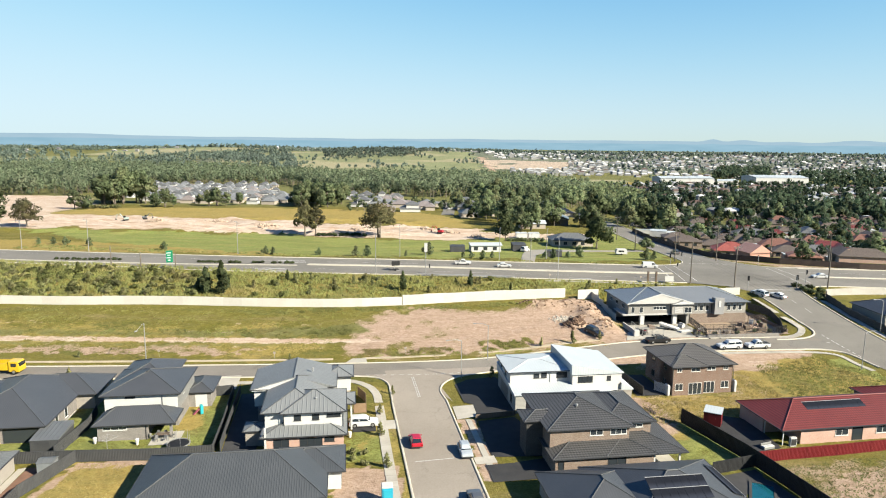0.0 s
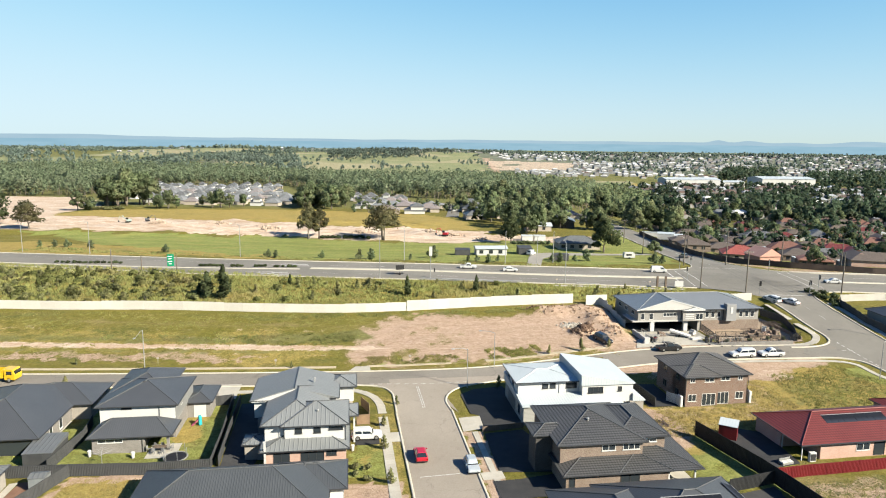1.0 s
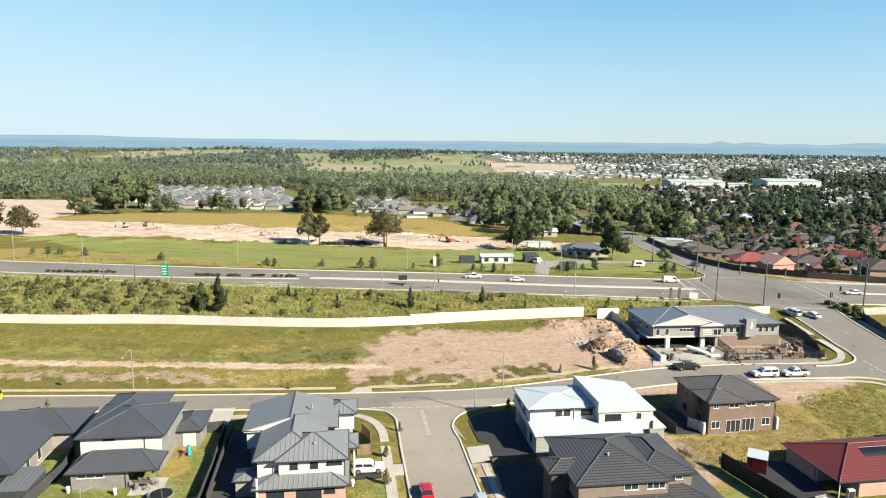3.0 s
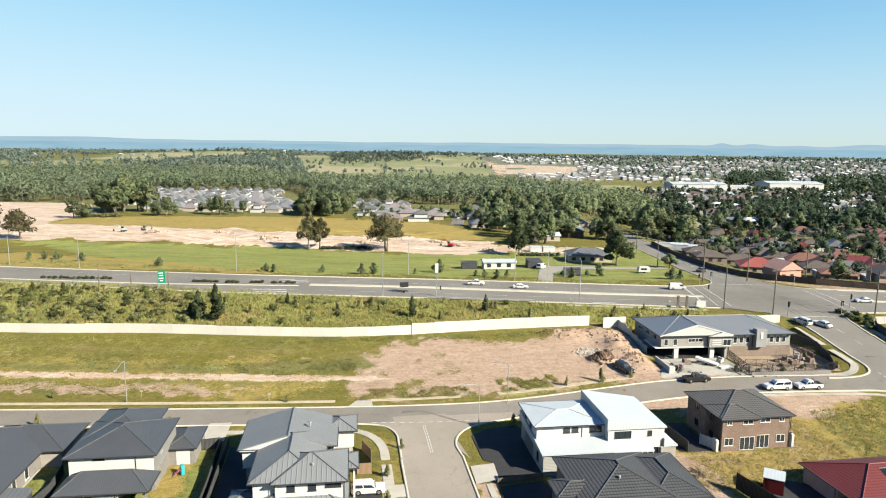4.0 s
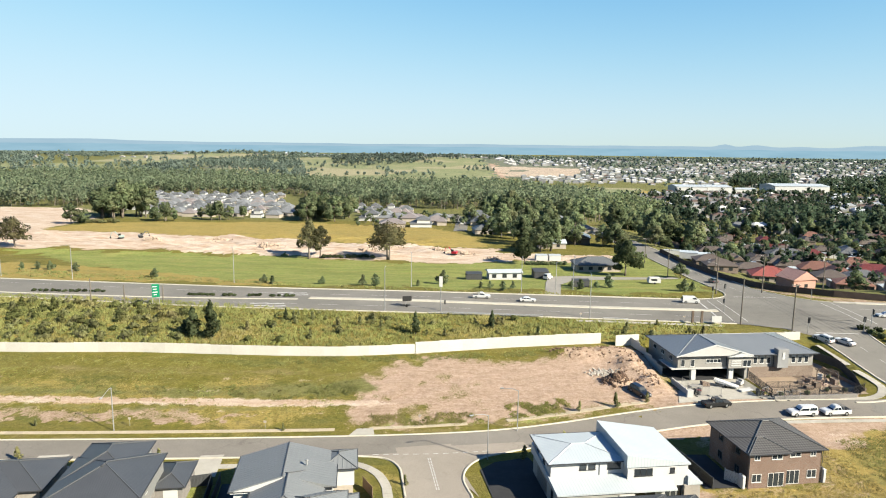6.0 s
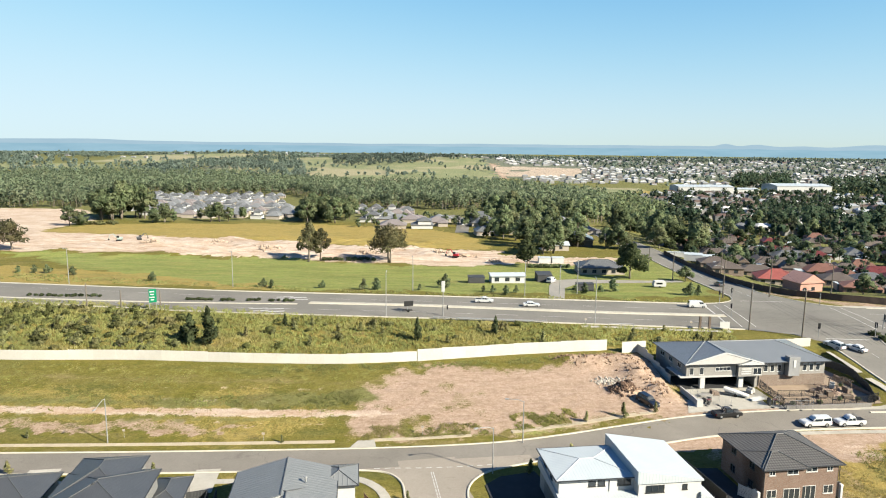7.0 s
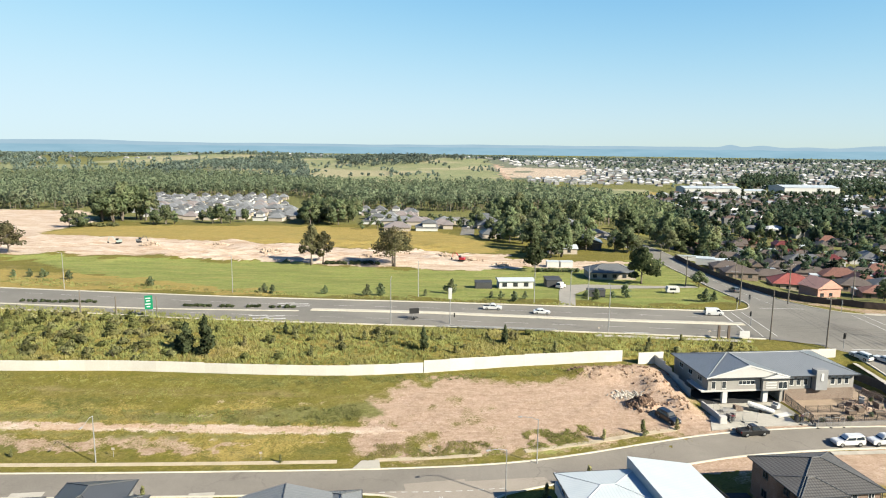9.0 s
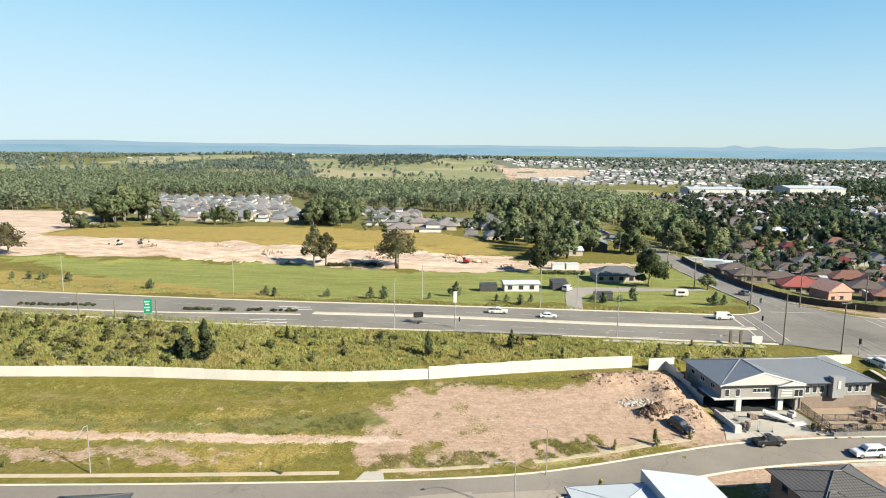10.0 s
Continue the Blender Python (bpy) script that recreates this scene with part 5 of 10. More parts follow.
for k in range(4):
    bm.faces.new((g0[k], g1[k], g1[(k + 1) % 4], g0[(k + 1) % 4]))
bmesh.ops.recalc_face_normals(bm, faces=bm.faces[:])
part("gable_wall", bm, M_WHITE, h3, "white rendered gable wall")
window(h3, "v", 0.5, 2.4, 4.15, 1.0, 0.85, M_FRAME_D, 1)
window(h3, "v", 0.5, 5.0, 4.15, 1.0, 0.85, M_FRAME_D, 1)
window(h3, "v", 0.5, 7.6, 4.5, 2.0, 0.5, M_FRAME_D, 2)
window(h3, "v", -1.4, 0.2, 0.1, 2.2, 2.1, M_FRAME_D, 2, name="sliding_door")
window(h3, "v", -1.4, 4.4, 0.1, 3.2, 2.1, M_FRAME_D, 3, name="sliding_door")
window(h3, "v", -1.4, 7.0, 1.6, 1.4, 0.7, M_FRAME_D, 2)
window(h3, "u", 8.9, 3.0, 4.0, 1.2, 1.1, M_FRAME_D, 1, out=1)
window(h3, "u", 9.0, 6.5, 0.9, 1.6, 1.3, M_FRAME_D, 2, out=1)
posts(h3, [(10.2, 5.8), (10.2, 9.4), (-2.0, -1.7)], 4.2, M_WHITE, 0.13)
downpipe(h3, 0.42, 0.42, 5.3), downpipe(h3, 8.96, 0.42, 5.3)
vent(h3, 5.0, 2.6, 6.45, M_STEEL), vent(h3, 4.0, 14.0, 7.15, M_STEEL)

# white two-storey house with charcoal roof
h2 = H("two-storey white house with charcoal steel roof and grey brick lower wing", (-52.2, 97.1), [
    ((0.5, 0.5, 11.3, 11.8), 2.5, 5.3, M_WHITE, "hip", 0.33, 0.5, M_ROOF_CHAR, M_CAP),
    ((0.8, 6.0, 8.6, 16.0), 0, 5.35, M_GREYCLAD, "hip", 0.40, 0.5, M_ROOF_CHAR, M_CAP),
    ((0.6, 0.6, 11.2, 11.6), 0, 2.6, M_BRICK_GREY, None, 0, 0, None, None),
    ((0.8, -4.0, 7.6, 0.6), 0, 2.45, M_BRICK_GREY, None, 0, 0, None, None),
    ((0.8, -4.0, 11.4, 0.4), 2.3, 2.45, None, "hip", 0.68, 0.5, M_ROOF_CHAR, M_CAP),
    ((11.0, 7.9, 14.8, 14.8), 0, 2.5, M_BRICK_GREY, "hip", 0.42, 0.4, M_ROOF_CHAR, M_CAP)])
window(h2, "v", -4.0, 3.3, 1.65, 3.4, 0.55, M_FRAME_W, 3)
window(h2, "v", 0.5, 4.3, 4.85, 1.5, 0.45, M_FRAME_D, 1)
window(h2, "v", 0.6, 9.3, 0.1, 3.0, 2.1, M_FRAME_D, 3, name="sliding_door")
window(h2, "u", 11.3, 4.0, 4.0, 0.9, 1.1, M_FRAME_W, 1, out=1)
slab_door(h2, "v", 7.9, 13.2, 1.9, 2.2, M_WHITE, -1, "roller_door")
posts(h2, [(11.2, -3.8), (7.8, -3.8)], 2.4, M_BRICK_GREY, 0.18)
downpipe(h2, 7.7, -4.08, 2.45), downpipe(h2, 9.0, 0.42, 5.3)
part("side_cladding", boxes((11.302, 0.5, 2.62, 11.36, 11.8, 5.3)), M_GREYCLAD, h2, "grey weatherboard side wall")
vent(h2, 5.6, 5.5, 7.1), vent(h2, 5.2, -2.0, 3.45)

# single-storey charcoal house
h1 = H("single-storey brick house with large charcoal steel hip roof", (-58.0, 92.6), [
    ((-15.0, 0.5, -0.5, 21.0), 0, 2.5, M_BRICK_GREY, "hip", 0.42, 0.5, M_ROOF_CHAR, M_CAP),
    ((-22.0, 3.0, -13.0, 20.0), 0, 2.5, M_BRICK_GREY, "hip", 0.42, 0.5, M_ROOF_CHAR, M_CAP),
    ((-9.0, 12.8, 2.4, 21.6), 0, 2.52, M_BEIGE, "hip", 0.42, 0.5, M_ROOF_CHAR, M_CAP)])
window(h1, "v", 0.5, -3.6, 0.05, 5.0, 2.2, M_FRAME_D, 1, name="garage_window")
part("brick_pier", boxes((-7.4, 0.2, 0, -6.5, 0.48, 2.4)), M_BRICK_PINK, h1)
for p in (2.5, 5.0, 8.5):
    window(h1, "u", -0.5, p, 0.5, 1.1, 1.7, M_FRAME_W, 1, out=1)
vent(h1, -7.8, 8.0, 5.5), vent(h1, -9.5, 6.0, 4.8)

# nearest houses, mostly roofs
h4 = H("single-storey house with long charcoal steel hip roof", (-36.6, 70.4), [
    ((0.5, 0.5, 22.8, 13.0), 0, 2.5, M_WHITE, "hip", 0.46, 0.5, M_ROOF_SLATE, M_CAP),
    ((17.0, 6.6, 25.0, 13.2), 0, 2.52, M_WHITE, "hip", 0.40, 0.5, M_ROOF_SLATE, M_CAP)])
window(h4, "u", 22.8, 3.5, 0.8, 1.2, 1.4, M_FRAME_D, 1, out=1)
slab_door(h4, "u", 25.0, 9.8, 4.8, 2.2, M_GARAGE, 1)
vent(h4, 4.4, 9.0, 4.0)
h9 = H("single-storey house with charcoal steel roof carrying solar panels", (14.4, 65.0), [
    ((0.5, 2.5, 12.0, 15.0), 0, 2.5, M_BEIGE, "hip", 0.40, 0.5, M_ROOF_CHAR, M_CAP),
    ((6.5, 0.5, 23.0, 15.6), 0, 2.52, M_BEIGE, "hip", 0.40, 0.5, M_ROOF_CHAR, M_CAP)])
h0 = H("single-storey rendered house with grey steel roof", (-69.5, 66.8), [
    ((0.5, 0.5, 14.5, 15.5), 0, 2.5, M_BEIGE, "hip", 0.40, 0.5, M_ROOF_GREY, M_CAP)])
window(h0, "u", 14.5, 9.0, 0.2, 1.4, 2.1, M_FRAME_W, 1, out=1)
window(h0, "u", 14.5, 5.0, 0.9, 1.4, 1.3, M_FRAME_W, 1, out=1)


# ---- distance ----
def far_ridge(R, top, lift, c1, c2, label):
    """Low glowing ranges on the skyline, haze blue in their colour, beyond the land that can be told apart."""
    a = np.radians(np.linspace(-75, 75, 400))
    V = []
    rise = 2.0 * np.sin(a * 9) + 1.6 * np.sin(a * 23 + 1) + 1.2 * np.sin(a * 61) + 20 * np.exp(-((a - 0.377) / 0.011) ** 2) + 16 * np.exp(-((a - 0.415) / 0.018) ** 2) + 9 * np.exp(-((a - 0.47) / 0.02) ** 2) + 16 * np.exp(-((a - 0.55) / 0.035) ** 2) + 9 * np.exp(-((a + 0.52) / 0.10) ** 2)
    for k, z in enumerate((-80, -30, top)):
        V.append(np.stack([R * np.sin(a), R * np.cos(a), z + (rise * lift if k == 2 else 0 * a)], 1))
    V = np.stack(V, 1)
    q = np.arange(V.shape[0] * 3).reshape(-1, 3)
    Fq = np.stack([q[:-1, :-1], q[1:, :-1], q[1:, 1:], q[:-1, 1:]], -1).reshape(-1, 4)
    m = bpy.data.materials.new("glowing_haze_hills")
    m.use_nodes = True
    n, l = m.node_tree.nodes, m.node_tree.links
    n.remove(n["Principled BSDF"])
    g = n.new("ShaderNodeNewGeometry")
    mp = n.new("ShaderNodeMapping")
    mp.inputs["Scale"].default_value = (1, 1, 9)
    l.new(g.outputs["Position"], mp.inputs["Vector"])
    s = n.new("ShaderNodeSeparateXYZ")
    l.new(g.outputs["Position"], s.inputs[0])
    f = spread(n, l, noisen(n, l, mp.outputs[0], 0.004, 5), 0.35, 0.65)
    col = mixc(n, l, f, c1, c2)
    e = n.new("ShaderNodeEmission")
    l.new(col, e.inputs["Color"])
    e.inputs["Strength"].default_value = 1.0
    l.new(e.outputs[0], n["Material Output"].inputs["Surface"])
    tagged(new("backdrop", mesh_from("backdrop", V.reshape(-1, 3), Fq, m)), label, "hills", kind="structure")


# Upright glowing sheets; aerial haze is put into their colours.
far_ridge(4850.0, 44, 1.0, (0.113, 0.164, 0.197), (0.128, 0.178, 0.209), "low hills along the far horizon glowing in painted haze blue")
far_ridge(4600.0, 26, 0.25, (0.088, 0.149, 0.185), (0.106, 0.168, 0.203), "upright glowing sheet in haze colours for the wooded plain")

# ---- trees ----
RNG = np.random.default_rng(7)


def leaf_cards(C, S, up=0.35, flat=1.0):
    """Small leaf sprays: one bent blade pair for each centre C (n, 3) of size S (n)."""
    n = len(C)
    d = RNG.normal(size=(n, 3))
    d[:, 2] = d[:, 2] * 0.7 + up + 0.35
    d[:, 0] += 0.25
    d[:, 1] -= 0.2
    d /= np.linalg.norm(d, axis=1)[:, None]
    t = np.cross(d, RNG.normal(size=(n, 3)))
    t /= np.linalg.norm(t, axis=1)[:, None] + 1e-9
    b = np.cross(d, t) * flat
    S = S[:, None]
    j = lambda: 1 + RNG.uniform(-0.3, 0.3, (n, 1))
    V = np.stack([C - t * S * j() * 0.5 - b * S * 0.35 * j(), C + t * S * j() * 0.5 - b * S * 0.35 * j() + d * S * 0.15, C + t * S * j() * 0.42 + b * S * 0.4 * j(), C - t * S * j() * 0.42 + b * S * 0.4 * j() - d * S * 0.15], 1)
    return V.reshape(-1, 3)


def cards_mesh(name, V, material, out=None):
    """Sprays as one mesh; with out (one direction a spray) they shade as the skin of a crown."""
    Fq = np.arange(len(V)).reshape(-1, 4)
    if out is None:
        return mesh_from(name, V, Fq, material)
    Q = V.reshape(-1, 4, 3).copy()
    gn = np.cross(Q[:, 1] - Q[:, 0], Q[:, 3] - Q[:, 0])
    gn /= np.linalg.norm(gn, axis=1)[:, None] + 1e-9
    out = out / (np.linalg.norm(out, axis=1)[:, None] + 1e-9)
    back = (gn * out).sum(1) < 0
    Q[back] = Q[back][:, ::-1]
    gn[back] *= -1
    me = mesh_from(name, Q.reshape(-1, 3), Fq, material)
    me.polygons.foreach_set("use_smooth", [True] * len(me.polygons))
    me.normals_split_custom_set_from_vertices(np.repeat(out * 0.7 + gn * 0.45, 4, 0).tolist())
    return me


def clump(c, r, n):
    """Points thick near the skin of a lumpy ellipsoid."""
    d = RNG.normal(size=(n, 3))
    d /= np.linalg.norm(d, axis=1)[:, None]
    k = RNG.uniform(0.35, 1.0, n) ** 0.5 * (1 + 0.18 * np.sin(d[:, 0] * 5 + c[0]) + 0.15 * np.cos(d[:, 1] * 6 + c[1]))
    return np.concatenate([np.array(c) + d * k[:, None] * np.array(r), d + [0, 0, 0.35]], 1)


def tree(label, height, spread_r, material, m, leaves=1500, size=0.6, bare=0.35, stems=1, category="tree", name="tree"):
    """Trunk with limbs, and a crown of leaf sprays in uneven clumps with gaps."""
    root = thing(name, label, category, m)
    bm = bmesh.new()
    ends = []
    for s in range(stems):
        lean = RNG.uniform(-0.12, 0.12, 2) * height * (1 if stems > 1 else 0.5)
        base = RNG.uniform(-0.3, 0.3, 2) * (stems - 1)
        top = np.array([base[0] + lean[0], base[1] + lean[1], height * 0.72])
        r = height * 0.018 + 0.06
        mid = np.array([base[0] + lean[0] * 0.3, base[1] + lean[1] * 0.3, height * bare])
        tube(bm, [(base[0], base[1], -0.3), tuple(mid * [1, 1, 0.5]), tuple(mid), tuple(top)], [r * 1.25, r, r * 0.8, r * 0.25], 7)
        for k in range(12):
            a = k * 2.4 + RNG.uniform(0, 1)
            q = (k + 0.5) / 12
            p0 = mid + (top - mid) * q * 0.95
            reach = spread_r * math.sin(math.pi * (0.34 + 0.52 * q)) * RNG.uniform(0.4, 0.95)
            p2 = p0 + [math.cos(a) * reach, math.sin(a) * reach, height * RNG.uniform(0.04, 0.14)]
            p1 = (p0 + p2) / 2 + [0, 0, height * 0.03]
            tube(bm, [tuple(p0), tuple(p1), tuple(p2)], [r * 0.45, r * 0.28, r * 0.1], 5)
            ends.append(p2)
        ends.append(top)
        ends.append(top + [0, 0, height * 0.12])
    part("trunk", bm, M_BARK, root, "rough grey-brown bark", True)
    per = leaves // len(ends)
    C = np.vstack([clump(p, np.array([spread_r * 0.40, spread_r * 0.40, height * 0.105]) * RNG.uniform(0.6, 1.25), per) for p in ends])
    C, D = C[:, :3], C[:, 3:]
    C[:, 2] = np.minimum(C[:, 2], height)
    D = D * 0.6 + (C - [0, 0, height * 0.55]) / spread_r * 0.5
    V = leaf_cards(C, RNG.uniform(size * 0.6, size * 1.3, len(C)))
    ob = new("crown", cards_mesh("crown", V, material, D))
    ob.parent = root
    return root


def cone_tree(label, height, r, material, m, leaves=900, size=0.4, name="tree", category="tree"):
    """A dense upright tree with foliage nearly to the ground."""
    root = thing(name, label, category, m)
    bm = bmesh.new()
    tube(bm, [(0, 0, -0.2), (0.05, 0, height * 0.5), (0, 0.05, height * 0.93)], [height * 0.02 + 0.03, height * 0.014 + 0.02, 0.02], 6)
    part("trunk", bm, M_BARK, root)
    lumps = 9
    C = []
    for k in range(lumps):
        q = k / (lumps - 1)
        rr = r * (1.0 - 0.6 * q) * RNG.uniform(0.6, 1.0) * (0.75 if k == 0 else 1.0)
        o = RNG.normal(size=2) * r * 0.3 * (1 - 0.6 * q)
        C.append(clump((o[0], o[1], height * (0.16 + 0.74 * q)), (rr * 0.85, rr * 0.85, height * 0.13), leaves // lumps))
    C = np.vstack(C)
    C, D = C[:, :3], C[:, 3:]
    C[:, 2] = np.maximum(C[:, 2], 0.05)
    leaves = len(C)
    ob = new("crown", cards_mesh("crown", leaf_cards(C, RNG.uniform(size * 0.6, size * 1.3, leaves)), material, D))
    ob.parent = root
    return root


def put(x, y, s=1.0, turn=None, sz=None):
    """A pose on the land, scaled."""
    a = RNG.uniform(0, math.tau) if turn is None else radians(turn)
    return Matrix.Translation((x, y, zat(x, y))) @ Matrix.Rotation(a, 4, "Z") @ Matrix.Diagonal((s, s, sz or s, 1))


# eucalypts standing alone in the paddock
tree("tall gum tree with two trunks at the paddock edge", 18.4, 4.6, M_LEAF_OLIVE, put(-62.6, 300, 1, 0), 3200, 0.55, 0.2)
tree("slender gum tree beside a taller one in the paddock", 15.2, 3.9, M_LEAF_OLIVE, put(-58.4, 303, 1, 40), 2200, 0.55, 0.24)
tree("broad spreading gum tree at the paddock edge", 17.0, 8.2, M_LEAF_OLIVE, put(-29.0, 300, 1, 80), 5000, 0.55, 0.26, 3)
tree("gum tree with open crown beside the earthworks", 15.0, 6.2, M_LEAF_OLIVE, put(-198.2, 317, 1, 10), 3000, 0.55, 0.18, 2)
tree("large dark gum tree beside the paddock", 21, 8.5, M_LEAF_DARK, put(-228, 332, 1, 60), 4200, 0.8, 0.1, 2)
tree("gum tree beside the white cottage", 12.4, 4.2, M_LEAF_DARK, put(27.6, 293, 1, 120), 2600, 0.6, 0.16)
tree("dense dark shade tree on the roadside lawn", 14.6, 6.2, M_LEAF_DARK, put(61.4, 265.2, 1, 200), 5200, 0.6, 0.16)
tree("bushy street tree on the corner lawn", 5.6, 2.6, M_LEAF, put(80.3, 261, 1, 20), 1000, 0.5, 0.2)

GUMS = [tree("tall green gum tree in a stand of trees", 18, 6.0, M_LEAF, put(40, 392), 2200, 0.9, 0.14),
        tree("dark green gum tree in a stand of trees", 17, 6.6, M_LEAF, put(52, 402), 2200, 0.9, 0.12),
        tree("olive gum tree with open crown among others", 20, 5.6, M_LEAF, put(92, 405), 2200, 0.9, 0.22, 2),
        tree("broad dark shade tree among the houses", 14, 6.8, M_LEAF_DARK, put(112, 372), 2200, 0.85, 0.1)]


def stand(n, poly_pts, lo, hi, kinds=(0, 1, 2, 3), gap=5.0):
    """Copies of the gum trees spread over an outline."""
    xs, ys = [p[0] for p in poly_pts], [p[1] for p in poly_pts]
    placed, tries = [], 0
    while len(placed) < n and tries < n * 60:
        tries += 1
        x, y = RNG.uniform(min(xs), max(xs)), RNG.uniform(min(ys), max(ys))
        if not inside(np.array([x]), np.array([y]), poly_pts, 0.01)[0] or any((x - a) ** 2 + (y - b) ** 2 < gap * gap for a, b in placed):
            continue
        if 106 < x < 138 and 248 < y < 300:
            continue
        placed.append((x, y))
        s = RNG.uniform(lo, hi)
        copy_thing(GUMS[kinds[RNG.integers(len(kinds))]], put(x, y, s, None, s * RNG.uniform(0.85, 1.15)))


stand(17, [(14, 392), (24, 366), (76, 372), (80, 470), (40, 520), (0, 470)], 0.5, 0.9)
stand(7, [(26, 320), (60, 330), (78, 350), (76, 372), (30, 365)], 0.55, 0.9)
stand(7, [(56, 343), (84, 345), (80, 352), (34, 352), (30, 344), (38, 346)], 0.5, 0.75, (0, 1, 2), 4)
stand(5, [(98, 352), (120, 352), (128, 410), (92, 420)], 0.65, 1.0, (0, 2, 2, 1))
stand(13, [(-243, 469), (-207, 469), (-214, 496), (-256, 500)], 1.0, 1.35, (0, 1, 2), 4.5)
for x, y, sc in ((-196, 456, 0.6), (-191, 458, 0.68), (-186, 460, 0.55), (-200, 460, 0.5), (-164, 467, 0.62), (-158, 467, 0.72), (-153, 470, 0.6), (-146, 480, 0.5), (-174, 476, 0.5), (-238, 431, 0.78), (-232, 436, 0.55)):
    copy_thing(GUMS[int(abs(x)) % 3], put(x, y, sc))
stand(20, [(-110, 466), (-72, 464), (-70, 505), (-112, 520)], 0.7, 1.05, (0, 1), 4.5)
stand(44, [(100, 262), (104, 330), (140, 430), (300, 430), (230, 260), (170, 225), (140, 232)], 0.3, 0.65, (3, 3, 3, 1), 7)
stand(64, [(112, 420), (110, 470), (130, 545), (420, 545), (330, 430)], 0.45, 0.75, (1, 3, 3, 3), 6)
stand(8, [(-340, 330), (-250, 330), (-262, 380), (-340, 390)], 0.7, 1.2, (1, 0))

stand(22, [(12, 474), (90, 474), (100, 556), (14, 560)], 0.6, 0.95, (0, 1, 2), 6)
stand(15, [(97, 345), (118, 350), (128, 470), (108, 540), (92, 470), (94, 410)], 0.5, 0.85, (0, 1, 3), 6)
# palms showing over the roofs
def palm(m, label):
    root = thing("palm_tree", label, "palm tree", m)
    bm = bmesh.new()
    tube(bm, [(0, 0, -0.3), (0.1, 0, 4), (0, 0, 8.6)], [0.3, 0.24, 0.2], 7)
    part("trunk", bm, M_BARK, root)
    bm = bmesh.new()
    for k in range(22):
        a, lift = k * 2.39996, RNG.uniform(-0.2, 1.0)
        d = Vector((math.cos(a), math.sin(a), 0))
        side = Vector((-d.y, d.x, 0))
        L = RNG.uniform(2.4, 3.4)
        pts = [Vector((0, 0, 8.5)) + d * L * s + Vector((0, 0, L * (lift * s - (0.5 + lift * 0.6) * s * s * 1.3))) for s in (0, 0.35, 0.7, 1.0)]
        for i in range(3):
            w0, w1 = (0.15, 0.55, 0.5, 0.05)[i], (0.15, 0.55, 0.5, 0.05)[i + 1]
            bm.faces.new([bm.verts.new(p) for p in (pts[i] - side * w0, pts[i] + side * w0, pts[i + 1] + side * w1, pts[i + 1] - side * w1)])
    part("crown", bm, M_LEAF_DARK, root, "arching green fronds")
    return root


p0 = palm(put(158.9, 356.8), "tall palm tree among suburban roofs")
for x, y in ((163, 353), (151, 350), (168, 346), (184, 352)):
    copy_thing(p0, put(x, y, RNG.uniform(0.85, 1.15)))


# ---- far woods and scrub, too many to count ----
def woods(name, label, spots, h_lo, h_hi, per, size, material, trunks=True):
    P = np.array(spots)
    n = len(P)
    Z = gz(P[:, 0], P[:, 1])
    Hh = RNG.uniform(h_lo, h_hi, n)
    R = Hh * RNG.uniform(0.26, 0.42, n)
    lobes = 3
    C = np.repeat(np.stack([P[:, 0], P[:, 1], Z], 1), lobes * per, 0)
    lob = RNG.normal(size=(n, lobes, 3)) * [0.5, 0.5, 0.16]
    lob[:, :, 2] += 0.66
    d = RNG.normal(size=(n, lobes, per, 3))
    d /= np.linalg.norm(d, axis=-1)[..., None]
    d *= RNG.uniform(0.4, 1.0, (n, lobes, per, 1)) ** 0.5
    off = np.empty((n, lobes, per, 3))
    for k, sc in enumerate((0.62, 0.62, 0.26)):
        ref = R if k < 2 else Hh
        off[..., k] = lob[:, :, None, k] * ref[:, None, None] + d[..., k] * sc * ref[:, None, None]
    C = C + off.reshape(-1, 3)
    V = leaf_cards(C, RNG.uniform(size * 0.7, size * 1.4, len(C)), 0.4)
    D = (d + lob[:, :, None, :] * [0.4, 0.4, 0.2] + [0, 0, 0.35]).reshape(-1, 3)
    if trunks:
        w = 0.22
        base = np.stack([P[:, 0], P[:, 1], Z], 1)
        T = np.stack([base + [-w, 0, -0.5], base + [w, 0, -0.5], base + np.stack([0 * Hh + w * 0.5, 0 * Hh, Hh * 0.6], 1), base + np.stack([0 * Hh - w * 0.5, 0 * Hh, Hh * 0.6], 1)], 1).reshape(-1, 3)
        me = cards_mesh(name, np.vstack([V, T]), material, np.vstack([D, np.tile([0.3, -1.0, 0.1], (n, 1))]))
        me.materials.append(M_BARK)
        ids = np.zeros(len(me.polygons), np.int32)
        ids[len(V) // 4:] = 1
        me.polygons.foreach_set("material_index", ids)
    else:
        me = cards_mesh(name, V, material, D)
    return tagged(new(name, me), label, "trees", kind="stuff")


def scatter(n, poly_pts, keep=None):
    xs, ys = np.array(poly_pts).T
    x, y = RNG.uniform(xs.min(), xs.max(), n * 3), RNG.uniform(ys.min(), ys.max(), n * 3)
    ok = inside(x, y, poly_pts, 0.01) > 0.5
    if keep is not None:
        ok &= keep(x, y)
    return np.stack([x, y], 1)[ok][:n]


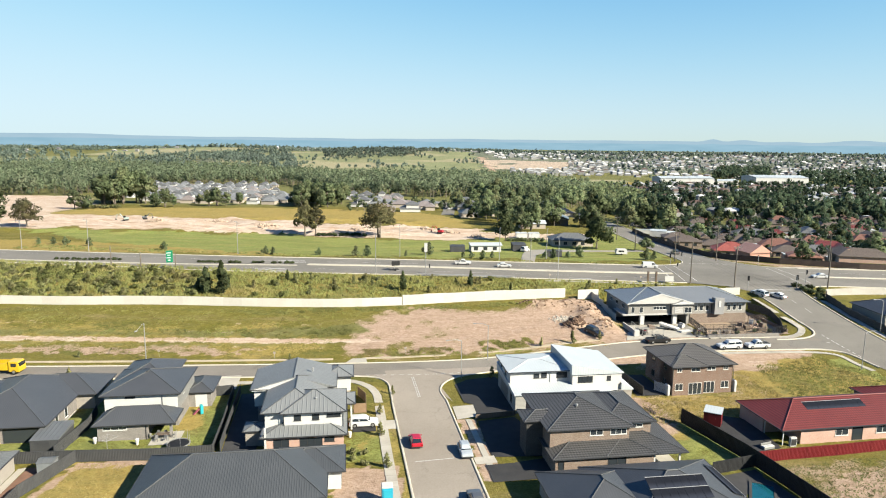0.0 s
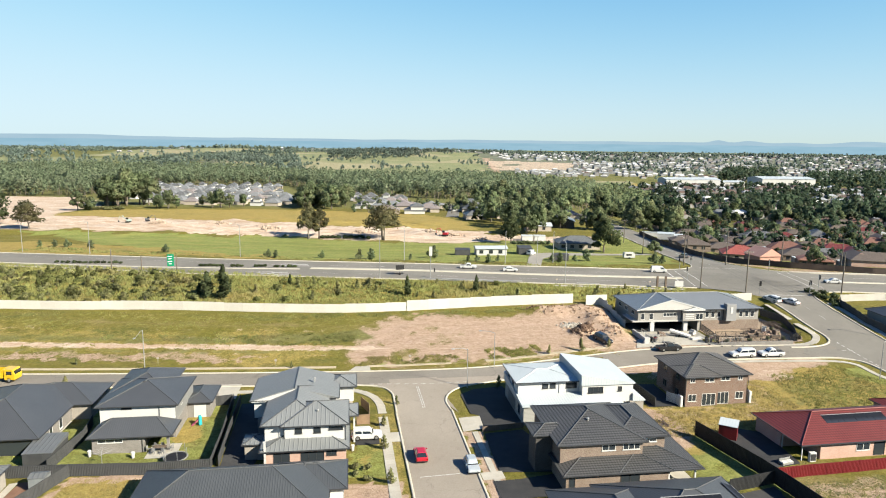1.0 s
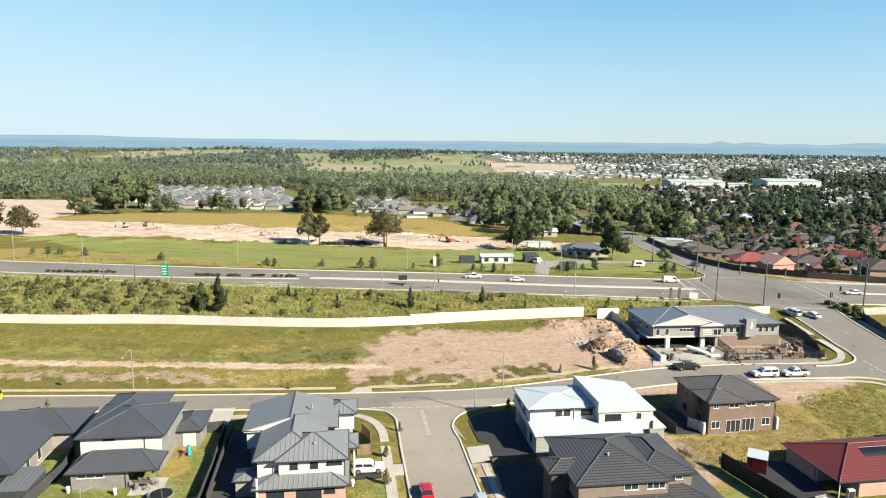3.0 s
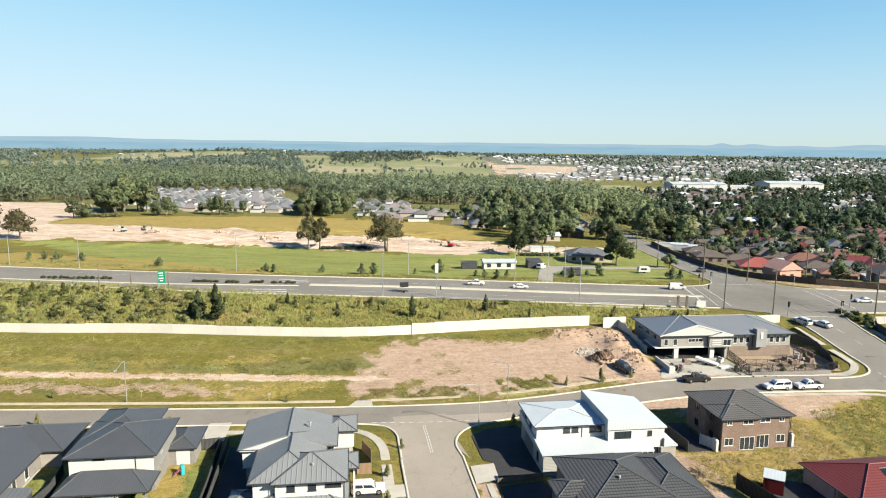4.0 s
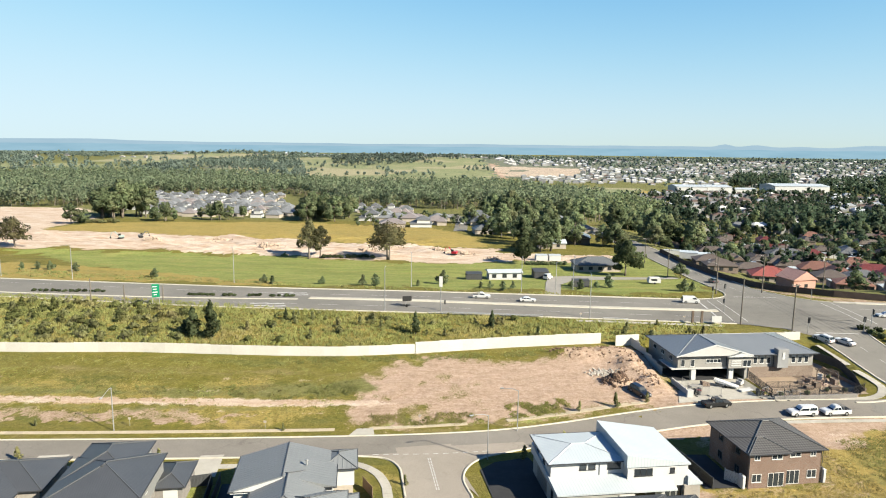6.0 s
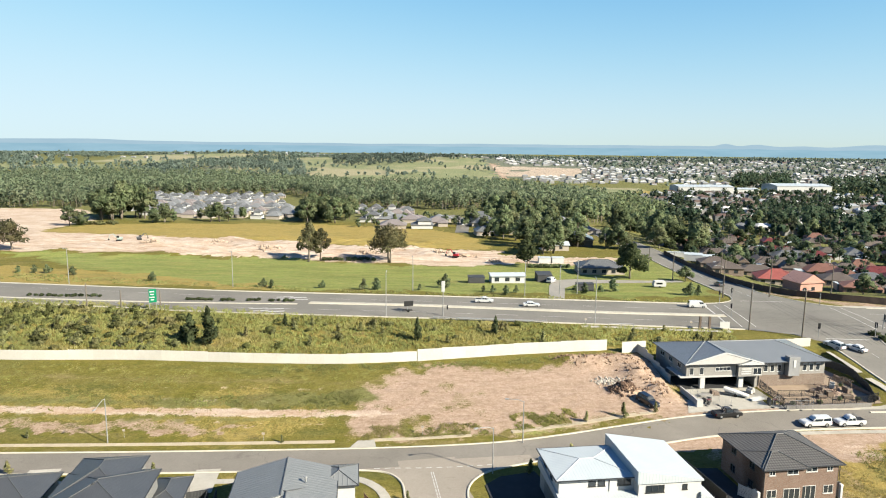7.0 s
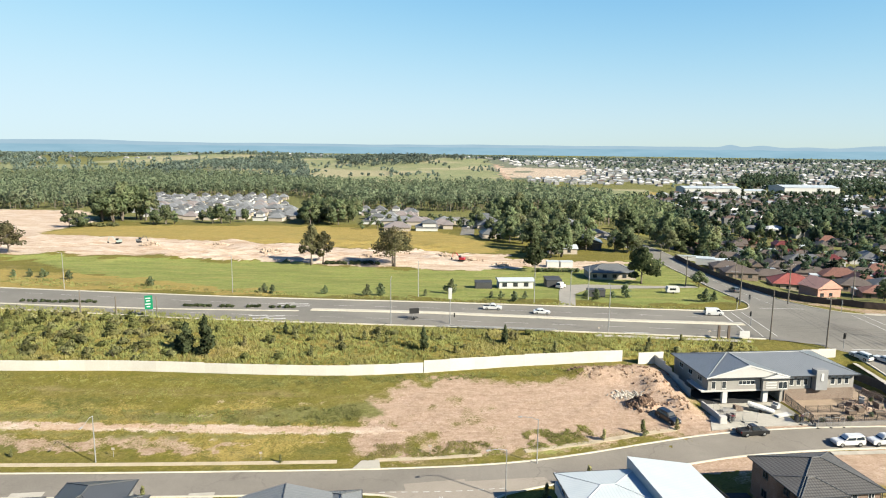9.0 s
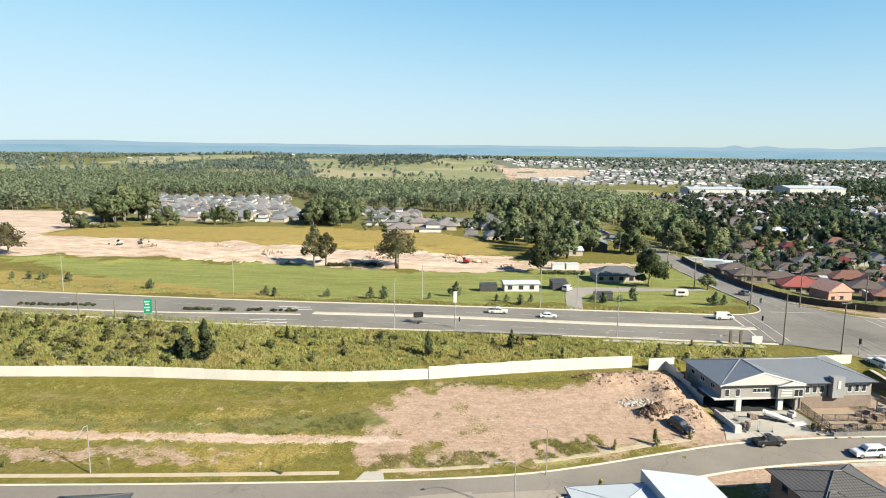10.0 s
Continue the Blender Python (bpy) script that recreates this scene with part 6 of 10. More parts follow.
BELT = [(-1100, 640), (-700, 575), (-420, 560), (-302, 566), (-318, 640), (-345, 752), (-250, 768), (-175, 782), (-105, 640), (-95, 604), (20, 590), (100, 575), (150, 660), (180, 820), (150, 960), (-60, 1030), (-250, 1080), (-420, 1250), (-700, 1230), (-1100, 1120)]
woods("far_woods", "dense belt of olive green eucalypt forest", scatter(5600, BELT), 10, 18, 15, 1.45, M_FOREST)
FRONT = [(-760, 578), (-420, 556), (-300, 562), (-316, 640), (-345, 748), (-178, 776), (-108, 640), (-97, 600), (20, 586), (100, 572), (110, 590), (20, 612), (-80, 628), (-96, 660), (-170, 806), (-360, 776), (-336, 640), (-320, 592), (-760, 606)]
woods("far_woods", "front edge of the eucalypt forest with pale trunks", scatter(600, FRONT), 12, 18, 44, 1.15, M_FOREST)


def patchy(x, y):
    return bumpy(x, y, 0.011, 3) + 0.6 * bumpy(x, y, 0.03, 6)


hill = lambda x, y: (x > -520) & (x < 95) & (y > 1080) & (y < 2080)
west_hill = lambda x, y: (x > -1000) & (x < -540) & (y > 1550) & (y < 2280)
left_far = scatter(1900, [(-1700, 1150), (-440, 1180), (-520, 1600), (-560, 2500), (-2200, 2500)], lambda x, y: (patchy(x, y) > np.where(west_hill(x, y), 0.75, -0.05)))
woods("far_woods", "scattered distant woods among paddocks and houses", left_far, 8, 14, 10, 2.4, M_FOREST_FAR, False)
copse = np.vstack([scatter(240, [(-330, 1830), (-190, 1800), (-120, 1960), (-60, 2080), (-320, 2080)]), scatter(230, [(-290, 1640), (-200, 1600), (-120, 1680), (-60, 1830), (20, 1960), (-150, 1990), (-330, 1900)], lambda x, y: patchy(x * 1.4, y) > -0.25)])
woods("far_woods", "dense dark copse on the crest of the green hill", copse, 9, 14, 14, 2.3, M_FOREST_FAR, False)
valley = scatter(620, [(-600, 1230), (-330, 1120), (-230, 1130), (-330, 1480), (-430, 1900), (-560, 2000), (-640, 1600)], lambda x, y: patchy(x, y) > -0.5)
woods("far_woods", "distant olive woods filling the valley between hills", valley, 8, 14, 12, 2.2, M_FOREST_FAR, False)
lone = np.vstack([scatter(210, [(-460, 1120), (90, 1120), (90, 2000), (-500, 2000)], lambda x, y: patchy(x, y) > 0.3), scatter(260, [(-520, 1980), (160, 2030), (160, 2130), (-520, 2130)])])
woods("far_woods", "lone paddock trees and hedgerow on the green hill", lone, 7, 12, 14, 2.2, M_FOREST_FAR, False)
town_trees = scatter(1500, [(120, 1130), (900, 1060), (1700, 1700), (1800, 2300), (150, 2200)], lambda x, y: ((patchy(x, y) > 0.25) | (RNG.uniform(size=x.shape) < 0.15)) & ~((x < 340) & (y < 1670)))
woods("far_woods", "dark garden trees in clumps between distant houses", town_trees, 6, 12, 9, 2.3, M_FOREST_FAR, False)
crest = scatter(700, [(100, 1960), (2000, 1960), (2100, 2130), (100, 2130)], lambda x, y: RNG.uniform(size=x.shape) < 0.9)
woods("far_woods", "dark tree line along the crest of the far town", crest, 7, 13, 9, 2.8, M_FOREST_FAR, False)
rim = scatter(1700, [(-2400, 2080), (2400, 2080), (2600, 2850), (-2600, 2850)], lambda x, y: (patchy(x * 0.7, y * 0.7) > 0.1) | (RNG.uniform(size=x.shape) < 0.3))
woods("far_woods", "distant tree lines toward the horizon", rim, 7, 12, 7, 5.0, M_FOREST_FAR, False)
right = scatter(800, [(180, 590), (165, 900), (330, 985), (700, 1000), (900, 760), (620, 560)], lambda x, y: ((y < 900) | (x > 560)) & (bumpy(x, y, 0.02, 5) > 0.15) | (RNG.uniform(size=x.shape) < 0.15))
woods("far_woods", "dark suburban trees between rows of roofs", right, 6, 11, 20, 1.5, M_LEAF_SUBURB)
belt = scatter(330, [(122, 478), (150, 452), (330, 420), (520, 430), (620, 590), (400, 600), (185, 600)], lambda x, y: bumpy(x, y, 0.03, 2) > -0.7)
woods("far_woods", "dense dark belt of trees behind the suburb", belt, 8, 15, 36, 1.5, M_LEAF_SUBURB)
gap_trees = scatter(230, [(72, 478), (128, 480), (185, 600), (205, 800), (160, 830), (105, 585)])
woods("far_woods", "green gum trees beside the long street", gap_trees, 9, 15, 26, 1.4, M_LEAF)
slope_trees = np.vstack([scatter(260, [(440, 1115), (545, 1124), (650, 1345), (545, 1330)]), scatter(420, [(560, 1010), (700, 1010), (980, 1100), (900, 1300), (690, 1290), (600, 1150)])])
woods("far_woods", "dark woods on the slope behind the factory sheds", slope_trees, 9, 15, 12, 2.2, M_LEAF_SUBURB, False)
factory_trees = scatter(90, [(395, 935), (640, 950), (700, 1010), (560, 1010), (390, 985)])
woods("far_woods", "dark trees in front of the factory sheds", factory_trees, 5, 9, 16, 1.8, M_LEAF_SUBURB)
verge = scatter(150, [(150, 230), (240, 262), (300, 330), (400, 420), (520, 400), (300, 215)])
woods("suburban_trees", "dark garden trees between suburban houses", verge, 6, 12, 50, 1.1, M_LEAF_SUBURB)
estate_gardens = scatter(46, [(-62, 440), (4, 434), (14, 500), (-40, 500), (-76, 575)])
woods("estate_trees", "young garden trees between the estate houses", estate_gardens, 3, 6.5, 30, 0.8, M_LEAF)
near_gardens = scatter(290, [(101, 300), (104, 345), (125, 440), (330, 430), (260, 262), (170, 226), (150, 232), (148, 308), (112, 312)])
woods("suburban_trees", "small dark garden trees and shrubs among suburban roofs", near_gardens, 3.5, 7.5, 40, 0.8, M_LEAF_SUBURB)


# ---- verge scrub and grass ----
def tufts(name, label, spots, h_lo, h_hi, blades, material, w=0.12, splay=0.35):
    """Upright grass: thin tapering blades fanned from each spot."""
    P = np.repeat(np.array(spots), blades, 0)
    n = len(P)
    P = P + RNG.normal(size=(n, 2)) * 0.22
    Z = gz(P[:, 0], P[:, 1])
    h = RNG.uniform(h_lo, h_hi, n)
    a = RNG.uniform(0, math.tau, n)
    s = np.stack([np.cos(a), np.sin(a), 0 * a], 1) * w * RNG.uniform(0.6, 1.5, (n, 1))
    lean = np.stack([RNG.normal(size=n) * splay * h, RNG.normal(size=n) * splay * h, h], 1)
    B = np.stack([P[:, 0], P[:, 1], Z - 0.05], 1)
    V = np.stack([B - s, B + s, B + lean + s * 0.25, B + lean - s * 0.25], 1).reshape(-1, 3)
    D = np.stack([RNG.normal(size=n) * 0.3 + 0.5, RNG.normal(size=n) * 0.3 - 0.5, 0 * a + 0.7], 1)
    return tagged(new(name, cards_mesh(name, V, material, D)), label, "grass", kind="stuff")


strip = [(-160, 167), (-120, 165.5), (-72, 166), (-28, 165.5), (-10, 167.5), (18, 172.8), (33, 175), (64, 176), (66, 186), (30, 189.5), (0, 192), (-35, 195), (-90, 205), (-160, 213)]
tufts("tall_grass", "tall olive and straw grass on the highway verge", scatter(7500, strip), 0.3, 0.9, 8, M_GRASS, 0.085)
tufts("tall_grass", "rough tussocks in the vacant field", scatter(2600, [(-130, 134), (-22, 134), (-20, 158), (-10, 163.5), (14, 164), (28, 169), (-10, 163), (-50, 161.5), (-130, 162)], lambda x, y: (bumpy(x, y, 0.25, 2) + 0.5 * bumpy(x, y, 0.9, 4) > 0.1) & ((y > 144) | (RNG.uniform(size=x.shape) < 0.5))), 0.08, 0.24, 5, M_GRASS_LOW, 0.12, 0.8)
tufts("tall_grass", "dark green weed bands across the vacant field", scatter(1500, [(-76, 144), (-30, 142.6), (-16, 146.5), (-22, 151), (-44, 148), (-76, 147)], lambda x, y: bumpy(x, y, 0.35, 4) + 0.8 * bumpy(x, y, 1.1, 2) > 0.2), 0.1, 0.3, 5, M_GRASS, 0.1, 0.8)
tufts("tall_grass", "green weeds along the foot of the noise wall", scatter(1700, [(-40, 158.5), (-8, 161.5), (18, 165.2), (22, 169), (-10, 164), (-40, 162.4)], lambda x, y: bumpy(x, y, 0.5, 4) + 0.7 * bumpy(x, y, 1.5, 4) > -0.1), 0.1, 0.32, 5, M_GRASS, 0.1, 0.8)
tufts("tall_grass", "weeds beside the building site footpath", scatter(900, [(-18, 132.0), (4, 135.2), (3, 139), (-17, 137)], lambda x, y: bumpy(x, y, 0.6, 3) > -0.2), 0.08, 0.26, 6, M_GRASS_LOW, 0.1, 0.9)
tufts("tall_grass", "weeds beside the building site footpath", scatter(900, [(9, 136), (21, 139.5), (19, 145), (8, 142)], lambda x, y: bumpy(x, y, 0.6, 5) > -0.2), 0.08, 0.26, 6, M_GRASS_LOW, 0.1, 0.9)
tufts("tall_grass", "dry grass on the empty corner lot", scatter(3000, [(62, 102), (63, 130), (80, 135.5), (85, 128), (88, 112), (88, 104)]), 0.1, 0.34, 5, M_GRASS_LOW, 0.09, 0.8)
tufts("tall_grass", "dry weeds in the empty lot beyond the red fence", scatter(900, [(47, 74), (47, 87.5), (66, 91.5), (72, 88), (60, 84), (54, 72)]), 0.06, 0.26, 5, M_SHRUB2, 0.08, 0.9)
tufts("tall_grass", "dry golden grass round the brick house", scatter(1500, [(33.5, 101), (35, 112), (41, 112.6), (54, 114.6), (58, 127), (61, 126), (61, 112), (52, 107), (42, 103.4)]), 0.1, 0.3, 5, M_GRASS_DRY, 0.09, 0.9)
tufts("tall_grass", "dry weeds in an empty back yard", scatter(420, [(-50, 74), (-49.8, 86), (-41, 86.4), (-38.5, 74)]), 0.06, 0.22, 5, M_GRASS_DRY, 0.08, 0.9)
tufts("tall_grass", "long grass along the highway shoulder", scatter(2600, [(-160, 244), (-92, 235.5), (-33, 224.8), (20, 219), (68, 215.6), (68, 219), (20, 223), (-40, 231), (-100, 246), (-160, 262)], lambda x, y: bumpy(x, y, 0.2, 3) > -0.3), 0.2, 0.6, 4, M_GRASS, 0.2, 0.6)


def bush(label, r, h, material, m, leaves=420, size=0.3):
    root = thing("shrub", label, "shrub", m)
    bm = bmesh.new()
    for k in range(6):
        a = k * 1.05
        tube(bm, [(0, 0, -0.1), (math.cos(a) * r * 0.4, math.sin(a) * r * 0.4, h * 0.6)], [0.05, 0.02], 4)
    part("stem", bm, M_BARK, root)
    C = np.vstack([clump((RNG.uniform(-0.5, 0.5) * r, RNG.uniform(-0.5, 0.5) * r, h * RNG.uniform(0.35, 0.65)), (r * 0.55, r * 0.55, h * 0.38), leaves // 5) for _ in range(5)])
    C, D = C[:, :3], C[:, 3:]
    C[:, 2] = np.maximum(C[:, 2], 0.05)
    ob = new("foliage", cards_mesh("foliage", leaf_cards(C, RNG.uniform(size * 0.6, size * 1.3, len(C))), material, D))
    ob.parent = root
    return root


B1 = bush("olive green wild shrub on the highway verge", 1.3, 1.5, M_SHRUB, put(-118, 178), 420, 0.34)
B2 = bush("dark green wild shrub on the highway verge", 1.3, 1.7, M_SHRUB2, put(-112, 172), 480, 0.36)
B3 = cone_tree("young upright wattle on the highway verge", 2.6, 0.9, M_SHRUB, put(-30, 181), 300, 0.34)
spots = scatter(250, [(-160, 170), (-96, 168), (-60, 169), (-70, 190), (-84, 198), (-160, 206)])
for i, (x, y) in enumerate(spots):
    sc = RNG.uniform(0.5, 1.2)
    copy_thing((B1, B2, B1)[i % 3], put(x, y, sc, None, sc * RNG.uniform(0.6, 1.2)))
spots = scatter(52, [(-74, 168), (-28, 168), (18, 175), (60, 178), (60, 185), (-30, 192), (-74, 196)])
for i, (x, y) in enumerate(spots):
    copy_thing((B1, B3, B3, B2)[i % 4], put(x, y, RNG.uniform(0.4, 1.0)))
c1 = cone_tree("olive green bushy young tree on the verge", 8.2, 3.0, M_SHRUB2, put(-134, 178, 0.6), 1700, 0.5)
c0 = cone_tree("dark green dense young tree on the verge", 8.6, 2.2, M_LEAF_DARK, put(-58.0, 172.6), 1900, 0.42)
copy_thing(c0, put(-62.8, 173.6, 0.95, None, 0.8))
copy_thing(c0, put(-65.4, 175.0, 0.5, None, 0.4))
for x, y, s in ((-10.7, 177.0, 0.62), (7.7, 182.0, 0.5), (-105.9, 191.3, 0.72), (-117, 195, 0.55), (-44, 186, 0.35), (-128, 184, 0.7), (-98, 181, 0.5), (-111, 184, 0.6), (-92, 176, 0.42), (-121, 176, 0.6)):
    copy_thing(c1 if x < -90 else c0, put(x, y, s))
s0 = cone_tree("small planted sapling on the grass beyond the highway", 3.3, 1.45, M_LEAF, put(-103.2, 244.2), 460, 0.36)
for x, y, s in ((-149.3, 262, 1.0), (-154.1, 262, 0.9), (-160, 262, 0.8), (-138, 258, 1.0), (-44.0, 233.5, 0.8), (-30.7, 231.5, 1.05), (-26.4, 231.5, 1.15), (-5.3, 237.0, 1.4), (-13, 232, 0.6), (-60, 233, 0.8), (-63, 234, 0.9), (7, 230, 0.6), (10, 229.6, 0.7), (13.6, 224.5, 0.9), (17, 229, 0.7), (38.4, 229.2, 1.0), (48.2, 234.5, 1.3), (44, 233, 0.7), (36, 233, 0.7), (70, 228, 1.2), (73, 229, 0.9)):
    copy_thing(s0, put(x, y, s))
st0 = cone_tree("thin young street tree on the verge", 2.4, 0.6, M_SHRUB, put(-69, 118.6), 200, 0.26)
for x, y, s in ((-55.5, 119.0, 1.0), (-47.3, 119.2, 0.9), (-31, 131, 0.6), (-10.0, 104.0, 0.9), (-9.2, 96, 1.0), (-8.7, 113, 0.7), (9.5, 121.8, 1.0), (16.5, 126.8, 1.1), (28.5, 141.6, 1.2), (21.5, 139.6, 0.9), (35, 144, 0.9), (-7.4, 86, 1.0), (-93, 118, 1.0), (-74, 131.2, 0.6)):
    copy_thing(st0, put(x, y, s))
for k in range(7):
    bush("rank green shrub at the edge of the earthworks", 2.6, 2.6, M_SHRUB, put(-236 + k * 3.4, 441 + RNG.uniform(-5, 4)), 300, 0.7)
for k in range(9):
    bush("low dark shrub at the foot of the earth bank", 1.6, 1.5, M_LEAF_DARK, put(-57 + k * 2.6, 303.5 + RNG.uniform(-0.6, 0.6)), 300, 0.4)
for k in range(9):
    bush("clipped green hedge shrub beside the paddock", 1.3, 1.7, M_LEAF, put(28.8 + k * 1.8, 290.2 + RNG.uniform(-0.3, 0.3)), 260, 0.4)
for x, y in ((99.6, 181), (100.6, 178.4), (101.4, 176.2), (99.2, 184), (102.2, 182.5), (103.6, 180), (100.2, 173.2)):
    bush("dense green shrub on the street corner", 1.3, 1.3, M_LEAF_DARK, put(x, y), 260, 0.34)
m0 = bush("dark low shrub in the highway median", 0.9, 0.8, M_LEAF_DARK, put(-78.4, 211.9), 260, 0.26)
for k in range(34):
    x = -77 + k * 1.3 * RNG.uniform(0.95, 1.05) if k < 22 else -126 + (k - 22) * 1.9
    if k in (5, 6, 10, 11, 16):
        continue
    copy_thing(m0, put(x, (211.6 if k < 22 else 214.5) + RNG.uniform(-0.4, 0.4), RNG.uniform(0.8, 1.25)))


# ---- fences and sheds ----
def fence(label, pts, h=1.8, material=None, width=2.4, name="fence", raise_z=0.0):
    """Steel sheet fence: a trough-shaped panel, two rails and a post for each bay."""
    material = material or M_FENCE
    root = thing(name, label, "fence")
    bm = bmesh.new()
    n = 12
    prev = None
    for k in range(n * 2 + 1):
        x = -0.5 + k / (n * 2)
        yy = 0.018 if k % 2 else -0.018
        a = [bm.verts.new((x, yy + o, z)) for o, z in ((-0.01, 0.05), (-0.01, 0.97), (0.01, 0.97), (0.01, 0.05))]
        if prev:
            for i in range(4):
                bm.faces.new((prev[i], prev[(i + 1) % 4], a[(i + 1) % 4], a[i]))
        prev = a
    bmesh.ops.recalc_face_normals(bm, faces=bm.faces[:])
    pn = part("panel", bm, material, root)
    rl = part("rail", boxes((-0.5, -0.03, 0.96, 0.5, 0.03, 1.0)), material, root)
    rb = part("rail", boxes((-0.5, -0.03, 0.03, 0.5, 0.03, 0.07)), material, root)
    ps = part("post", boxes((-0.035, -0.04, -0.1, 0.035, 0.04, 1.02)), material, root)
    first = True
    for (x0, y0), (x1, y1) in zip(pts, pts[1:]):
        L = math.hypot(x1 - x0, y1 - y0)
        n = max(1, round(L / width))
        ang = math.atan2(y1 - y0, x1 - x0)
        for i in range(n):
            ax, ay, bx, by = (x0 + (x1 - x0) * i / n, y0 + (y1 - y0) * i / n, x0 + (x1 - x0) * (i + 1) / n, y0 + (y1 - y0) * (i + 1) / n)
            z = min(zat(ax, ay), zat(bx, by)) + raise_z
            m = Matrix.Translation(((ax + bx) / 2, (ay + by) / 2, z)) @ Matrix.Rotation(ang, 4, "Z") @ Matrix.Diagonal((L / n, 1, h, 1))
            mp = Matrix.Translation((ax, ay, z)) @ Matrix.Rotation(ang, 4, "Z") @ Matrix.Diagonal((1, 1, h, 1))
            if first:
                pn.matrix_basis, rl.matrix_basis, rb.matrix_basis, ps.matrix_basis, first = m, m, m, mp, False
            else:
                again(pn, m), again(rl, m), again(rb, m), again(ps, mp)
    return root


DF = "dark grey corrugated steel boundary fence"
fence(DF + " behind the back lawns", [(-75, 84.0), (-58.3, 86.1), (-50.6, 86.9), (-40.5, 87.6), (-32.4, 89.0)])
fence(DF + " between back yards", [(-52.6, 77.2), (-50.6, 86.8)])
fence(DF + " between back yards", [(-51.5, 66), (-52.6, 77.2)])
fence(DF + " beside the driveway lawn", [(-54.2, 88.0), (-54.4, 97.5), (-55.8, 103.0)])
fence(DF + " beside the white house", [(-32.4, 89.0), (-34.0, 99), (-36.6, 112.5)])
fence(DF + " across the side passage", [(-41.0, 110.8), (-36.7, 112.3)])
fence(DF + " along the narrow side yard", [(-31.6, 90.0), (-33.2, 99), (-35.5, 112.8)], 1.75)
fence("low timber-brown steel fence around the corner yard", [(-14.4, 104.6), (-12.4, 105.0), (-13.0, 109.4), (-14.8, 112.5)], 1.7, plain("tan_steel_fence", (0.30, 0.20, 0.12), (0.36, 0.25, 0.16), 0.8, 0.7))
# Both pool-yard fences have shade in their colour; the first is raised for shadow.
fence("steel fence beside the pool yard with shade in its black colour", [(38.7, 102.3), (43.3, 90.0), (46.2, 79.4), (49, 68)], 2.5, M_FENCE_SHADE)
fence("dark grey steel fence behind the pool yard", [(37.0, 85.2), (44.2, 87.7)], 1.9, M_FENCE_SHADE)
fence("bright red steel fence along the front of the lot", [(44.2, 88.6), (50, 89.9), (57.5, 91.3), (66, 93.2), (76, 95.2)], 1.75, M_FENCE_RED, 2.9)
fence("dark steel fence beside the brick house", [(35.9, 113.5), (33.5, 124)], 1.8)
fence("dark steel fence beside the driveway", [(5.6, 102.6), (9, 103.6), (12.2, 104.5)], 0.9, M_TIMBER)
fence("dark brown steel fence along the street behind houses", [(93.9, 330), (94.0, 300), (94.6, 277), (95.6, 255), (97.6, 239), (103, 228.5), (113, 221.5), (134, 212), (170, 203), (230, 193)], 2.0, plain("brown_fence", (0.085, 0.06, 0.048), (0.12, 0.085, 0.068), 0.4, 0.7), 3.2)
fence("grey panel fence beside the building site", [(38.6, 173.5), (40.2, 168), (41.4, 163), (42.3, 158.3)], 2.0, M_WALL, 2.6)


def gable_shed(label, x, y, w, d, h, wall, roof, turn=8.3, kind="mono:v1", pitch=0.08, name="shed"):
    root = thing(name, label, "shed", pose(x, y, zat(x, y), 0, 0, turn))
    part("wall", boxes((0, 0, -0.1, w, d, h)), wall, root)
    k, _, hi = kind.partition(":")
    part("roof", roof_mesh(k, -0.08, -0.08, w + 0.08, d + 0.08, h + 0.06, pitch, 0.06, hi or "u0")[0], roof, root)
    part("door", boxes((w * 0.25, -0.03, 0.05, w * 0.7, -0.004, h * 0.9)), wall, root, "sheet steel sliding door")
    return root


gable_shed("grey steel garden shed beside the boundary fence", -58.2, 89.0, 3.8, 5.6, 2.0, M_FENCE, M_ROOF_GREY)
gable_shed("small grey steel garden shed in the back yard", -53.4, 82.6, 2.0, 1.8, 1.9, plain("grey_shed_steel", (0.22, 0.24, 0.25), (0.27, 0.29, 0.30), 0.6, 0.5), M_ROOF_GREY, kind="gable_u", pitch=0.3)
gable_shed("small red steel shed with white roof", 42.0, 101.6, 2.6, 2.6, 2.2, M_FENCE_RED, M_ROOF_WHITE, -28)

# solar panels
# Near-black that puts the fence's shade into the pool surround.
M_POOL_SHADE = plain("pool_fence_shade", (0.05, 0.05, 0.052), (0.075, 0.074, 0.074), 0.6, 0.8)
M_SOLAR = ribbed("solar_cells", (0.012, 0.014, 0.02), (0.02, 0.022, 0.03), 1.0, 0.5, 0.08, tiles=1.65, depth=0.003, line=3.5)


def solar(label, m, nu, nv):
    root = thing("solar_array", label, "solar panels", m)
    first = None
    for i in range(nu):
        for j in range(nv):
            mm = Matrix.Translation((i * 1.03, j * 1.7, 0))
            if first is None:
                first = part("solar_panel", boxes((0, 0, 0.05, 1.0, 1.66, 0.09), bevel=0.006), M_SOLAR, root)
                first.matrix_basis = mm
            else:
                again(first, mm)
    part("rail", boxes((0, 0.4, 0, nu * 1.03, 0.46, 0.05), (0, nv * 1.7 - 0.5, 0, nu * 1.03, nv * 1.7 - 0.44, 0.05)), M_STEEL, root)
    for j in range(nv):
        part("frame_edge", boxes((-0.02, j * 1.7 + 1.6, 0.05, nu * 1.03, j * 1.7 + 1.69, 0.11)), M_STEEL, root)
    return root


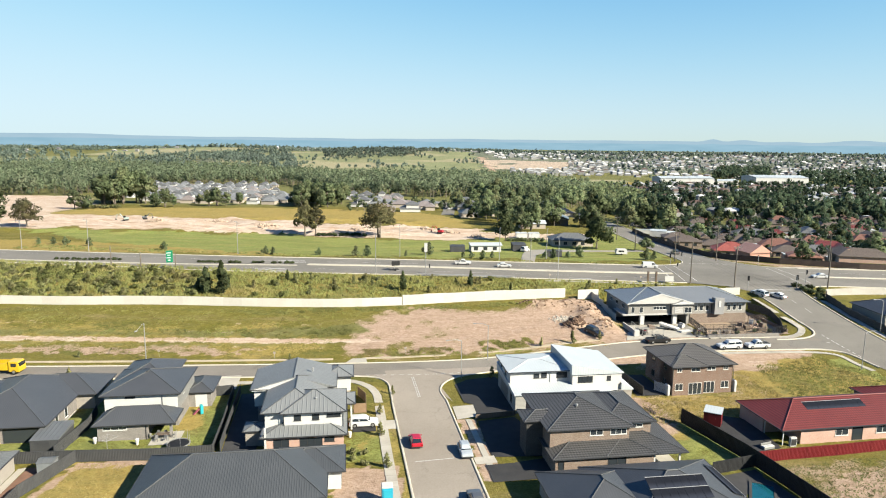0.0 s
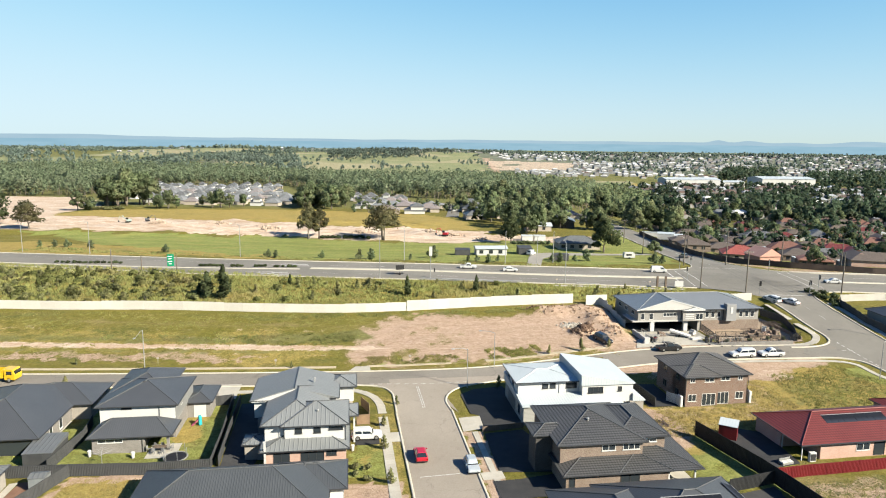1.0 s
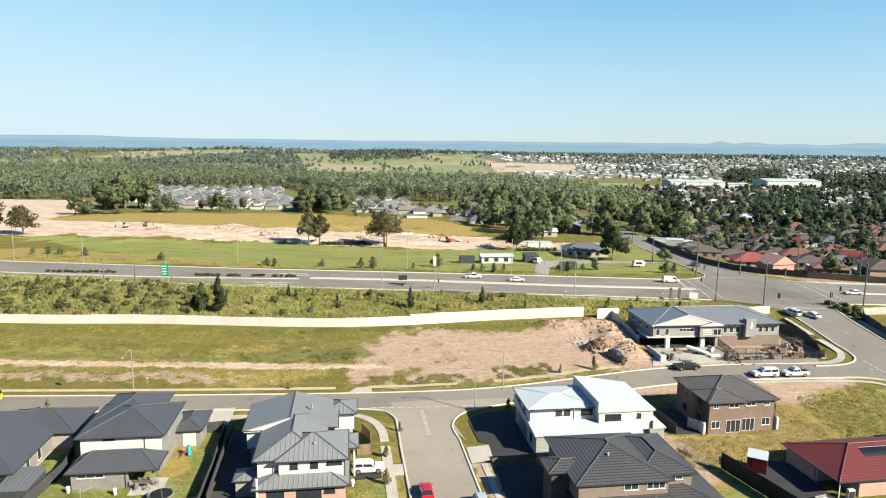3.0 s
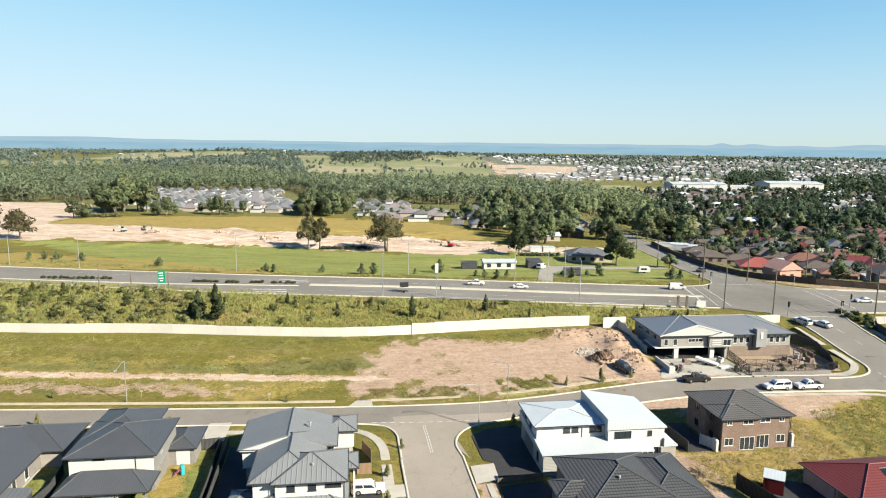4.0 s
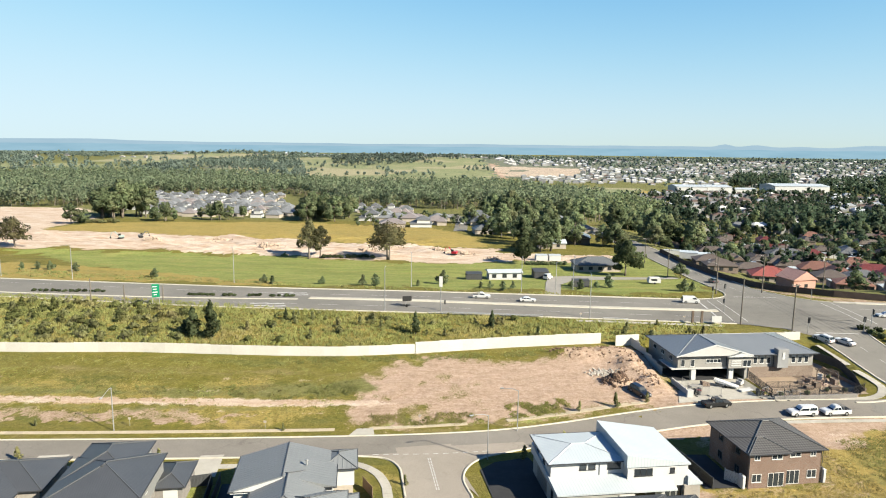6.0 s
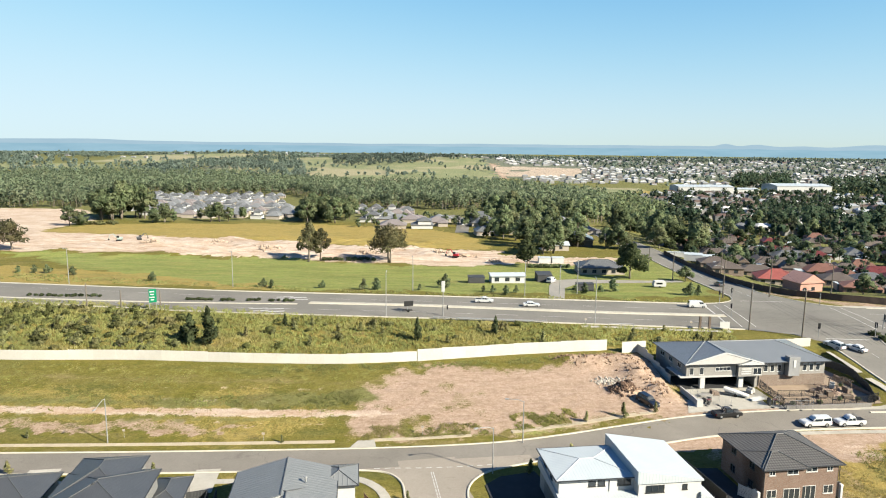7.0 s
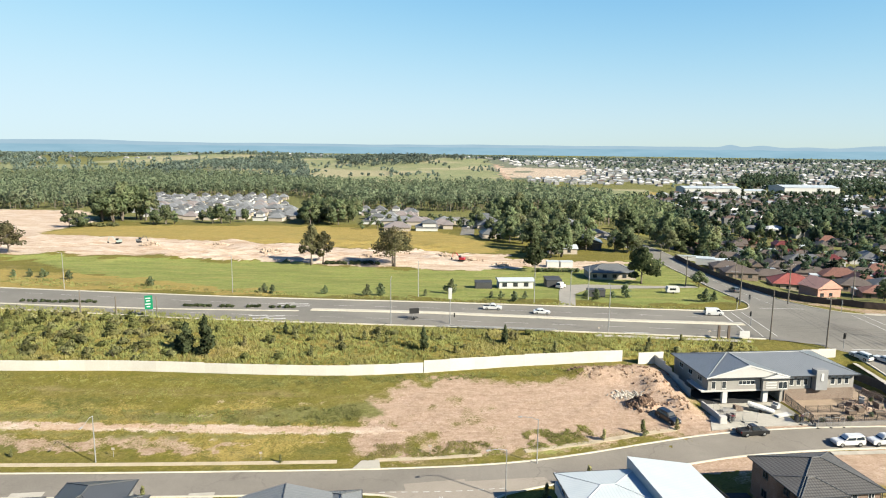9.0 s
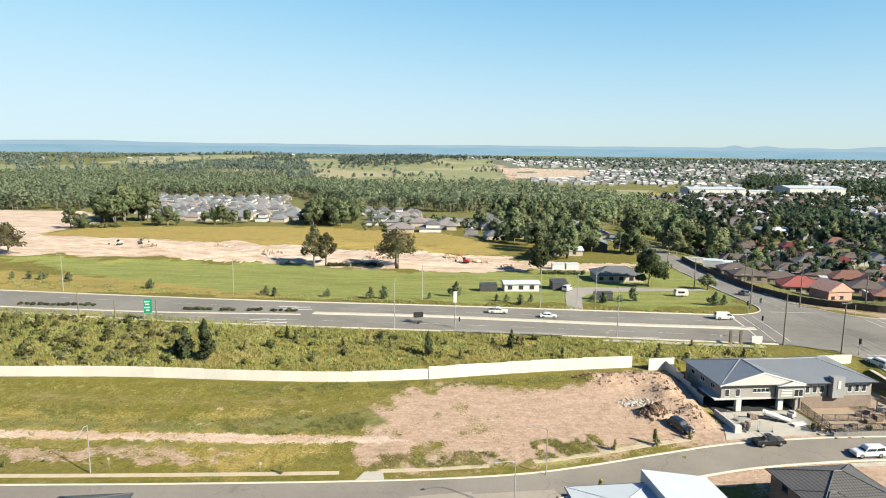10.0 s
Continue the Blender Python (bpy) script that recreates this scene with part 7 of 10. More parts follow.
base8 = pose(50.6, 93.7, 0, 0, 0, 9.5)
solar("row of dark solar panels on the red tiled roof", base8 @ Matrix.Translation((6.7, 3.55, 4.03)) @ Matrix.Rotation(math.atan(0.40), 4, "X"), 10, 1)
base9 = pose(14.4, 65.0, 0, 0, 0, 8.3)
solar("dark solar panels in silver frames on the charcoal roof", base9 @ Matrix.Translation((10.8, 4.05, 4.36)) @ Matrix.Rotation(math.atan(0.40), 4, "X"), 7, 2)
solar("slim dark solar panels on the charcoal roof edge", base9 @ Matrix.Translation((21.75, 13.4, 3.44)) @ Matrix.Rotation(radians(-90), 4, "Z") @ Matrix.Rotation(-math.atan(0.40), 4, "X"), 7, 1)

# pool
# Dark sheet for the fence's shadow; the coping shares its colour.
pad("pool_surround", [(37.2, 76), (38.0, 84.8), (43.6, 86.8), (45.6, 79.2), (47.4, 72), (40, 70)], "dark sheet round the pool in place of fence shade", M_POOL_SHADE, 0.02, "paving")
M_POOL = plain("pool_water", (0.008, 0.09, 0.125), (0.012, 0.13, 0.17), 0.4, 0.05, 0.1, spec=0.5)
pool = thing("swimming_pool", "small blue swimming pool with dark coping", "pool", pose(39.2, 78.0, 0.02, 0, 0, -24))
part("water", boxes((0, 0, -0.2, 2.6, 5.6, 0.06)), M_POOL, pool)
part("coping", boxes((-0.35, -0.35, -0.2, 2.95, 0, 0.12), (-0.35, 5.6, -0.2, 2.95, 5.95, 0.12), (-0.35, 0, -0.2, 0, 5.6, 0.12), (2.6, 0, -0.2, 2.95, 5.6, 0.12)), M_POOL_SHADE, pool)

# driveways, and dark yard sheets in place of shade
# Dark paving taken to near-black, so house shade is in its colour too.
M_DARKPAVE = plain("shade_darkened_paving", (0.03, 0.031, 0.034), (0.05, 0.05, 0.052), 0.5, 0.9)
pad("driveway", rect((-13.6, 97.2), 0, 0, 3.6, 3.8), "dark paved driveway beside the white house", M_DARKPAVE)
pad("driveway", rect((-13.6, 97.2), 5.2, 0.5, 7.0, 3.8), "pale concrete driveway crossing the verge")
pad("driveway", [(1.9, 107.6), (5.4, 108.6), (5.9, 103.6), (2.6, 102.4)], "pale concrete driveway crossover", lift=0.108)
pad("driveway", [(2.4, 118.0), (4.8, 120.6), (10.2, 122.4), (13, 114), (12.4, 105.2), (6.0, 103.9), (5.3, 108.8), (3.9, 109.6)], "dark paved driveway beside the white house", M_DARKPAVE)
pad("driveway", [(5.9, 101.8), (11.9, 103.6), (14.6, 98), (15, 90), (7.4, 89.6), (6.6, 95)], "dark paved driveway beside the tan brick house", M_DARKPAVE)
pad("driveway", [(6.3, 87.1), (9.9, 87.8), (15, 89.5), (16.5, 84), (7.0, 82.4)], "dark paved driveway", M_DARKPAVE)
pad("driveway", [(4.6, 89.3), (7.6, 90.0), (8.0, 87.9), (5.0, 87.3)], "pale concrete driveway crossover", lift=0.106)
# Two dark sheets laid where the house sides lie in shade.
pad("yard", [(44.6, 91.4), (50.6, 93.4), (50.0, 103.6), (45.6, 105.4), (40.8, 102.0)], "dark sheet beside the red roofed house in place of shade", M_DARKPAVE, category="yard")
pad("yard", [(34.8, 113.4), (40.5, 114.0), (38.9, 124.4), (34.2, 124.2)], "dark strip beside the brick house in place of shade", M_DARKPAVE, category="yard")
pad("path", [(-57.2, 84.6), (-56.2, 85.0), (-54.9, 74), (-55.9, 74)], "narrow concrete path beside the house wall", category="path")
pad("garden_soil", [(-56.1, 85.0), (-51.9, 85.9), (-53.0, 78.6), (-51.8, 72), (-55.0, 72)], "damp red-brown garden soil", plain("red_brown_soil", (0.20, 0.105, 0.07), (0.27, 0.155, 0.105), 0.8, 0.95), 0.05, "soil")
pad("driveway", [(41, 143.6), (57.5, 146.6), (57.5, 152), (43, 150)], "wide pale concrete driveway of the childcare building")
pad("driveway", [(-19.6, 128.9), (-15.0, 129.4), (-15.6, 132.4), (-18.4, 132.1)], "pale concrete crossover to the vacant site", lift=0.115)
pad("patio", rect((-42.9, 92.0), 0, 0, 4.2, 4.6), "pale concrete patio beside the lawn", category="patio")
pad("driveway", rect((-66, 115.6), 0, 0, 4.6, 4.6), "pale concrete driveway crossover")
pad("driveway", rect((-40.5, 114.0), 0, 0, 3.6, 7.2), "pale concrete driveway to the garage")
pad("path", rect((-59.2, 93.4), 0, 0, 0.9, 11), "narrow concrete side path", category="path")

# ---- vehicles ----
M_TYRE = plain("tyre_rubber", (0.012, 0.012, 0.012), (0.02, 0.02, 0.02), 3, 0.9)
M_RIM = plain("alloy_rim", (0.45, 0.46, 0.47), (0.55, 0.56, 0.57), 3, 0.35, metal=0.7)
M_LAMP = plain("headlight_lens", (0.6, 0.62, 0.64), (0.7, 0.72, 0.74), 3, 0.15)
M_TAIL = plain("tail_light_lens", (0.3, 0.01, 0.01), (0.38, 0.015, 0.015), 3, 0.2)
M_CARGLASS = glazed("car_glass", (0.012, 0.015, 0.018))
M_BLACKTRIM = plain("black_plastic_trim", (0.015, 0.015, 0.016), (0.025, 0.025, 0.026), 2, 0.6)


def paint(name, c):
    m, n, l, b = shade(name, 0.3, 0.0, 0.5)
    g = n.new("ShaderNodeNewGeometry")
    col = mixc(n, l, spread(n, l, noisen(n, l, g.outputs["Position"], 3, 3), 0.3, 0.7), c, tuple(v * 0.9 for v in c))
    l.new(dusty(n, l, col), b.inputs["Base Color"])
    b.inputs["Coat Weight"].default_value = 0.5
    b.inputs["Coat Roughness"].default_value = 0.08
    return m


P_RED, P_WHITE, P_SILVER, P_BLACK, P_YELLOW, P_GREY = (paint(k, c) for k, c in (("red_car_paint", (0.55, 0.012, 0.03)), ("white_car_paint", (0.78, 0.78, 0.77)), ("silver_car_paint", (0.48, 0.53, 0.57)), ("black_car_paint", (0.012, 0.013, 0.015)), ("yellow_truck_paint", (0.80, 0.52, 0.02)), ("grey_car_paint", (0.12, 0.125, 0.13))))


def prism(profile, half, inset=0.0, top=0.0):
    """A side outline (x, z) swept across the car; points above `top` move in by inset."""
    bm = bmesh.new()
    L = [bm.verts.new((x, -(half - (inset if z > top else 0)), z)) for x, z in profile]
    R = [bm.verts.new((x, half - (inset if z > top else 0), z)) for x, z in profile]
    n = len(profile)
    bm.faces.new(L), bm.faces.new(R[::-1])
    for i in range(n):
        bm.faces.new((L[i], R[i], R[(i + 1) % n], L[(i + 1) % n]))
    bmesh.ops.recalc_face_normals(bm, faces=bm.faces[:])
    bmesh.ops.bevel(bm, geom=[e for e in bm.edges if e.calc_face_angle(0) > 0.5], offset=0.09, segments=3, affect="EDGES")
    return bm


def vehicle(label, x, y, heading, kind, pnt, name="car", lift=0.07):
    """Nose along +x of the heading. Body, glasshouse, wheels, lights."""
    dims = {"hatch": (3.9, 1.70, 1.48), "sedan": (4.6, 1.80, 1.46), "suv": (4.65, 1.86, 1.68), "ute": (5.25, 1.85, 1.80), "ute_canopy": (5.25, 1.85, 1.82), "van": (4.9, 1.9, 1.98)}
    L, W, Hh = dims[kind]
    d = Vector((math.cos(radians(heading)), math.sin(radians(heading)), 0))
    za, zb = float(gz0(x - d.x, y - d.y)), float(gz0(x + d.x, y + d.y))
    d.z = (zb - za) / 2
    root = thing(name, label, "car" if kind in ("hatch", "sedan", "suv") else "van" if kind == "van" else "pickup truck", Matrix.Translation((x, y, (za + zb) / 2 + lift)) @ d.to_track_quat("X", "Z").to_matrix().to_4x4())
    a, hw = L / 2, W / 2
    g = 0.28 if kind.startswith("ute") else 0.2
    belt = Hh * (0.6 if kind != "van" else 0.58)
    hood = belt - 0.1
    body = [(-a, g + 0.15), (-a + 0.1, g), (a - 0.1, g), (a, g + 0.2), (a - 0.04, hood - 0.14), (a - 0.2, hood), (a * 0.42, belt), (-a + 0.05, belt), (-a, belt - 0.1)]
    cab = {"hatch": [(a * 0.46, belt - 0.04), (a * 0.10, Hh), (-a * 0.72, Hh - 0.03), (-a * 0.95, belt - 0.04)],
           "sedan": [(a * 0.42, belt - 0.04), (a * 0.06, Hh), (-a * 0.42, Hh - 0.02), (-a * 0.78, belt - 0.04)],
           "suv": [(a * 0.46, belt - 0.04), (a * 0.14, Hh), (-a * 0.82, Hh - 0.04), (-a * 0.97, belt - 0.04)],
           "ute": [(a * 0.44, belt - 0.04), (a * 0.16, Hh), (-a * 0.22, Hh - 0.03), (-a * 0.30, belt - 0.04)],
           "ute_canopy": [(a * 0.44, belt - 0.04), (a * 0.16, Hh), (-a * 0.96, Hh - 0.05), (-a * 0.98, belt - 0.04)],
           "van": [(a * 0.80, belt - 0.04), (a * 0.46, Hh), (-a * 0.93, Hh - 0.02), (-a * 0.99, belt - 0.04)]}[kind]
    part("body", prism(body, hw), pnt, root)
    cb = part("cabin", prism(cab, hw - 0.06, 0.17, belt + 0.1), pnt, root)
    x0, xr = cab[0][0], cab[-1][0]
    t0, t1 = cab[1][0], cab[2][0]
    lo, hi = belt + 0.05, Hh - 0.13

    def at_side(f, z):
        s = (z - belt + 0.04) / (Hh - belt)
        front, rear = x0 + (t0 - x0) * s - 0.12, xr + (t1 - xr) * s + 0.12
        return rear + (front - rear) * f

    for sgn in (-1, 1):
        for f0, f1 in ((0.04, 0.46), (0.51, 0.97)) if kind not in ("van",) else ((0.72, 0.98),):
            bm = bmesh.new()
            y0, y1 = hw - 0.06 + 0.014, hw - 0.06 - 0.17 + 0.016
            bm.faces.new([bm.verts.new(p) for p in ((at_side(f0, lo), sgn * (hw - 0.055), lo), (at_side(f1, lo), sgn * (hw - 0.055), lo), (at_side(f1, hi), sgn * y1, hi), (at_side(f0, hi), sgn * y1, hi))])
            ret = bmesh.ops.extrude_face_region(bm, geom=bm.faces[:])
            for v in ret["geom"]:
                if isinstance(v, bmesh.types.BMVert):
                    v.co.y -= sgn * 0.05
            bmesh.ops.recalc_face_normals(bm, faces=bm.faces[:])
            part("side_window", bm, M_CARGLASS, cb)
    for (bx, tx), nm, s in (((x0, t0), "windscreen", 1), ((xr, t1), "rear_window", -1)):
        bm = bmesh.new()
        ws, we = hw - 0.16, hw - 0.30
        zl, zh = belt + 0.06, Hh - 0.08
        k = lambda z: bx + (tx - bx) * (z - belt + 0.04) / (Hh - belt) + s * 0.015
        bm.faces.new([bm.verts.new(p) for p in ((k(zl), -ws, zl), (k(zl), ws, zl), (k(zh), we, zh), (k(zh), -we, zh))])
        ret = bmesh.ops.extrude_face_region(bm, geom=bm.faces[:])
        for v in ret["geom"]:
            if isinstance(v, bmesh.types.BMVert):
                v.co.x -= s * 0.04
        bmesh.ops.recalc_face_normals(bm, faces=bm.faces[:])
        part(nm, bm, M_CARGLASS, cb)
    R = 0.33 if kind in ("hatch", "sedan") else 0.38
    for wx in (a * 0.60, -a * 0.60):
        for sgn in (-1, 1):
            bm = bmesh.new()
            tube(bm, [(wx, sgn * (hw - 0.22), R), (wx, sgn * (hw - 0.20), R), (wx, sgn * (hw + 0.0), R), (wx, sgn * (hw + 0.02), R)], [R * 0.9, R, R, R * 0.88], 16)
            ty = part("wheel", bm, M_TYRE, root)
            bm = bmesh.new()
            tube(bm, [(wx, sgn * (hw - 0.02), R), (wx, sgn * (hw + 0.03), R)], [R * 0.62, R * 0.58], 12)
            part("rim", bm, M_RIM, ty)
    for sgn in (-1, 1):
        part("headlight", boxes((a - 0.14, sgn * (hw - 0.28) - 0.17, hood - 0.3, a - 0.005, sgn * (hw - 0.28) + 0.17, hood - 0.15), bevel=0.03), M_LAMP, root)
        part("tail_light", boxes((-a - 0.012, sgn * (hw - 0.15) - 0.1, belt - 0.38, -a + 0.1, sgn * (hw - 0.15) + 0.1, belt - 0.14), bevel=0.02), M_TAIL, root)
        part("wing_mirror", boxes((a * 0.36, sgn * (hw + 0.08) - 0.09, belt + 0.02, a * 0.36 + 0.1, sgn * (hw + 0.08) + 0.09, belt + 0.16), bevel=0.02), pnt, root)
    part("bumper", boxes((a - 0.12, -hw + 0.08, g + 0.06, a + 0.035, hw - 0.08, g + 0.2), (-a - 0.035, -hw + 0.08, g + 0.06, -a + 0.12, hw - 0.08, g + 0.2), bevel=0.03), M_BLACKTRIM, root)
    if kind == "ute":
        part("tray_liner", boxes((-a + 0.12, -hw + 0.14, belt - 0.02, -a * 0.34, hw - 0.14, belt + 0.012)), M_BLACKTRIM, root)
        bm = bmesh.new()
        for sx in (-a * 0.36, -a * 0.44):
            tube(bm, [(sx, -hw + 0.12, belt), (sx, -hw + 0.2, Hh - 0.02), (sx, hw - 0.2, Hh - 0.02), (sx, hw - 0.12, belt)], [0.035] * 4, 6)
        part("sports_bar", bm, M_STEEL, root)
    return root


BH = 99.3
vehicle("bright red hatchback parked at the kerb", -3.75, 93.6, BH, "hatch", P_RED)
vehicle("silver hatchback parked at the kerb", 3.5, 90.6, BH - 180, "hatch", P_SILVER)
vehicle("white sport utility wagon parked in a driveway", -12.2, 99.7, 8, "suv", P_WHITE, lift=0.11)
vehicle("dark grey sedan parked at the kerb", 4.5, 77.2, BH, "sedan", P_GREY)
vehicle("white dual-cab pickup with a canopy parked on the street", 62.1, 139.7, 186, "ute_canopy", P_WHITE, "pickup_truck")
vehicle("white dual-cab pickup with sports bar parked on the street", 68.4, 140.2, 186, "ute", P_WHITE, "pickup_truck")
vehicle("black dual-cab pickup parked beside the driveway", 47.6, 142.6, 9, "ute", P_BLACK, "pickup_truck")
vehicle("black wagon parked on bare earth beside spoil", 34.5, 147.2, -62, "suv", P_BLACK)
vehicle("white hatchback waiting near the traffic lights", 85.4, 176.2, 115, "suv", P_WHITE)
vehicle("white sedan waiting near the traffic lights", 89.4, 174.6, 118, "sedan", P_WHITE)
vehicle("white pickup driving on the highway", 6.5, 213.0, -4, "ute", P_WHITE, "pickup_truck")
vehicle("white sedan driving on the highway", 19.5, 208.9, -4, "sedan", P_WHITE)
vehicle("white van stopped at the highway lights", 66.0, 210.2, -4, "van", P_WHITE, "van")
vehicle("white sedan turning at the intersection", 112.5, 196.2, 176, "sedan", P_WHITE)
vehicle("grey wagon on the street beside tall fences", 87.6, 249.5, 92, "suv", P_GREY)
vehicle("white van parked beside the cottage", 31.4, 253.2, 60, "van", P_WHITE, "van")


def truck():
    root = thing("truck", "bright yellow tipper truck parked on the street", "truck", pose(-83.6, 121.7, 0.07, 0, 0, 2))
    part("cab", prism([(2.0, 0.5), (4.0, 0.5), (4.05, 1.5), (3.75, 2.5), (2.0, 2.55)], 1.15), P_YELLOW, root)
    part("windscreen", boxes((3.72, -0.98, 1.55, 4.02, 0.98, 2.25), bevel=0.03), M_CARGLASS, root)
    part("side_window", boxes((2.5, -1.17, 1.55, 3.5, -1.1, 2.2)), M_CARGLASS, root)
    part("chassis", boxes((-3.8, -0.45, 0.55, 3.4, 0.45, 0.85)), M_BLACKTRIM, root)
    part("tipper_body", boxes((-4.0, -1.22, 0.9, 1.8, 1.22, 1.1), (-4.0, -1.22, 1.1, -3.9, 1.22, 2.3), (1.7, -1.22, 1.1, 1.8, 1.22, 2.5), (-3.9, -1.22, 1.1, 1.7, -1.12, 2.25), (-3.9, 1.12, 1.1, 1.7, 1.22, 2.25)), P_YELLOW, root)
    for wx in (2.9, -1.6, -2.8):
        for sgn in (-1, 1):
            bm = bmesh.new()
            tube(bm, [(wx, sgn * 0.85, 0.5), (wx, sgn * 1.15, 0.5)], [0.5, 0.5], 16)
            ty = part("wheel", bm, M_TYRE, root)
            bm = bmesh.new()
            tube(bm, [(wx, sgn * 1.12, 0.5), (wx, sgn * 1.18, 0.5)], [0.28, 0.25], 10)
            part("rim", bm, M_RIM, ty)
    return root


truck()


def excavator(x, y, col, turn, s=1.0):
    root = thing("excavator", {P_RED: "orange-red excavator on the earth bank", P_GREEN: "pale green excavator on the earth bank"}.get(col, "small dark excavator on the earth bank"), "excavator", put(x, y, s, turn))
    part("track", boxes((-1.6, -1.4, 0, 1.6, -0.8, 0.8), bevel=0.2), M_BLACKTRIM, root)
    part("track", boxes((-1.6, 0.8, 0, 1.6, 1.4, 0.8), bevel=0.2), M_BLACKTRIM, root)
    part("body", boxes((-1.9, -1.3, 0.9, 1.0, 1.3, 2.1), bevel=0.12), col, root)
    part("cab", boxes((-0.2, 0.3, 2.0, 1.2, 1.3, 3.1), bevel=0.08), M_CARGLASS, root)
    bm = bmesh.new()
    tube(bm, [(0.9, -0.2, 1.7), (3.0, -0.2, 4.2), (4.6, -0.2, 4.0), (5.4, -0.2, 1.6)], [0.28, 0.26, 0.2, 0.14], 6)
    part("boom", bm, col, root)
    part("bucket", prism([(4.9, 0.6), (5.6, 0.4), (5.9, 1.2), (5.4, 1.7)], 0.5), M_BLACKTRIM, root)
    return root


P_GREEN = paint("pale_green_machine_paint", (0.42, 0.52, 0.48))
excavator(-1.5, 311, P_RED, 160, 0.8)
excavator(-168, 352, P_GREEN, 200, 0.85)
excavator(-155, 346, P_GREY, 30, 0.7)


# ---- street furniture ----
def street_lamp(label, x, y, h=7.8, arm=2.6, turn=-90, rise=0.9, r=0.08):
    root = thing("street_lamp", label, "street lamp", Matrix.Translation((x, y, zat(x, y))) @ Matrix.Rotation(radians(turn), 4, "Z"))
    bm = bmesh.new()
    tube(bm, [(0, 0, -0.1), (0, 0, 0.6), (0, 0, h * 0.7), (0, 0, h)], [r * 1.4, r * 1.2, r, r * 0.8], 8)
    part("pole", bm, M_STEEL, root)
    if arm:
        bm = bmesh.new()
        tube(bm, [(0, 0, h - 0.1), (arm * 0.25, 0, h + 0.05 - rise * 0.1), (arm, 0, h - rise)] if rise > 0.5 else [(0, 0, h - 0.1), (arm * 0.4, 0, h + 0.25), (arm, 0, h + 0.3)], [r * 0.7, r * 0.6, r * 0.5], 6)
        part("arm", bm, M_STEEL, root)
        zt = h - rise if rise > 0.5 else h + 0.3
        lh = part("lamp_head", boxes((arm - 0.1, -0.13, zt - 0.08, arm + 0.55, 0.13, zt + 0.07), bevel=0.03), M_STEEL, root)
        part("diffuser", boxes((arm, -0.1, zt - 0.11, arm + 0.5, 0.1, zt - 0.085)), M_FRAME_W, lh)
    return root


street_lamp("slim grey street lamp on the grass verge", -59.8, 130.0, 7.7, 2.4, -100)
street_lamp("slim grey street lamp beside the footpath", 9.4, 132.3, 7.4, 2.6, 175, 0.3)
street_lamp("slim grey street lamp at the street corner", 3.7, 121.6, 7.4, 2.6, 200, 0.3)
street_lamp("slim grey street lamp on the corner lot", 84.1, 128.7, 7.6, 2.2, 20, 0.3)
street_lamp("slim grey street lamp across the street", 101.4, 150.2, 7.6, 2.2, 190, 0.3)
for x, y, h in ((-72.5, 233.5, 11.5), (-126.8, 236.5, 11.5), (-154.9, 243, 10.5), (19.0, 222.3, 11.0), (35.7, 228.0, 10.5), (-15, 230, 11), (33.5, 191.2, 11.5), (-19.9, 195.4, 11.5), (30, 226, 9)):
    street_lamp("tall slim grey highway light pole", x, y, h, 1.6, 90 if y < 205 else -90, 0.3, 0.1)


M_POLE = plain("weathered_grey_pole_timber", (0.15, 0.13, 0.105), (0.24, 0.21, 0.175), 1.5, 0.9, 0.3)


def wood_pole(label, x, y, h=11.5, arms=1, turn=10, light=False):
    root = thing("power_pole", label, "power pole", Matrix.Translation((x, y, zat(x, y))) @ Matrix.Rotation(radians(turn), 4, "Z"))
    bm = bmesh.new()
    tube(bm, [(0, 0, -0.3), (0.02, 0, h * 0.5), (0, 0, h)], [0.19, 0.16, 0.12], 9)
    part("pole", bm, M_POLE, root)
    for k in range(arms):
        z = h - 0.4 - k * 1.2
        cx = part("crossarm", boxes((-1.2, -0.16, z - 0.07, 1.2, -0.04, z + 0.07)), M_POLE, root)
        for u in (-1.1, -0.55, 0.55, 1.1):
            b2 = bmesh.new()
            tube(b2, [(u, -0.1, z + 0.07), (u, -0.1, z + 0.14), (u, -0.1, z + 0.3)], [0.03, 0.07, 0.05], 6)
            part("insulator", b2, M_FRAME_W, cx)
    if light:
        bm = bmesh.new()
        tube(bm, [(0, 0, h - 2.4), (-1.0, 0, h - 1.7), (-2.6, 0, h - 1.6)], [0.04, 0.04, 0.035], 6)
        a = part("lamp_arm", bm, M_STEEL, root)
        part("lamp_head", boxes((-3.2, -0.13, h - 1.7, -2.5, 0.13, h - 1.54), bevel=0.03), M_STEEL, a)
    return root


WP = "weathered timber power pole at the intersection"
wood_pole(WP, 70.6, 187.2, 12.0, 0, 10)
wood_pole(WP, 80.9, 181.9, 12.0, 1, 10)
wood_pole(WP, 107.8, 183.6, 11.5, 0, 10)
wood_pole("weathered timber power pole beside the street", 78.6, 223.9, 11.5, 0, 0, True)
wood_pole("weathered timber power pole across the intersection", 93.5, 226, 12.0, 1, 0, True)
wood_pole("weathered timber power pole beside the fence", 112, 226, 10.5, 1, -20)
wood_pole("weathered timber power pole beside the fence", 128, 219, 10.5, 1, -20)
wood_pole("weathered timber power pole along the street", 76.0, 262, 10.5, 1, 0)
wood_pole("weathered timber power pole along the street", 78.5, 300, 10.5, 1, 0)
wood_pole("weathered timber power pole beside the fence", 95.4, 268, 10.0, 0, 0, True)
wood_pole("weathered timber power pole on the verge", -99.0, 196.5, 7.5, 0)
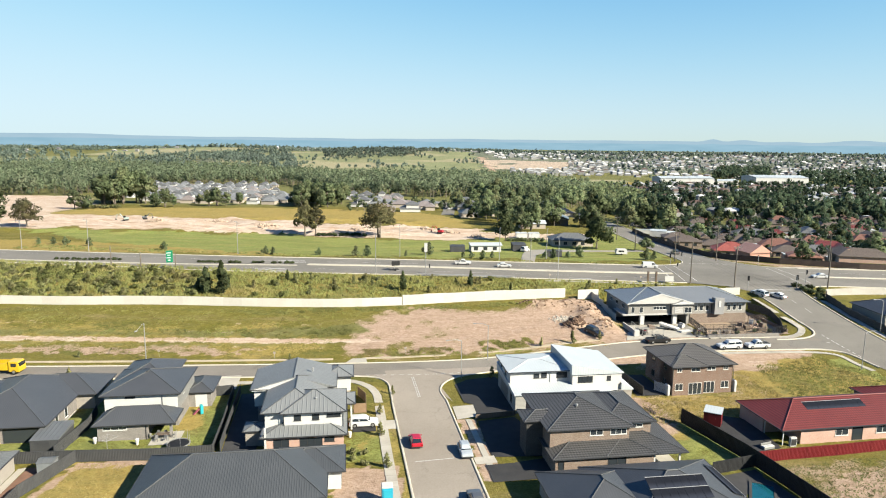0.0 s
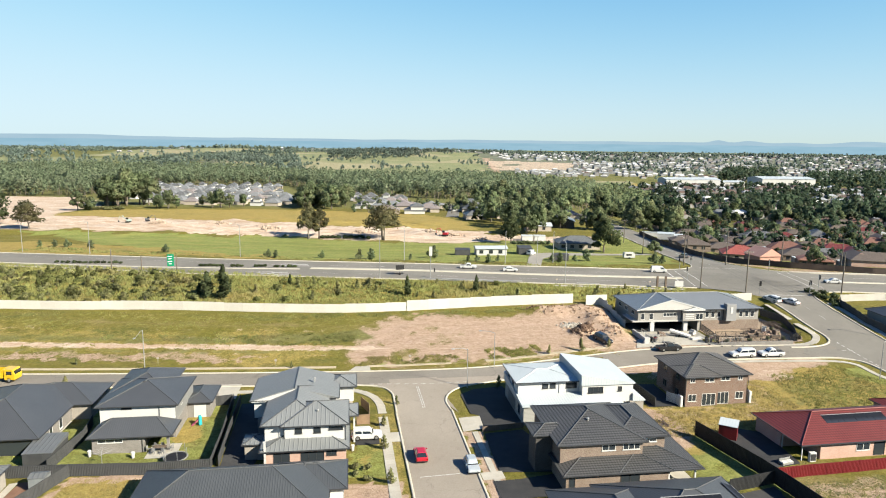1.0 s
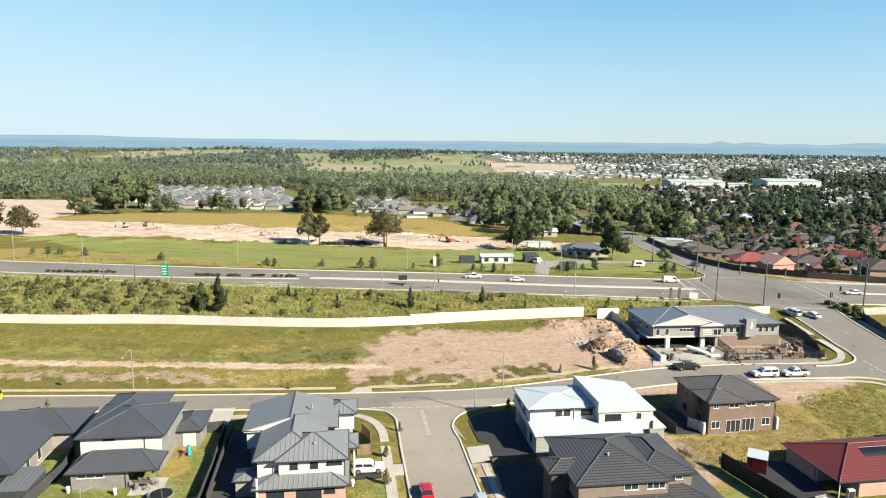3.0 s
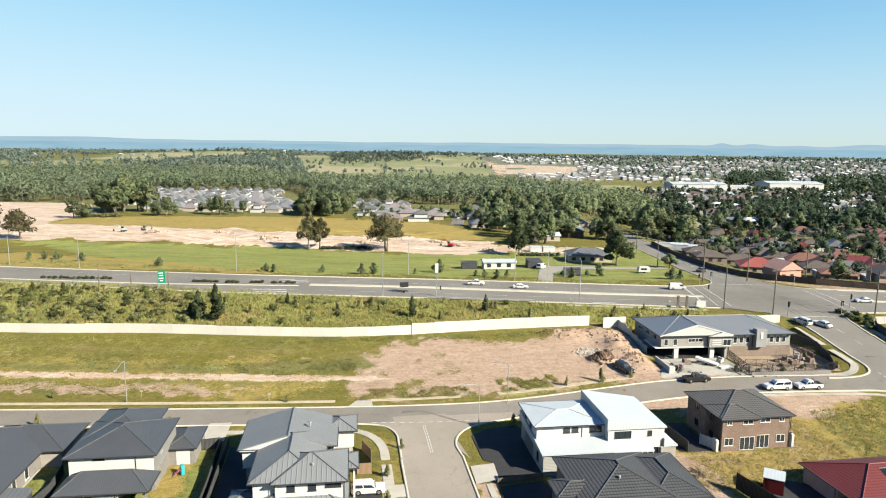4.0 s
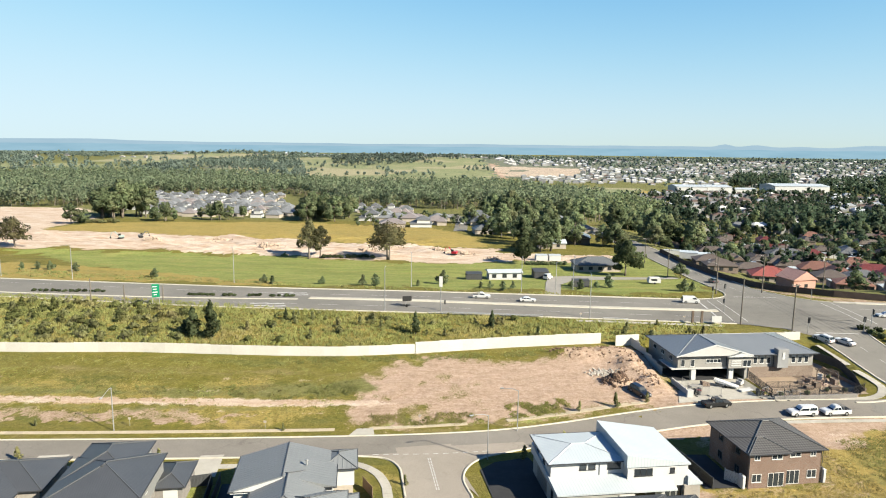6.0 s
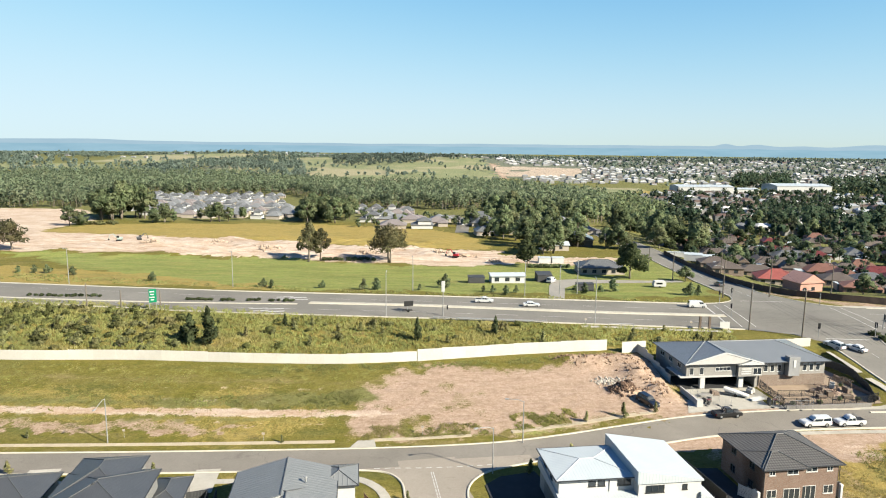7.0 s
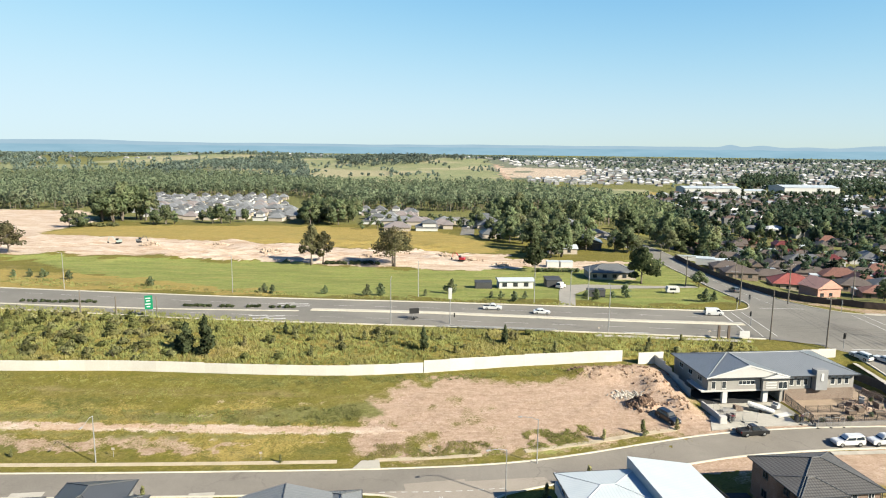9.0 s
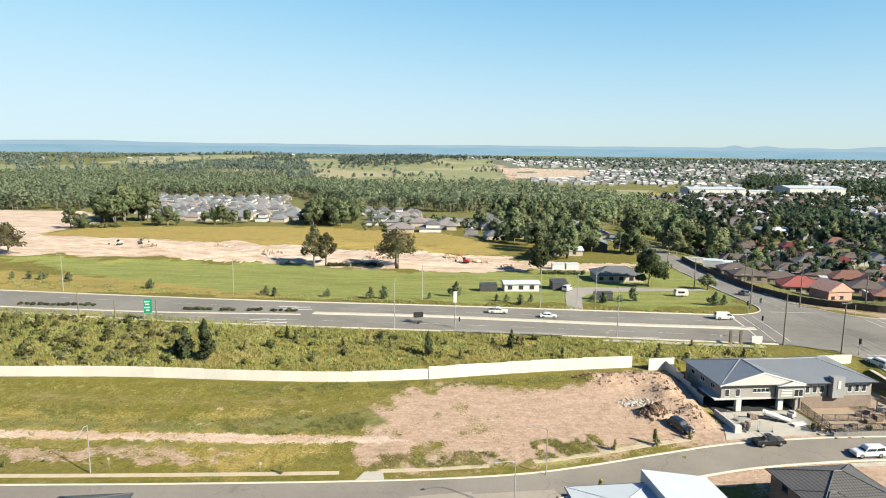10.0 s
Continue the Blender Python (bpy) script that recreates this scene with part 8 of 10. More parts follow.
wood_pole("short weathered timber pole on the verge", -92.0, 200.5, 5.0, 0)
wood_pole("short weathered timber pole on the verge", -82.4, 203, 4.6, 0)


def traffic_light(x, y, turn, h=3.6):
    root = thing("traffic_light", "black-boarded traffic light on a grey pole", "traffic light", Matrix.Translation((x, y, zat(x, y) + 0.05)) @ Matrix.Rotation(radians(turn), 4, "Z"))
    bm = bmesh.new()
    tube(bm, [(0, 0, -0.1), (0, 0, h)], [0.09, 0.07], 8)
    part("pole", bm, M_STEEL, root)
    hd = part("signal_head", boxes((0.1, -0.3, h - 1.1, 0.16, 0.3, h + 0.25), (0.16, -0.15, h - 0.95, 0.34, 0.15, h + 0.1), bevel=0.02), M_BLACKTRIM, root)
    for k in range(3):
        b2 = bmesh.new()
        tube(b2, [(0.33, 0, h - 0.77 + k * 0.34), (0.42, 0, h - 0.77 + k * 0.34)], [0.11, 0.11], 10)
        part("lens", b2, M_BLACKTRIM, hd)
    return root


for x, y, a in ((74.5, 215.8, -170), (84.5, 181.5, -95), (98.5, 182.4, 60), (102.5, 214.5, 90), (79.5, 219.5, 95), (104.6, 189.3, 0), (71, 198.8, 180)):
    traffic_light(x, y, a)

# green direction sign
M_GREEN = plain("green_sign_sheet", (0.0, 0.22, 0.11), (0.0, 0.26, 0.13), 1.0, 0.4, 0.02)
sg = thing("direction_sign", "green highway direction sign with pale lettering bars", "road sign", Matrix.Translation((-82.2, 198.2, zat(-82.2, 198.2))) @ Matrix.Rotation(radians(24), 4, "Z"))
part("board", boxes((-0.95, -0.03, 2.3, 0.95, 0.03, 5.9), bevel=0.02), M_GREEN, sg)
part("post", boxes((-0.9, 0.03, -0.2, -0.78, 0.15, 5.6)), M_STEEL, sg)
part("post", boxes((0.78, 0.03, -0.2, 0.9, 0.15, 5.6)), M_STEEL, sg)
for z, w in ((5.2, 0.75), (4.5, 0.55), (3.7, 0.8), (3.0, 0.5)):
    for s in (-1, 1):
        y0, y1 = sorted((s * 0.034, s * 0.04))
        part("lettering_bar", boxes((-w, y0, z - 0.14, w * 0.6, y1, z + 0.14)), M_FRAME_W, sg)

# guard rail beside the highway
gr = thing("guard_rail", "galvanised steel guard rail along the highway edge", "guard rail")
rail_line = cut(sides_of(LINE_H, -14.2), lambda x, y: -8 < x < 22)
bm = bmesh.new()
for z in (0.62, 0.78):
    tube(bm, [(x, y, zat(x, y) + z) for x, y in rail_line], [0.07] * len(rail_line), 6)
part("beam", bm, M_STEEL, gr)
for x, y in rail_line:
    part("post", boxes((x - 0.06, y - 0.16, zat(x, y) - 0.1, x + 0.06, y - 0.06, zat(x, y) + 0.86)), M_STEEL, gr)
# message trailer on the highway
vm = thing("message_trailer", "dark folded message board trailer on the highway shoulder", "trailer", Matrix.Translation((-14.6, 200.4, zat(-14.6, 200.4) + 0.1)) @ Matrix.Rotation(radians(15), 4, "Z"))
part("frame", boxes((-1.6, -0.6, 0.35, 1.2, -0.5, 0.5), (-1.6, 0.5, 0.35, 1.2, 0.6, 0.5), (-1.6, -0.5, 0.35, -1.5, 0.5, 0.5), (1.1, -0.5, 0.35, 1.2, 0.5, 0.5)), M_BLACKTRIM, vm)
part("board", boxes((-1.0, -0.1, 1.5, 1.5, 0.1, 2.9), bevel=0.03), M_BLACKTRIM, vm)
bm = bmesh.new()
tube(bm, [(-0.2, 0, 0.4), (0.2, 0, 2.0)], [0.08, 0.08], 8)
part("mast", bm, M_STEEL, vm)
for s in (-0.7, 0.7):
    bm = bmesh.new()
    tube(bm, [(0, s - 0.1, 0.32), (0, s + 0.1, 0.32)], [0.32, 0.32], 12)
    part("wheel", bm, M_TYRE, vm)


def rail(label, line, off, name="guard_rail"):
    root = thing(name, label, "guard rail", kind="structure")
    p = sides_of(line, off)
    z = gz0(p[:, 0], p[:, 1])
    bm = bmesh.new()
    tube(bm, [(a, b, c + 0.7) for (a, b), c in zip(p, z)], [0.13] * len(p), 5)
    part("beam", bm, M_STEEL, root)
    first = None
    for (a, b), c in list(zip(p, z))[::1]:
        m = Matrix.Translation((a, b, c))
        if first is None:
            first = part("post", boxes((-0.06, -0.06, -0.1, 0.06, 0.06, 0.75)), M_STEEL, root)
            first.matrix_basis = m
        else:
            again(first, m)
    return root


rail("grey steel guard rail beside the highway", cut(LINE_H, lambda x, y: -3 < x < 22), -14.6)
rail("grey pipe barrier beside the highway", cut(LINE_H, lambda x, y: 37 < x < 44), -14.4)

# tall pole with a pale box beside the highway
sp = thing("sign_pole", "tall grey pole with a pale box at its top", "pole", Matrix.Translation((-5.1, 196.4, zat(-5.1, 196.4))))
bm = bmesh.new()
tube(bm, [(0, 0, -0.1), (0, 0, 4.5), (0, 0, 9.2)], [0.13, 0.11, 0.09], 8)
part("pole", bm, M_STEEL, sp)
part("sign_box", boxes((-0.45, -0.22, 6.6, 0.45, -0.08, 9.4), bevel=0.03), M_FRAME_W, sp)
part("signal_head", boxes((0.95, -0.2, 1.9, 1.3, 0.1, 3.0), bevel=0.02), M_BLACKTRIM, sp)
part("bracket", boxes((0.1, -0.04, 2.6, 0.95, 0.04, 2.68)), M_STEEL, sp)

# portable toilet
pt = thing("portable_toilet", "bright blue portable toilet with white roof", "portable toilet", pose(-6.6, 77.0, 0.02, 0, 0, 9) @ Matrix.Diagonal((1.12, 1.12, 1.12, 1)))
part("cabin", boxes((-0.6, -0.6, 0, 0.6, 0.6, 2.1), bevel=0.05), plain("blue_plastic", (0.02, 0.36, 0.55), (0.03, 0.42, 0.62), 1, 0.4), pt)
part("roof", boxes((-0.63, -0.63, 2.1, 0.63, 0.63, 2.28), bevel=0.07), M_WHITE, pt)
part("door", boxes((-0.45, -0.64, 0.1, 0.45, -0.605, 1.95), bevel=0.01), plain("teal_plastic", (0.03, 0.42, 0.56), (0.04, 0.47, 0.62), 1, 0.4), pt, "teal plastic door")

# small road signs
for x, y in ((-34.2, 131.5), (-7.6, 134.6), (57, 189), (31, 190.5), (-58, 132)):
    root = thing("sign_post", "small pale sign on a thin post", "sign", Matrix.Translation((x, y, zat(x, y))))
    bm = bmesh.new()
    tube(bm, [(0, 0, -0.1), (0, 0, 1.6)], [0.03, 0.03], 6)
    part("post", bm, M_STEEL, root)
    part("plate", boxes((-0.25, -0.05, 1.2, 0.25, -0.031, 1.6), bevel=0.006), M_CREAM, root)

# board signs at the end of the noise wall
bs = thing("notice_board", "pale notice board on the grass near the lights", "sign", Matrix.Translation((64.5, 187.0, zat(64.5, 187.0))))
part("panel", boxes((-1.2, -0.04, 0.6, 1.2, 0.04, 2.2)), M_WHITE, bs)
part("post", boxes((-1.1, 0.04, -0.1, -1.0, 0.12, 2.2)), M_TIMBER, bs)
part("post", boxes((1.0, 0.04, -0.1, 1.1, 0.12, 2.2)), M_TIMBER, bs)
for x in (58.5, 60.8):
    root = thing("timber_post", "thick dark timber post on the grass verge", "post", Matrix.Translation((x, 187.2, zat(x, 187.2))))
    part("shaft", boxes((-0.28, -0.2, -0.2, 0.28, 0.2, 3.4), bevel=0.04), M_TIMBER, root)

# overhead wires
def wire(pts, sag, label):
    bm = bmesh.new()
    for p, q in zip(pts, pts[1:]):
        P, Q = Vector(p), Vector(q)
        tube(bm, [P + (Q - P) * t - Vector((0, 0, sag * 4 * t * (1 - t))) for t in np.linspace(0, 1, 9)], [0.02] * 9, 4)
    ob = part("power_line", bm, M_BLACKTRIM)
    tagged(ob, label, "power line")


for o in (-0.9, 0.9):
    wire([(80.9 + o, 181.9, zat(82, 182) + 11.7), (93.5 + o, 226, zat(93, 226) + 11.7), (95.4 + o, 268, zat(95, 268) + 9.8)], 1.0, "thin black overhead power line between poles")
    wire([(76 + o, 262, zat(76, 262) + 10.2), (78.5 + o, 300, zat(78, 300) + 10.2)], 0.8, "thin black overhead power line between poles")


# ---- childcare building ----
M_GREYWALL = plain("warm_grey_render", (0.34, 0.325, 0.30), (0.39, 0.375, 0.35), 0.3, 0.8, 0.1)
CB = house("long two-storey grey childcare building with blue-grey roof over a carport", (44.2, 155.3), [
    ((0.3, 0.3, 15.4, 14.8), 2.6, 5.1, M_GREYWALL, None, 0, 0, None, None),
    ((15.4, 0.8, 30.4, 14.8), 0, 5.1, M_GREYWALL, None, 0, 0, None, None),
    ((0.2, 0.25, 30.5, 14.9), 5.0, 5.1, None, "hip", 0.30, 0.45, M_ROOF_BLUE, M_CAP_BLUE),
    ((0.2, 0.2, 15.8, 7.1), 5.0, 5.13, None, "gable_v", 0.285, 0.5, M_ROOF_BLUE, M_CAP_BLUE),
    ((10.9, -0.5, 16.0, 5.0), 2.6, 4.95, M_GREYWALL, "gable_v", 0.30, 0.35, M_ROOF_BLUE, M_CAP_BLUE),
    ((0.3, 8.0, 15.4, 14.8), 0, 2.6, M_GREYWALL, None, 0, 0, None, None)], 7.0, 1.22, "childcare_building", "building")
part("brick_base", boxes((16.1, 0.6, 0, 30.5, 0.79, 2.35)), M_BRICK_TAN, CB)
part("soffit", boxes((0.25, 0.25, 2.48, 15.35, 8.0, 2.592)), M_WHITE, CB)
bm = bmesh.new()
for a, b, c in ((-0.35, 8.0, 1), (8.0, 16.35, -1)):
    z0, z1 = (5.12, 7.5) if c == 1 else (7.5, 5.12)
    bm.faces.new([bm.verts.new(p) for p in ((a, -0.36, z0), (b, -0.36, z1), (b, -0.36, z1 + 0.24), (a, -0.36, z0 + 0.24))])
r = bmesh.ops.extrude_face_region(bm, geom=bm.faces[:])
for v in r["geom"]:
    if isinstance(v, bmesh.types.BMVert):
        v.co.y -= 0.08
bmesh.ops.recalc_face_normals(bm, faces=bm.faces[:])
part("barge_board", bm, M_WHITE, CB)
M_TOWER = plain("grey_panel", (0.30, 0.305, 0.31), (0.35, 0.355, 0.36), 0.4, 0.7)
part("tower", boxes((21.7, -0.42, 2.35, 24.1, 1.1, 6.35), bevel=0.03), M_TOWER, CB)
part("sign_panel", boxes((22.65, -0.5, 4.2, 23.2, -0.424, 5.7)), M_WHITE, CB)
part("downpipe", boxes((21.45, 0.66, 0.1, 21.55, 0.79, 5.0)), M_GUTTER, CB)
part("downpipe", boxes((10.75, 0.16, 2.4, 10.86, 0.29, 5.0)), M_GUTTER, CB)
for u, w, h, k in ((1.4, 0.9, 1.5, 1), (3.5, 0.9, 1.5, 1), (8.0, 3.2, 0.8, 4)):
    window(CB, "v", 0.3, u, 2.95 if k == 1 else 3.65, w, h, M_FRAME_W, k)
for z in (3.05, 3.55, 4.05):
    part("louvre", boxes((11.5, -0.58, z, 13.6, -0.504, z + 0.26)), M_WHITE, CB)
window(CB, "v", -0.5, 14.9, 2.95, 1.8, 1.4, M_FRAME_W, 2)
for u in (17.5, 18.95, 20.4, 26.0, 27.45, 28.9):
    window(CB, "v", 0.8, u, 3.05, 0.9, 1.35, M_FRAME_W, 1)
    part("window_head", boxes((u - 0.5, 0.7, 4.42, u + 0.5, 0.798, 4.8)), M_WHITE, CB)
for v in (3.5, 7.5, 11.5):
    window(CB, "u", 0.3, v, 3.5, 1.6, 1.0, M_FRAME_W, 2)
for u in (3.9, 12.1):
    part("column", boxes((u - 0.5, 0.35, -0.1, u + 0.5, 1.1, 2.47), bevel=0.02), M_WHITE, CB)
part("column", boxes((15.0, 0.35, -0.1, 15.35, 1.1, 2.47)), M_GREYWALL, CB)
# Black panel standing for the shade inside the entry.
part("entry_void", boxes((10.8, 6.0, 0.0, 15.3, 6.2, 2.4)), M_CARGLASS, CB, "dark panel in place of shade in the entry void")
# Shade under the upper storey is put into this floor's colour.
pad("carport_floor", rect((44.2, 155.3), -0.5, 0.2, 14.8, 7.9, 7.0), "floor under the building darkened in place of its shade", M_DARKPAVE, lift=0.124, category="floor")
pad("forecourt", rect((44.2, 155.3), -0.5, -6.5, 14.8, 0.2, 7.0), "pale concrete forecourt of the building", lift=0.12, category="driveway")


def gable_face(u0, u1, z0, um, zm, v, mat, label):
    bm = bmesh.new()
    f = bm.faces.new([bm.verts.new(p) for p in ((u0, v, z0), (u1, v, z0), (um, v, zm))])
    r = bmesh.ops.extrude_face_region(bm, geom=[f])
    for q in r["geom"]:
        if isinstance(q, bmesh.types.BMVert):
            q.co.y += 0.03
    bmesh.ops.recalc_face_normals(bm, faces=bm.faces[:])
    part("gable_panel", bm, mat, CB, label)


M_PANEL = plain("pale_grey_panel", (0.56, 0.55, 0.53), (0.62, 0.61, 0.59), 0.4, 0.75, 0.1)
gable_face(-0.1, 16.1, 5.30, 8.0, 7.55, -0.346, M_PANEL, "pale grey gable panel")
gable_face(10.65, 16.25, 5.12, 13.45, 5.92, -0.896, M_WHITE, "white gable panel")
part("fascia", boxes((-1.0, 0.2, 2.36, 15.35, 0.296, 2.72)), M_PANEL, CB)
part("awning_slab", boxes((-1.0, 0.3, 2.42, 0.24, 6.5, 2.6)), M_PANEL, CB)
pad("play_yard", rect((44.2, 155.3), 15.6, -10.2, 35, 0.6, 7.0), "tan paved play yard beside the building", plain("tan_paving", (0.36, 0.27, 0.19), (0.44, 0.34, 0.25), 0.6, 0.9), 0.12, "yard")
pad("side_yard", rect((44.2, 155.3), 30.8, 0.6, 36.4, 14.5, 7.0), "tan paved side yard beside the building", plain("tan_side_paving", (0.33, 0.25, 0.18), (0.40, 0.31, 0.23), 0.6, 0.9), 0.12, "yard")
# yard wall, balustrade and clutter
fr = pose(44.2, 155.3, 1.12, 0, 0, 7.0)


def picket(label, pts, h, base=0.0, gap=0.16, name="balustrade"):
    root = thing(name, label, "fence", fr)
    for (x0, y0), (x1, y1) in zip(pts, pts[1:]):
        L = math.hypot(x1 - x0, y1 - y0)
        ang = math.atan2(y1 - y0, x1 - x0)
        m = Matrix.Translation((x0, y0, base)) @ Matrix.Rotation(ang, 4, "Z")
        for z in (0.08, h - 0.05):
            o = part("rail", boxes((0, -0.025, z, L, 0.025, z + 0.05)), M_BLACKTRIM, root)
            o.matrix_basis = m
        first = None
        n = int(L / gap)
        for i in range(n):
            mm = m @ Matrix.Translation((i * gap, 0, 0))
            if first is None:
                first = part("picket", boxes((-0.014, -0.014, 0.1, 0.014, 0.014, h - 0.02)), M_BLACKTRIM, root)
                first.matrix_basis = mm
            else:
                again(first, mm)
        for i in range(int(L / 2.4) + 1):
            o = part("post", boxes((-0.04, -0.04, 0, 0.04, 0.04, h + 0.05)), M_BLACKTRIM, root)
            o.matrix_basis = m @ Matrix.Translation((min(i * 2.4, L), 0, 0))
    return root


picket("black steel picket fence around the play yard", [(15.6, -0.6), (14.4, -10.6), (31.0, -11.0), (35.0, -9.0)], 1.7, 0.3, 0.125)
picket("black steel picket fence inside the play yard", [(16.6, -5.2), (26.5, -5.8)], 1.3, 0.12, 0.2)
rw = thing("retaining_wall", "low tan block wall round the play yard", "wall", fr, kind="structure")
part("wall_block", boxes((14.4, -11.5, -0.4, 31.5, -11.2, 0.8)), M_BRICK_GREY, rw)
part("wall_block", boxes((-1.3, -8.2, -0.4, -1.0, -0.6, 1.1)), M_PANEL, rw)
part("wall_block", boxes((-1.9, -9.0, -0.4, -0.7, -8.2, 1.5)), M_PANEL, rw)
part("wall_block", boxes((35.0, -9.0, -0.4, 35.3, 4.0, 0.9)), M_BRICK_TAN, rw)
fence("black steel fence beside the play yard", [(78.6, 149.5), (80.6, 155), (81.6, 162), (80.0, 171)], 1.8)
for k, (x, y, w, d, h, mt) in enumerate(((24, -7, 1.6, 1.0, 0.7, M_TIMBER), (26.5, -6.2, 1.2, 1.2, 1.0, M_TIMBER), (29, -7.4, 2.0, 0.9, 0.6, M_TIMBER), (31.5, -5.0, 1.0, 1.6, 1.1, M_BRICK_TAN), (20, -8.6, 1.0, 1.0, 0.6, M_TIMBER))):
    root = thing("planter_box", "raised timber planter box in the play yard", "planter", fr @ Matrix.Translation((x, y, 0.12)))
    part("box", boxes((0, 0, 0, w, 0.08, h), (0, d - 0.08, 0, w, d, h), (0, 0.08, 0, 0.08, d - 0.08, h), (w - 0.08, 0.08, 0, w, d - 0.08, h)), mt, root)
    part("soil", boxes((0.08, 0.08, 0, w - 0.08, d - 0.08, h - 0.08)), M_BARK, root)
for x, y in ((27.6, -8.2), (30.8, -8.6), (32.4, -4.6), (22.6, -9.4), (17, -9.6), (33, -1)):
    bush("small garden shrub in the play yard", 0.6, 0.9, M_LEAF, fr @ Matrix.Translation((x, y, 0.12)), 160, 0.22)
sh = thing("shade_frame", "timber shade frame in the play yard", "pergola", fr @ Matrix.Translation((29.5, -4.5, 0.12)))
for x in (0, 3):
    for y in (0, 2.4):
        part("post", boxes((x - 0.06, y - 0.06, 0, x + 0.06, y + 0.06, 2.4)), M_TIMBER, sh)
for k in range(8):
    part("rafter", boxes((-0.3 + k * 0.5, -0.3, 2.4, -0.22 + k * 0.5, 2.7, 2.52)), M_TIMBER, sh)


def board_stack(label, m, n, L, W, mt):
    root = thing("board_stack", label, "building materials", m)
    for k in range(n):
        o = part("board", boxes((-L / 2, -W / 2, 0, L / 2, W / 2, 0.06)), mt, root)
        o.matrix_basis = pose(RNG.uniform(-0.2, 0.2), RNG.uniform(-0.1, 0.1), k * 0.065, 0, 0, RNG.uniform(-4, 4))
    return root


board_stack("leaning stack of white boards on a trailer", fr @ pose(8.6, -4.0, 0.7, 0, 12, -32), 6, 4.4, 1.5, M_WHITE)
tr = thing("flat_trailer", "flat steel trailer loaded with boards", "trailer", fr @ pose(8.6, -4.0, 0.12, 0, 0, -32))
part("deck", boxes((-2.0, -0.8, 0.4, 2.0, 0.8, 0.5)), M_STEEL, tr)
for s in (-0.8, 0.8):
    bm = bmesh.new()
    tube(bm, [(0, s - 0.1, 0.3), (0, s + 0.1, 0.3)], [0.3, 0.3], 12)
    part("wheel", bm, M_TYRE, tr)
board_stack("stack of pale boards beside the driveway", fr @ pose(11.6, -6.2, 0.12, 0, 0, 15), 5, 3.0, 1.0, M_WHITE)
board_stack("stack of grey boards beside the driveway", fr @ pose(2.4, -3.6, 0.12, 0, 0, 5), 6, 2.6, 1.2, M_GREYWALL)
for k, (x, y) in enumerate(((0.2, -7.2), (1.0, -7.8), (12.9, -8.2), (13.6, -8.8), (12.4, -9.2))):
    root = thing("rubbish_bin", "wheeled plastic rubbish bin beside the driveway", "bin", fr @ pose(x, y, 0.12, 0, 0, k * 20))
    part("tub", prism([(-0.28, 0), (0.28, 0), (0.36, 0.95), (-0.36, 0.95)], 0.3), M_FENCE, root)
    part("lid", boxes((-0.4, -0.34, 0.95, 0.4, 0.34, 1.03), bevel=0.03), M_FENCE_RED if k % 2 else M_BLACKTRIM, root)
def mesh_panel(m):
    """A temporary fence panel: tube frame, thin wires, block feet."""
    root = thing("temporary_fence", "temporary wire mesh fence panel on block feet", "fence", m)
    for bx in ((-1.2, -0.02, 0.1, -1.16, 0.02, 1.9), (1.16, -0.02, 0.1, 1.2, 0.02, 1.9), (-1.16, -0.02, 1.86, 1.16, 0.02, 1.9), (-1.16, -0.02, 0.1, 1.16, 0.02, 0.14)):
        part("frame_tube", boxes(bx), M_STEEL, root)
    for k in range(11):
        part("wire", boxes((-1.0 + k * 0.2, -0.006, 0.14, -0.988 + k * 0.2, 0.006, 1.86)), M_STEEL, root)
    for x in (-1.18, 1.18):
        part("foot", boxes((x - 0.12, -0.3, 0, x + 0.12, 0.3, 0.1), bevel=0.02), M_BLACKTRIM, root)
    return root


mp0 = mesh_panel(fr @ pose(1.4, -8.4, 0.12, 0, 0, 4))
for x, y, a in ((3.9, -8.6, -6), (-0.4, -6.8, 84), (-0.2, -4.3, 92), (13.4, -9.8, 30), (15.6, -11.9, 5), (18.1, -12.0, 0)):
    copy_thing(mp0, fr @ pose(x, y, 0.12, 0, 0, a))
for k, (x, y, w, d, h, mt, lab) in enumerate(((4.6, -3.2, 1.6, 1.2, 0.9, M_BRICK_TAN, "pallet of tan bricks on the forecourt"), (1.6, -6.2, 1.4, 1.1, 0.7, M_BRICK_GREY, "pallet of grey bricks on the forecourt"), (12.2, -3.0, 1.2, 1.2, 1.1, M_PANEL, "pallet of pale bags on the forecourt"), (27.5, -2.6, 1.8, 1.2, 0.8, M_BRICK_TAN, "pallet of tan bricks in the play yard"), (30.6, -1.6, 1.4, 1.0, 1.0, M_PANEL, "pallet of pale pavers in the play yard"), (25.0, -3.4, 1.2, 1.0, 0.5, M_BRICK_TAN, "pallet of tan bricks in the play yard"))):
    root = thing("brick_pallet", lab, "building materials", fr @ pose(x, y, 0.124, 0, 0, 13 * k))
    part("pallet", boxes((-w / 2, -d / 2, 0, w / 2, d / 2, 0.12), bevel=0.01), M_TIMBER, root)
    for i in range(3):
        part("layer", boxes((-w / 2 + 0.05 + i * w / 3, -d / 2 + 0.05, 0.122, -w / 2 + i * w / 3 + w / 3 - 0.03, d / 2 - 0.05, 0.122 + h * (1 - 0.18 * ((i + k) % 3)))), mt, root)
bm = bmesh.new()
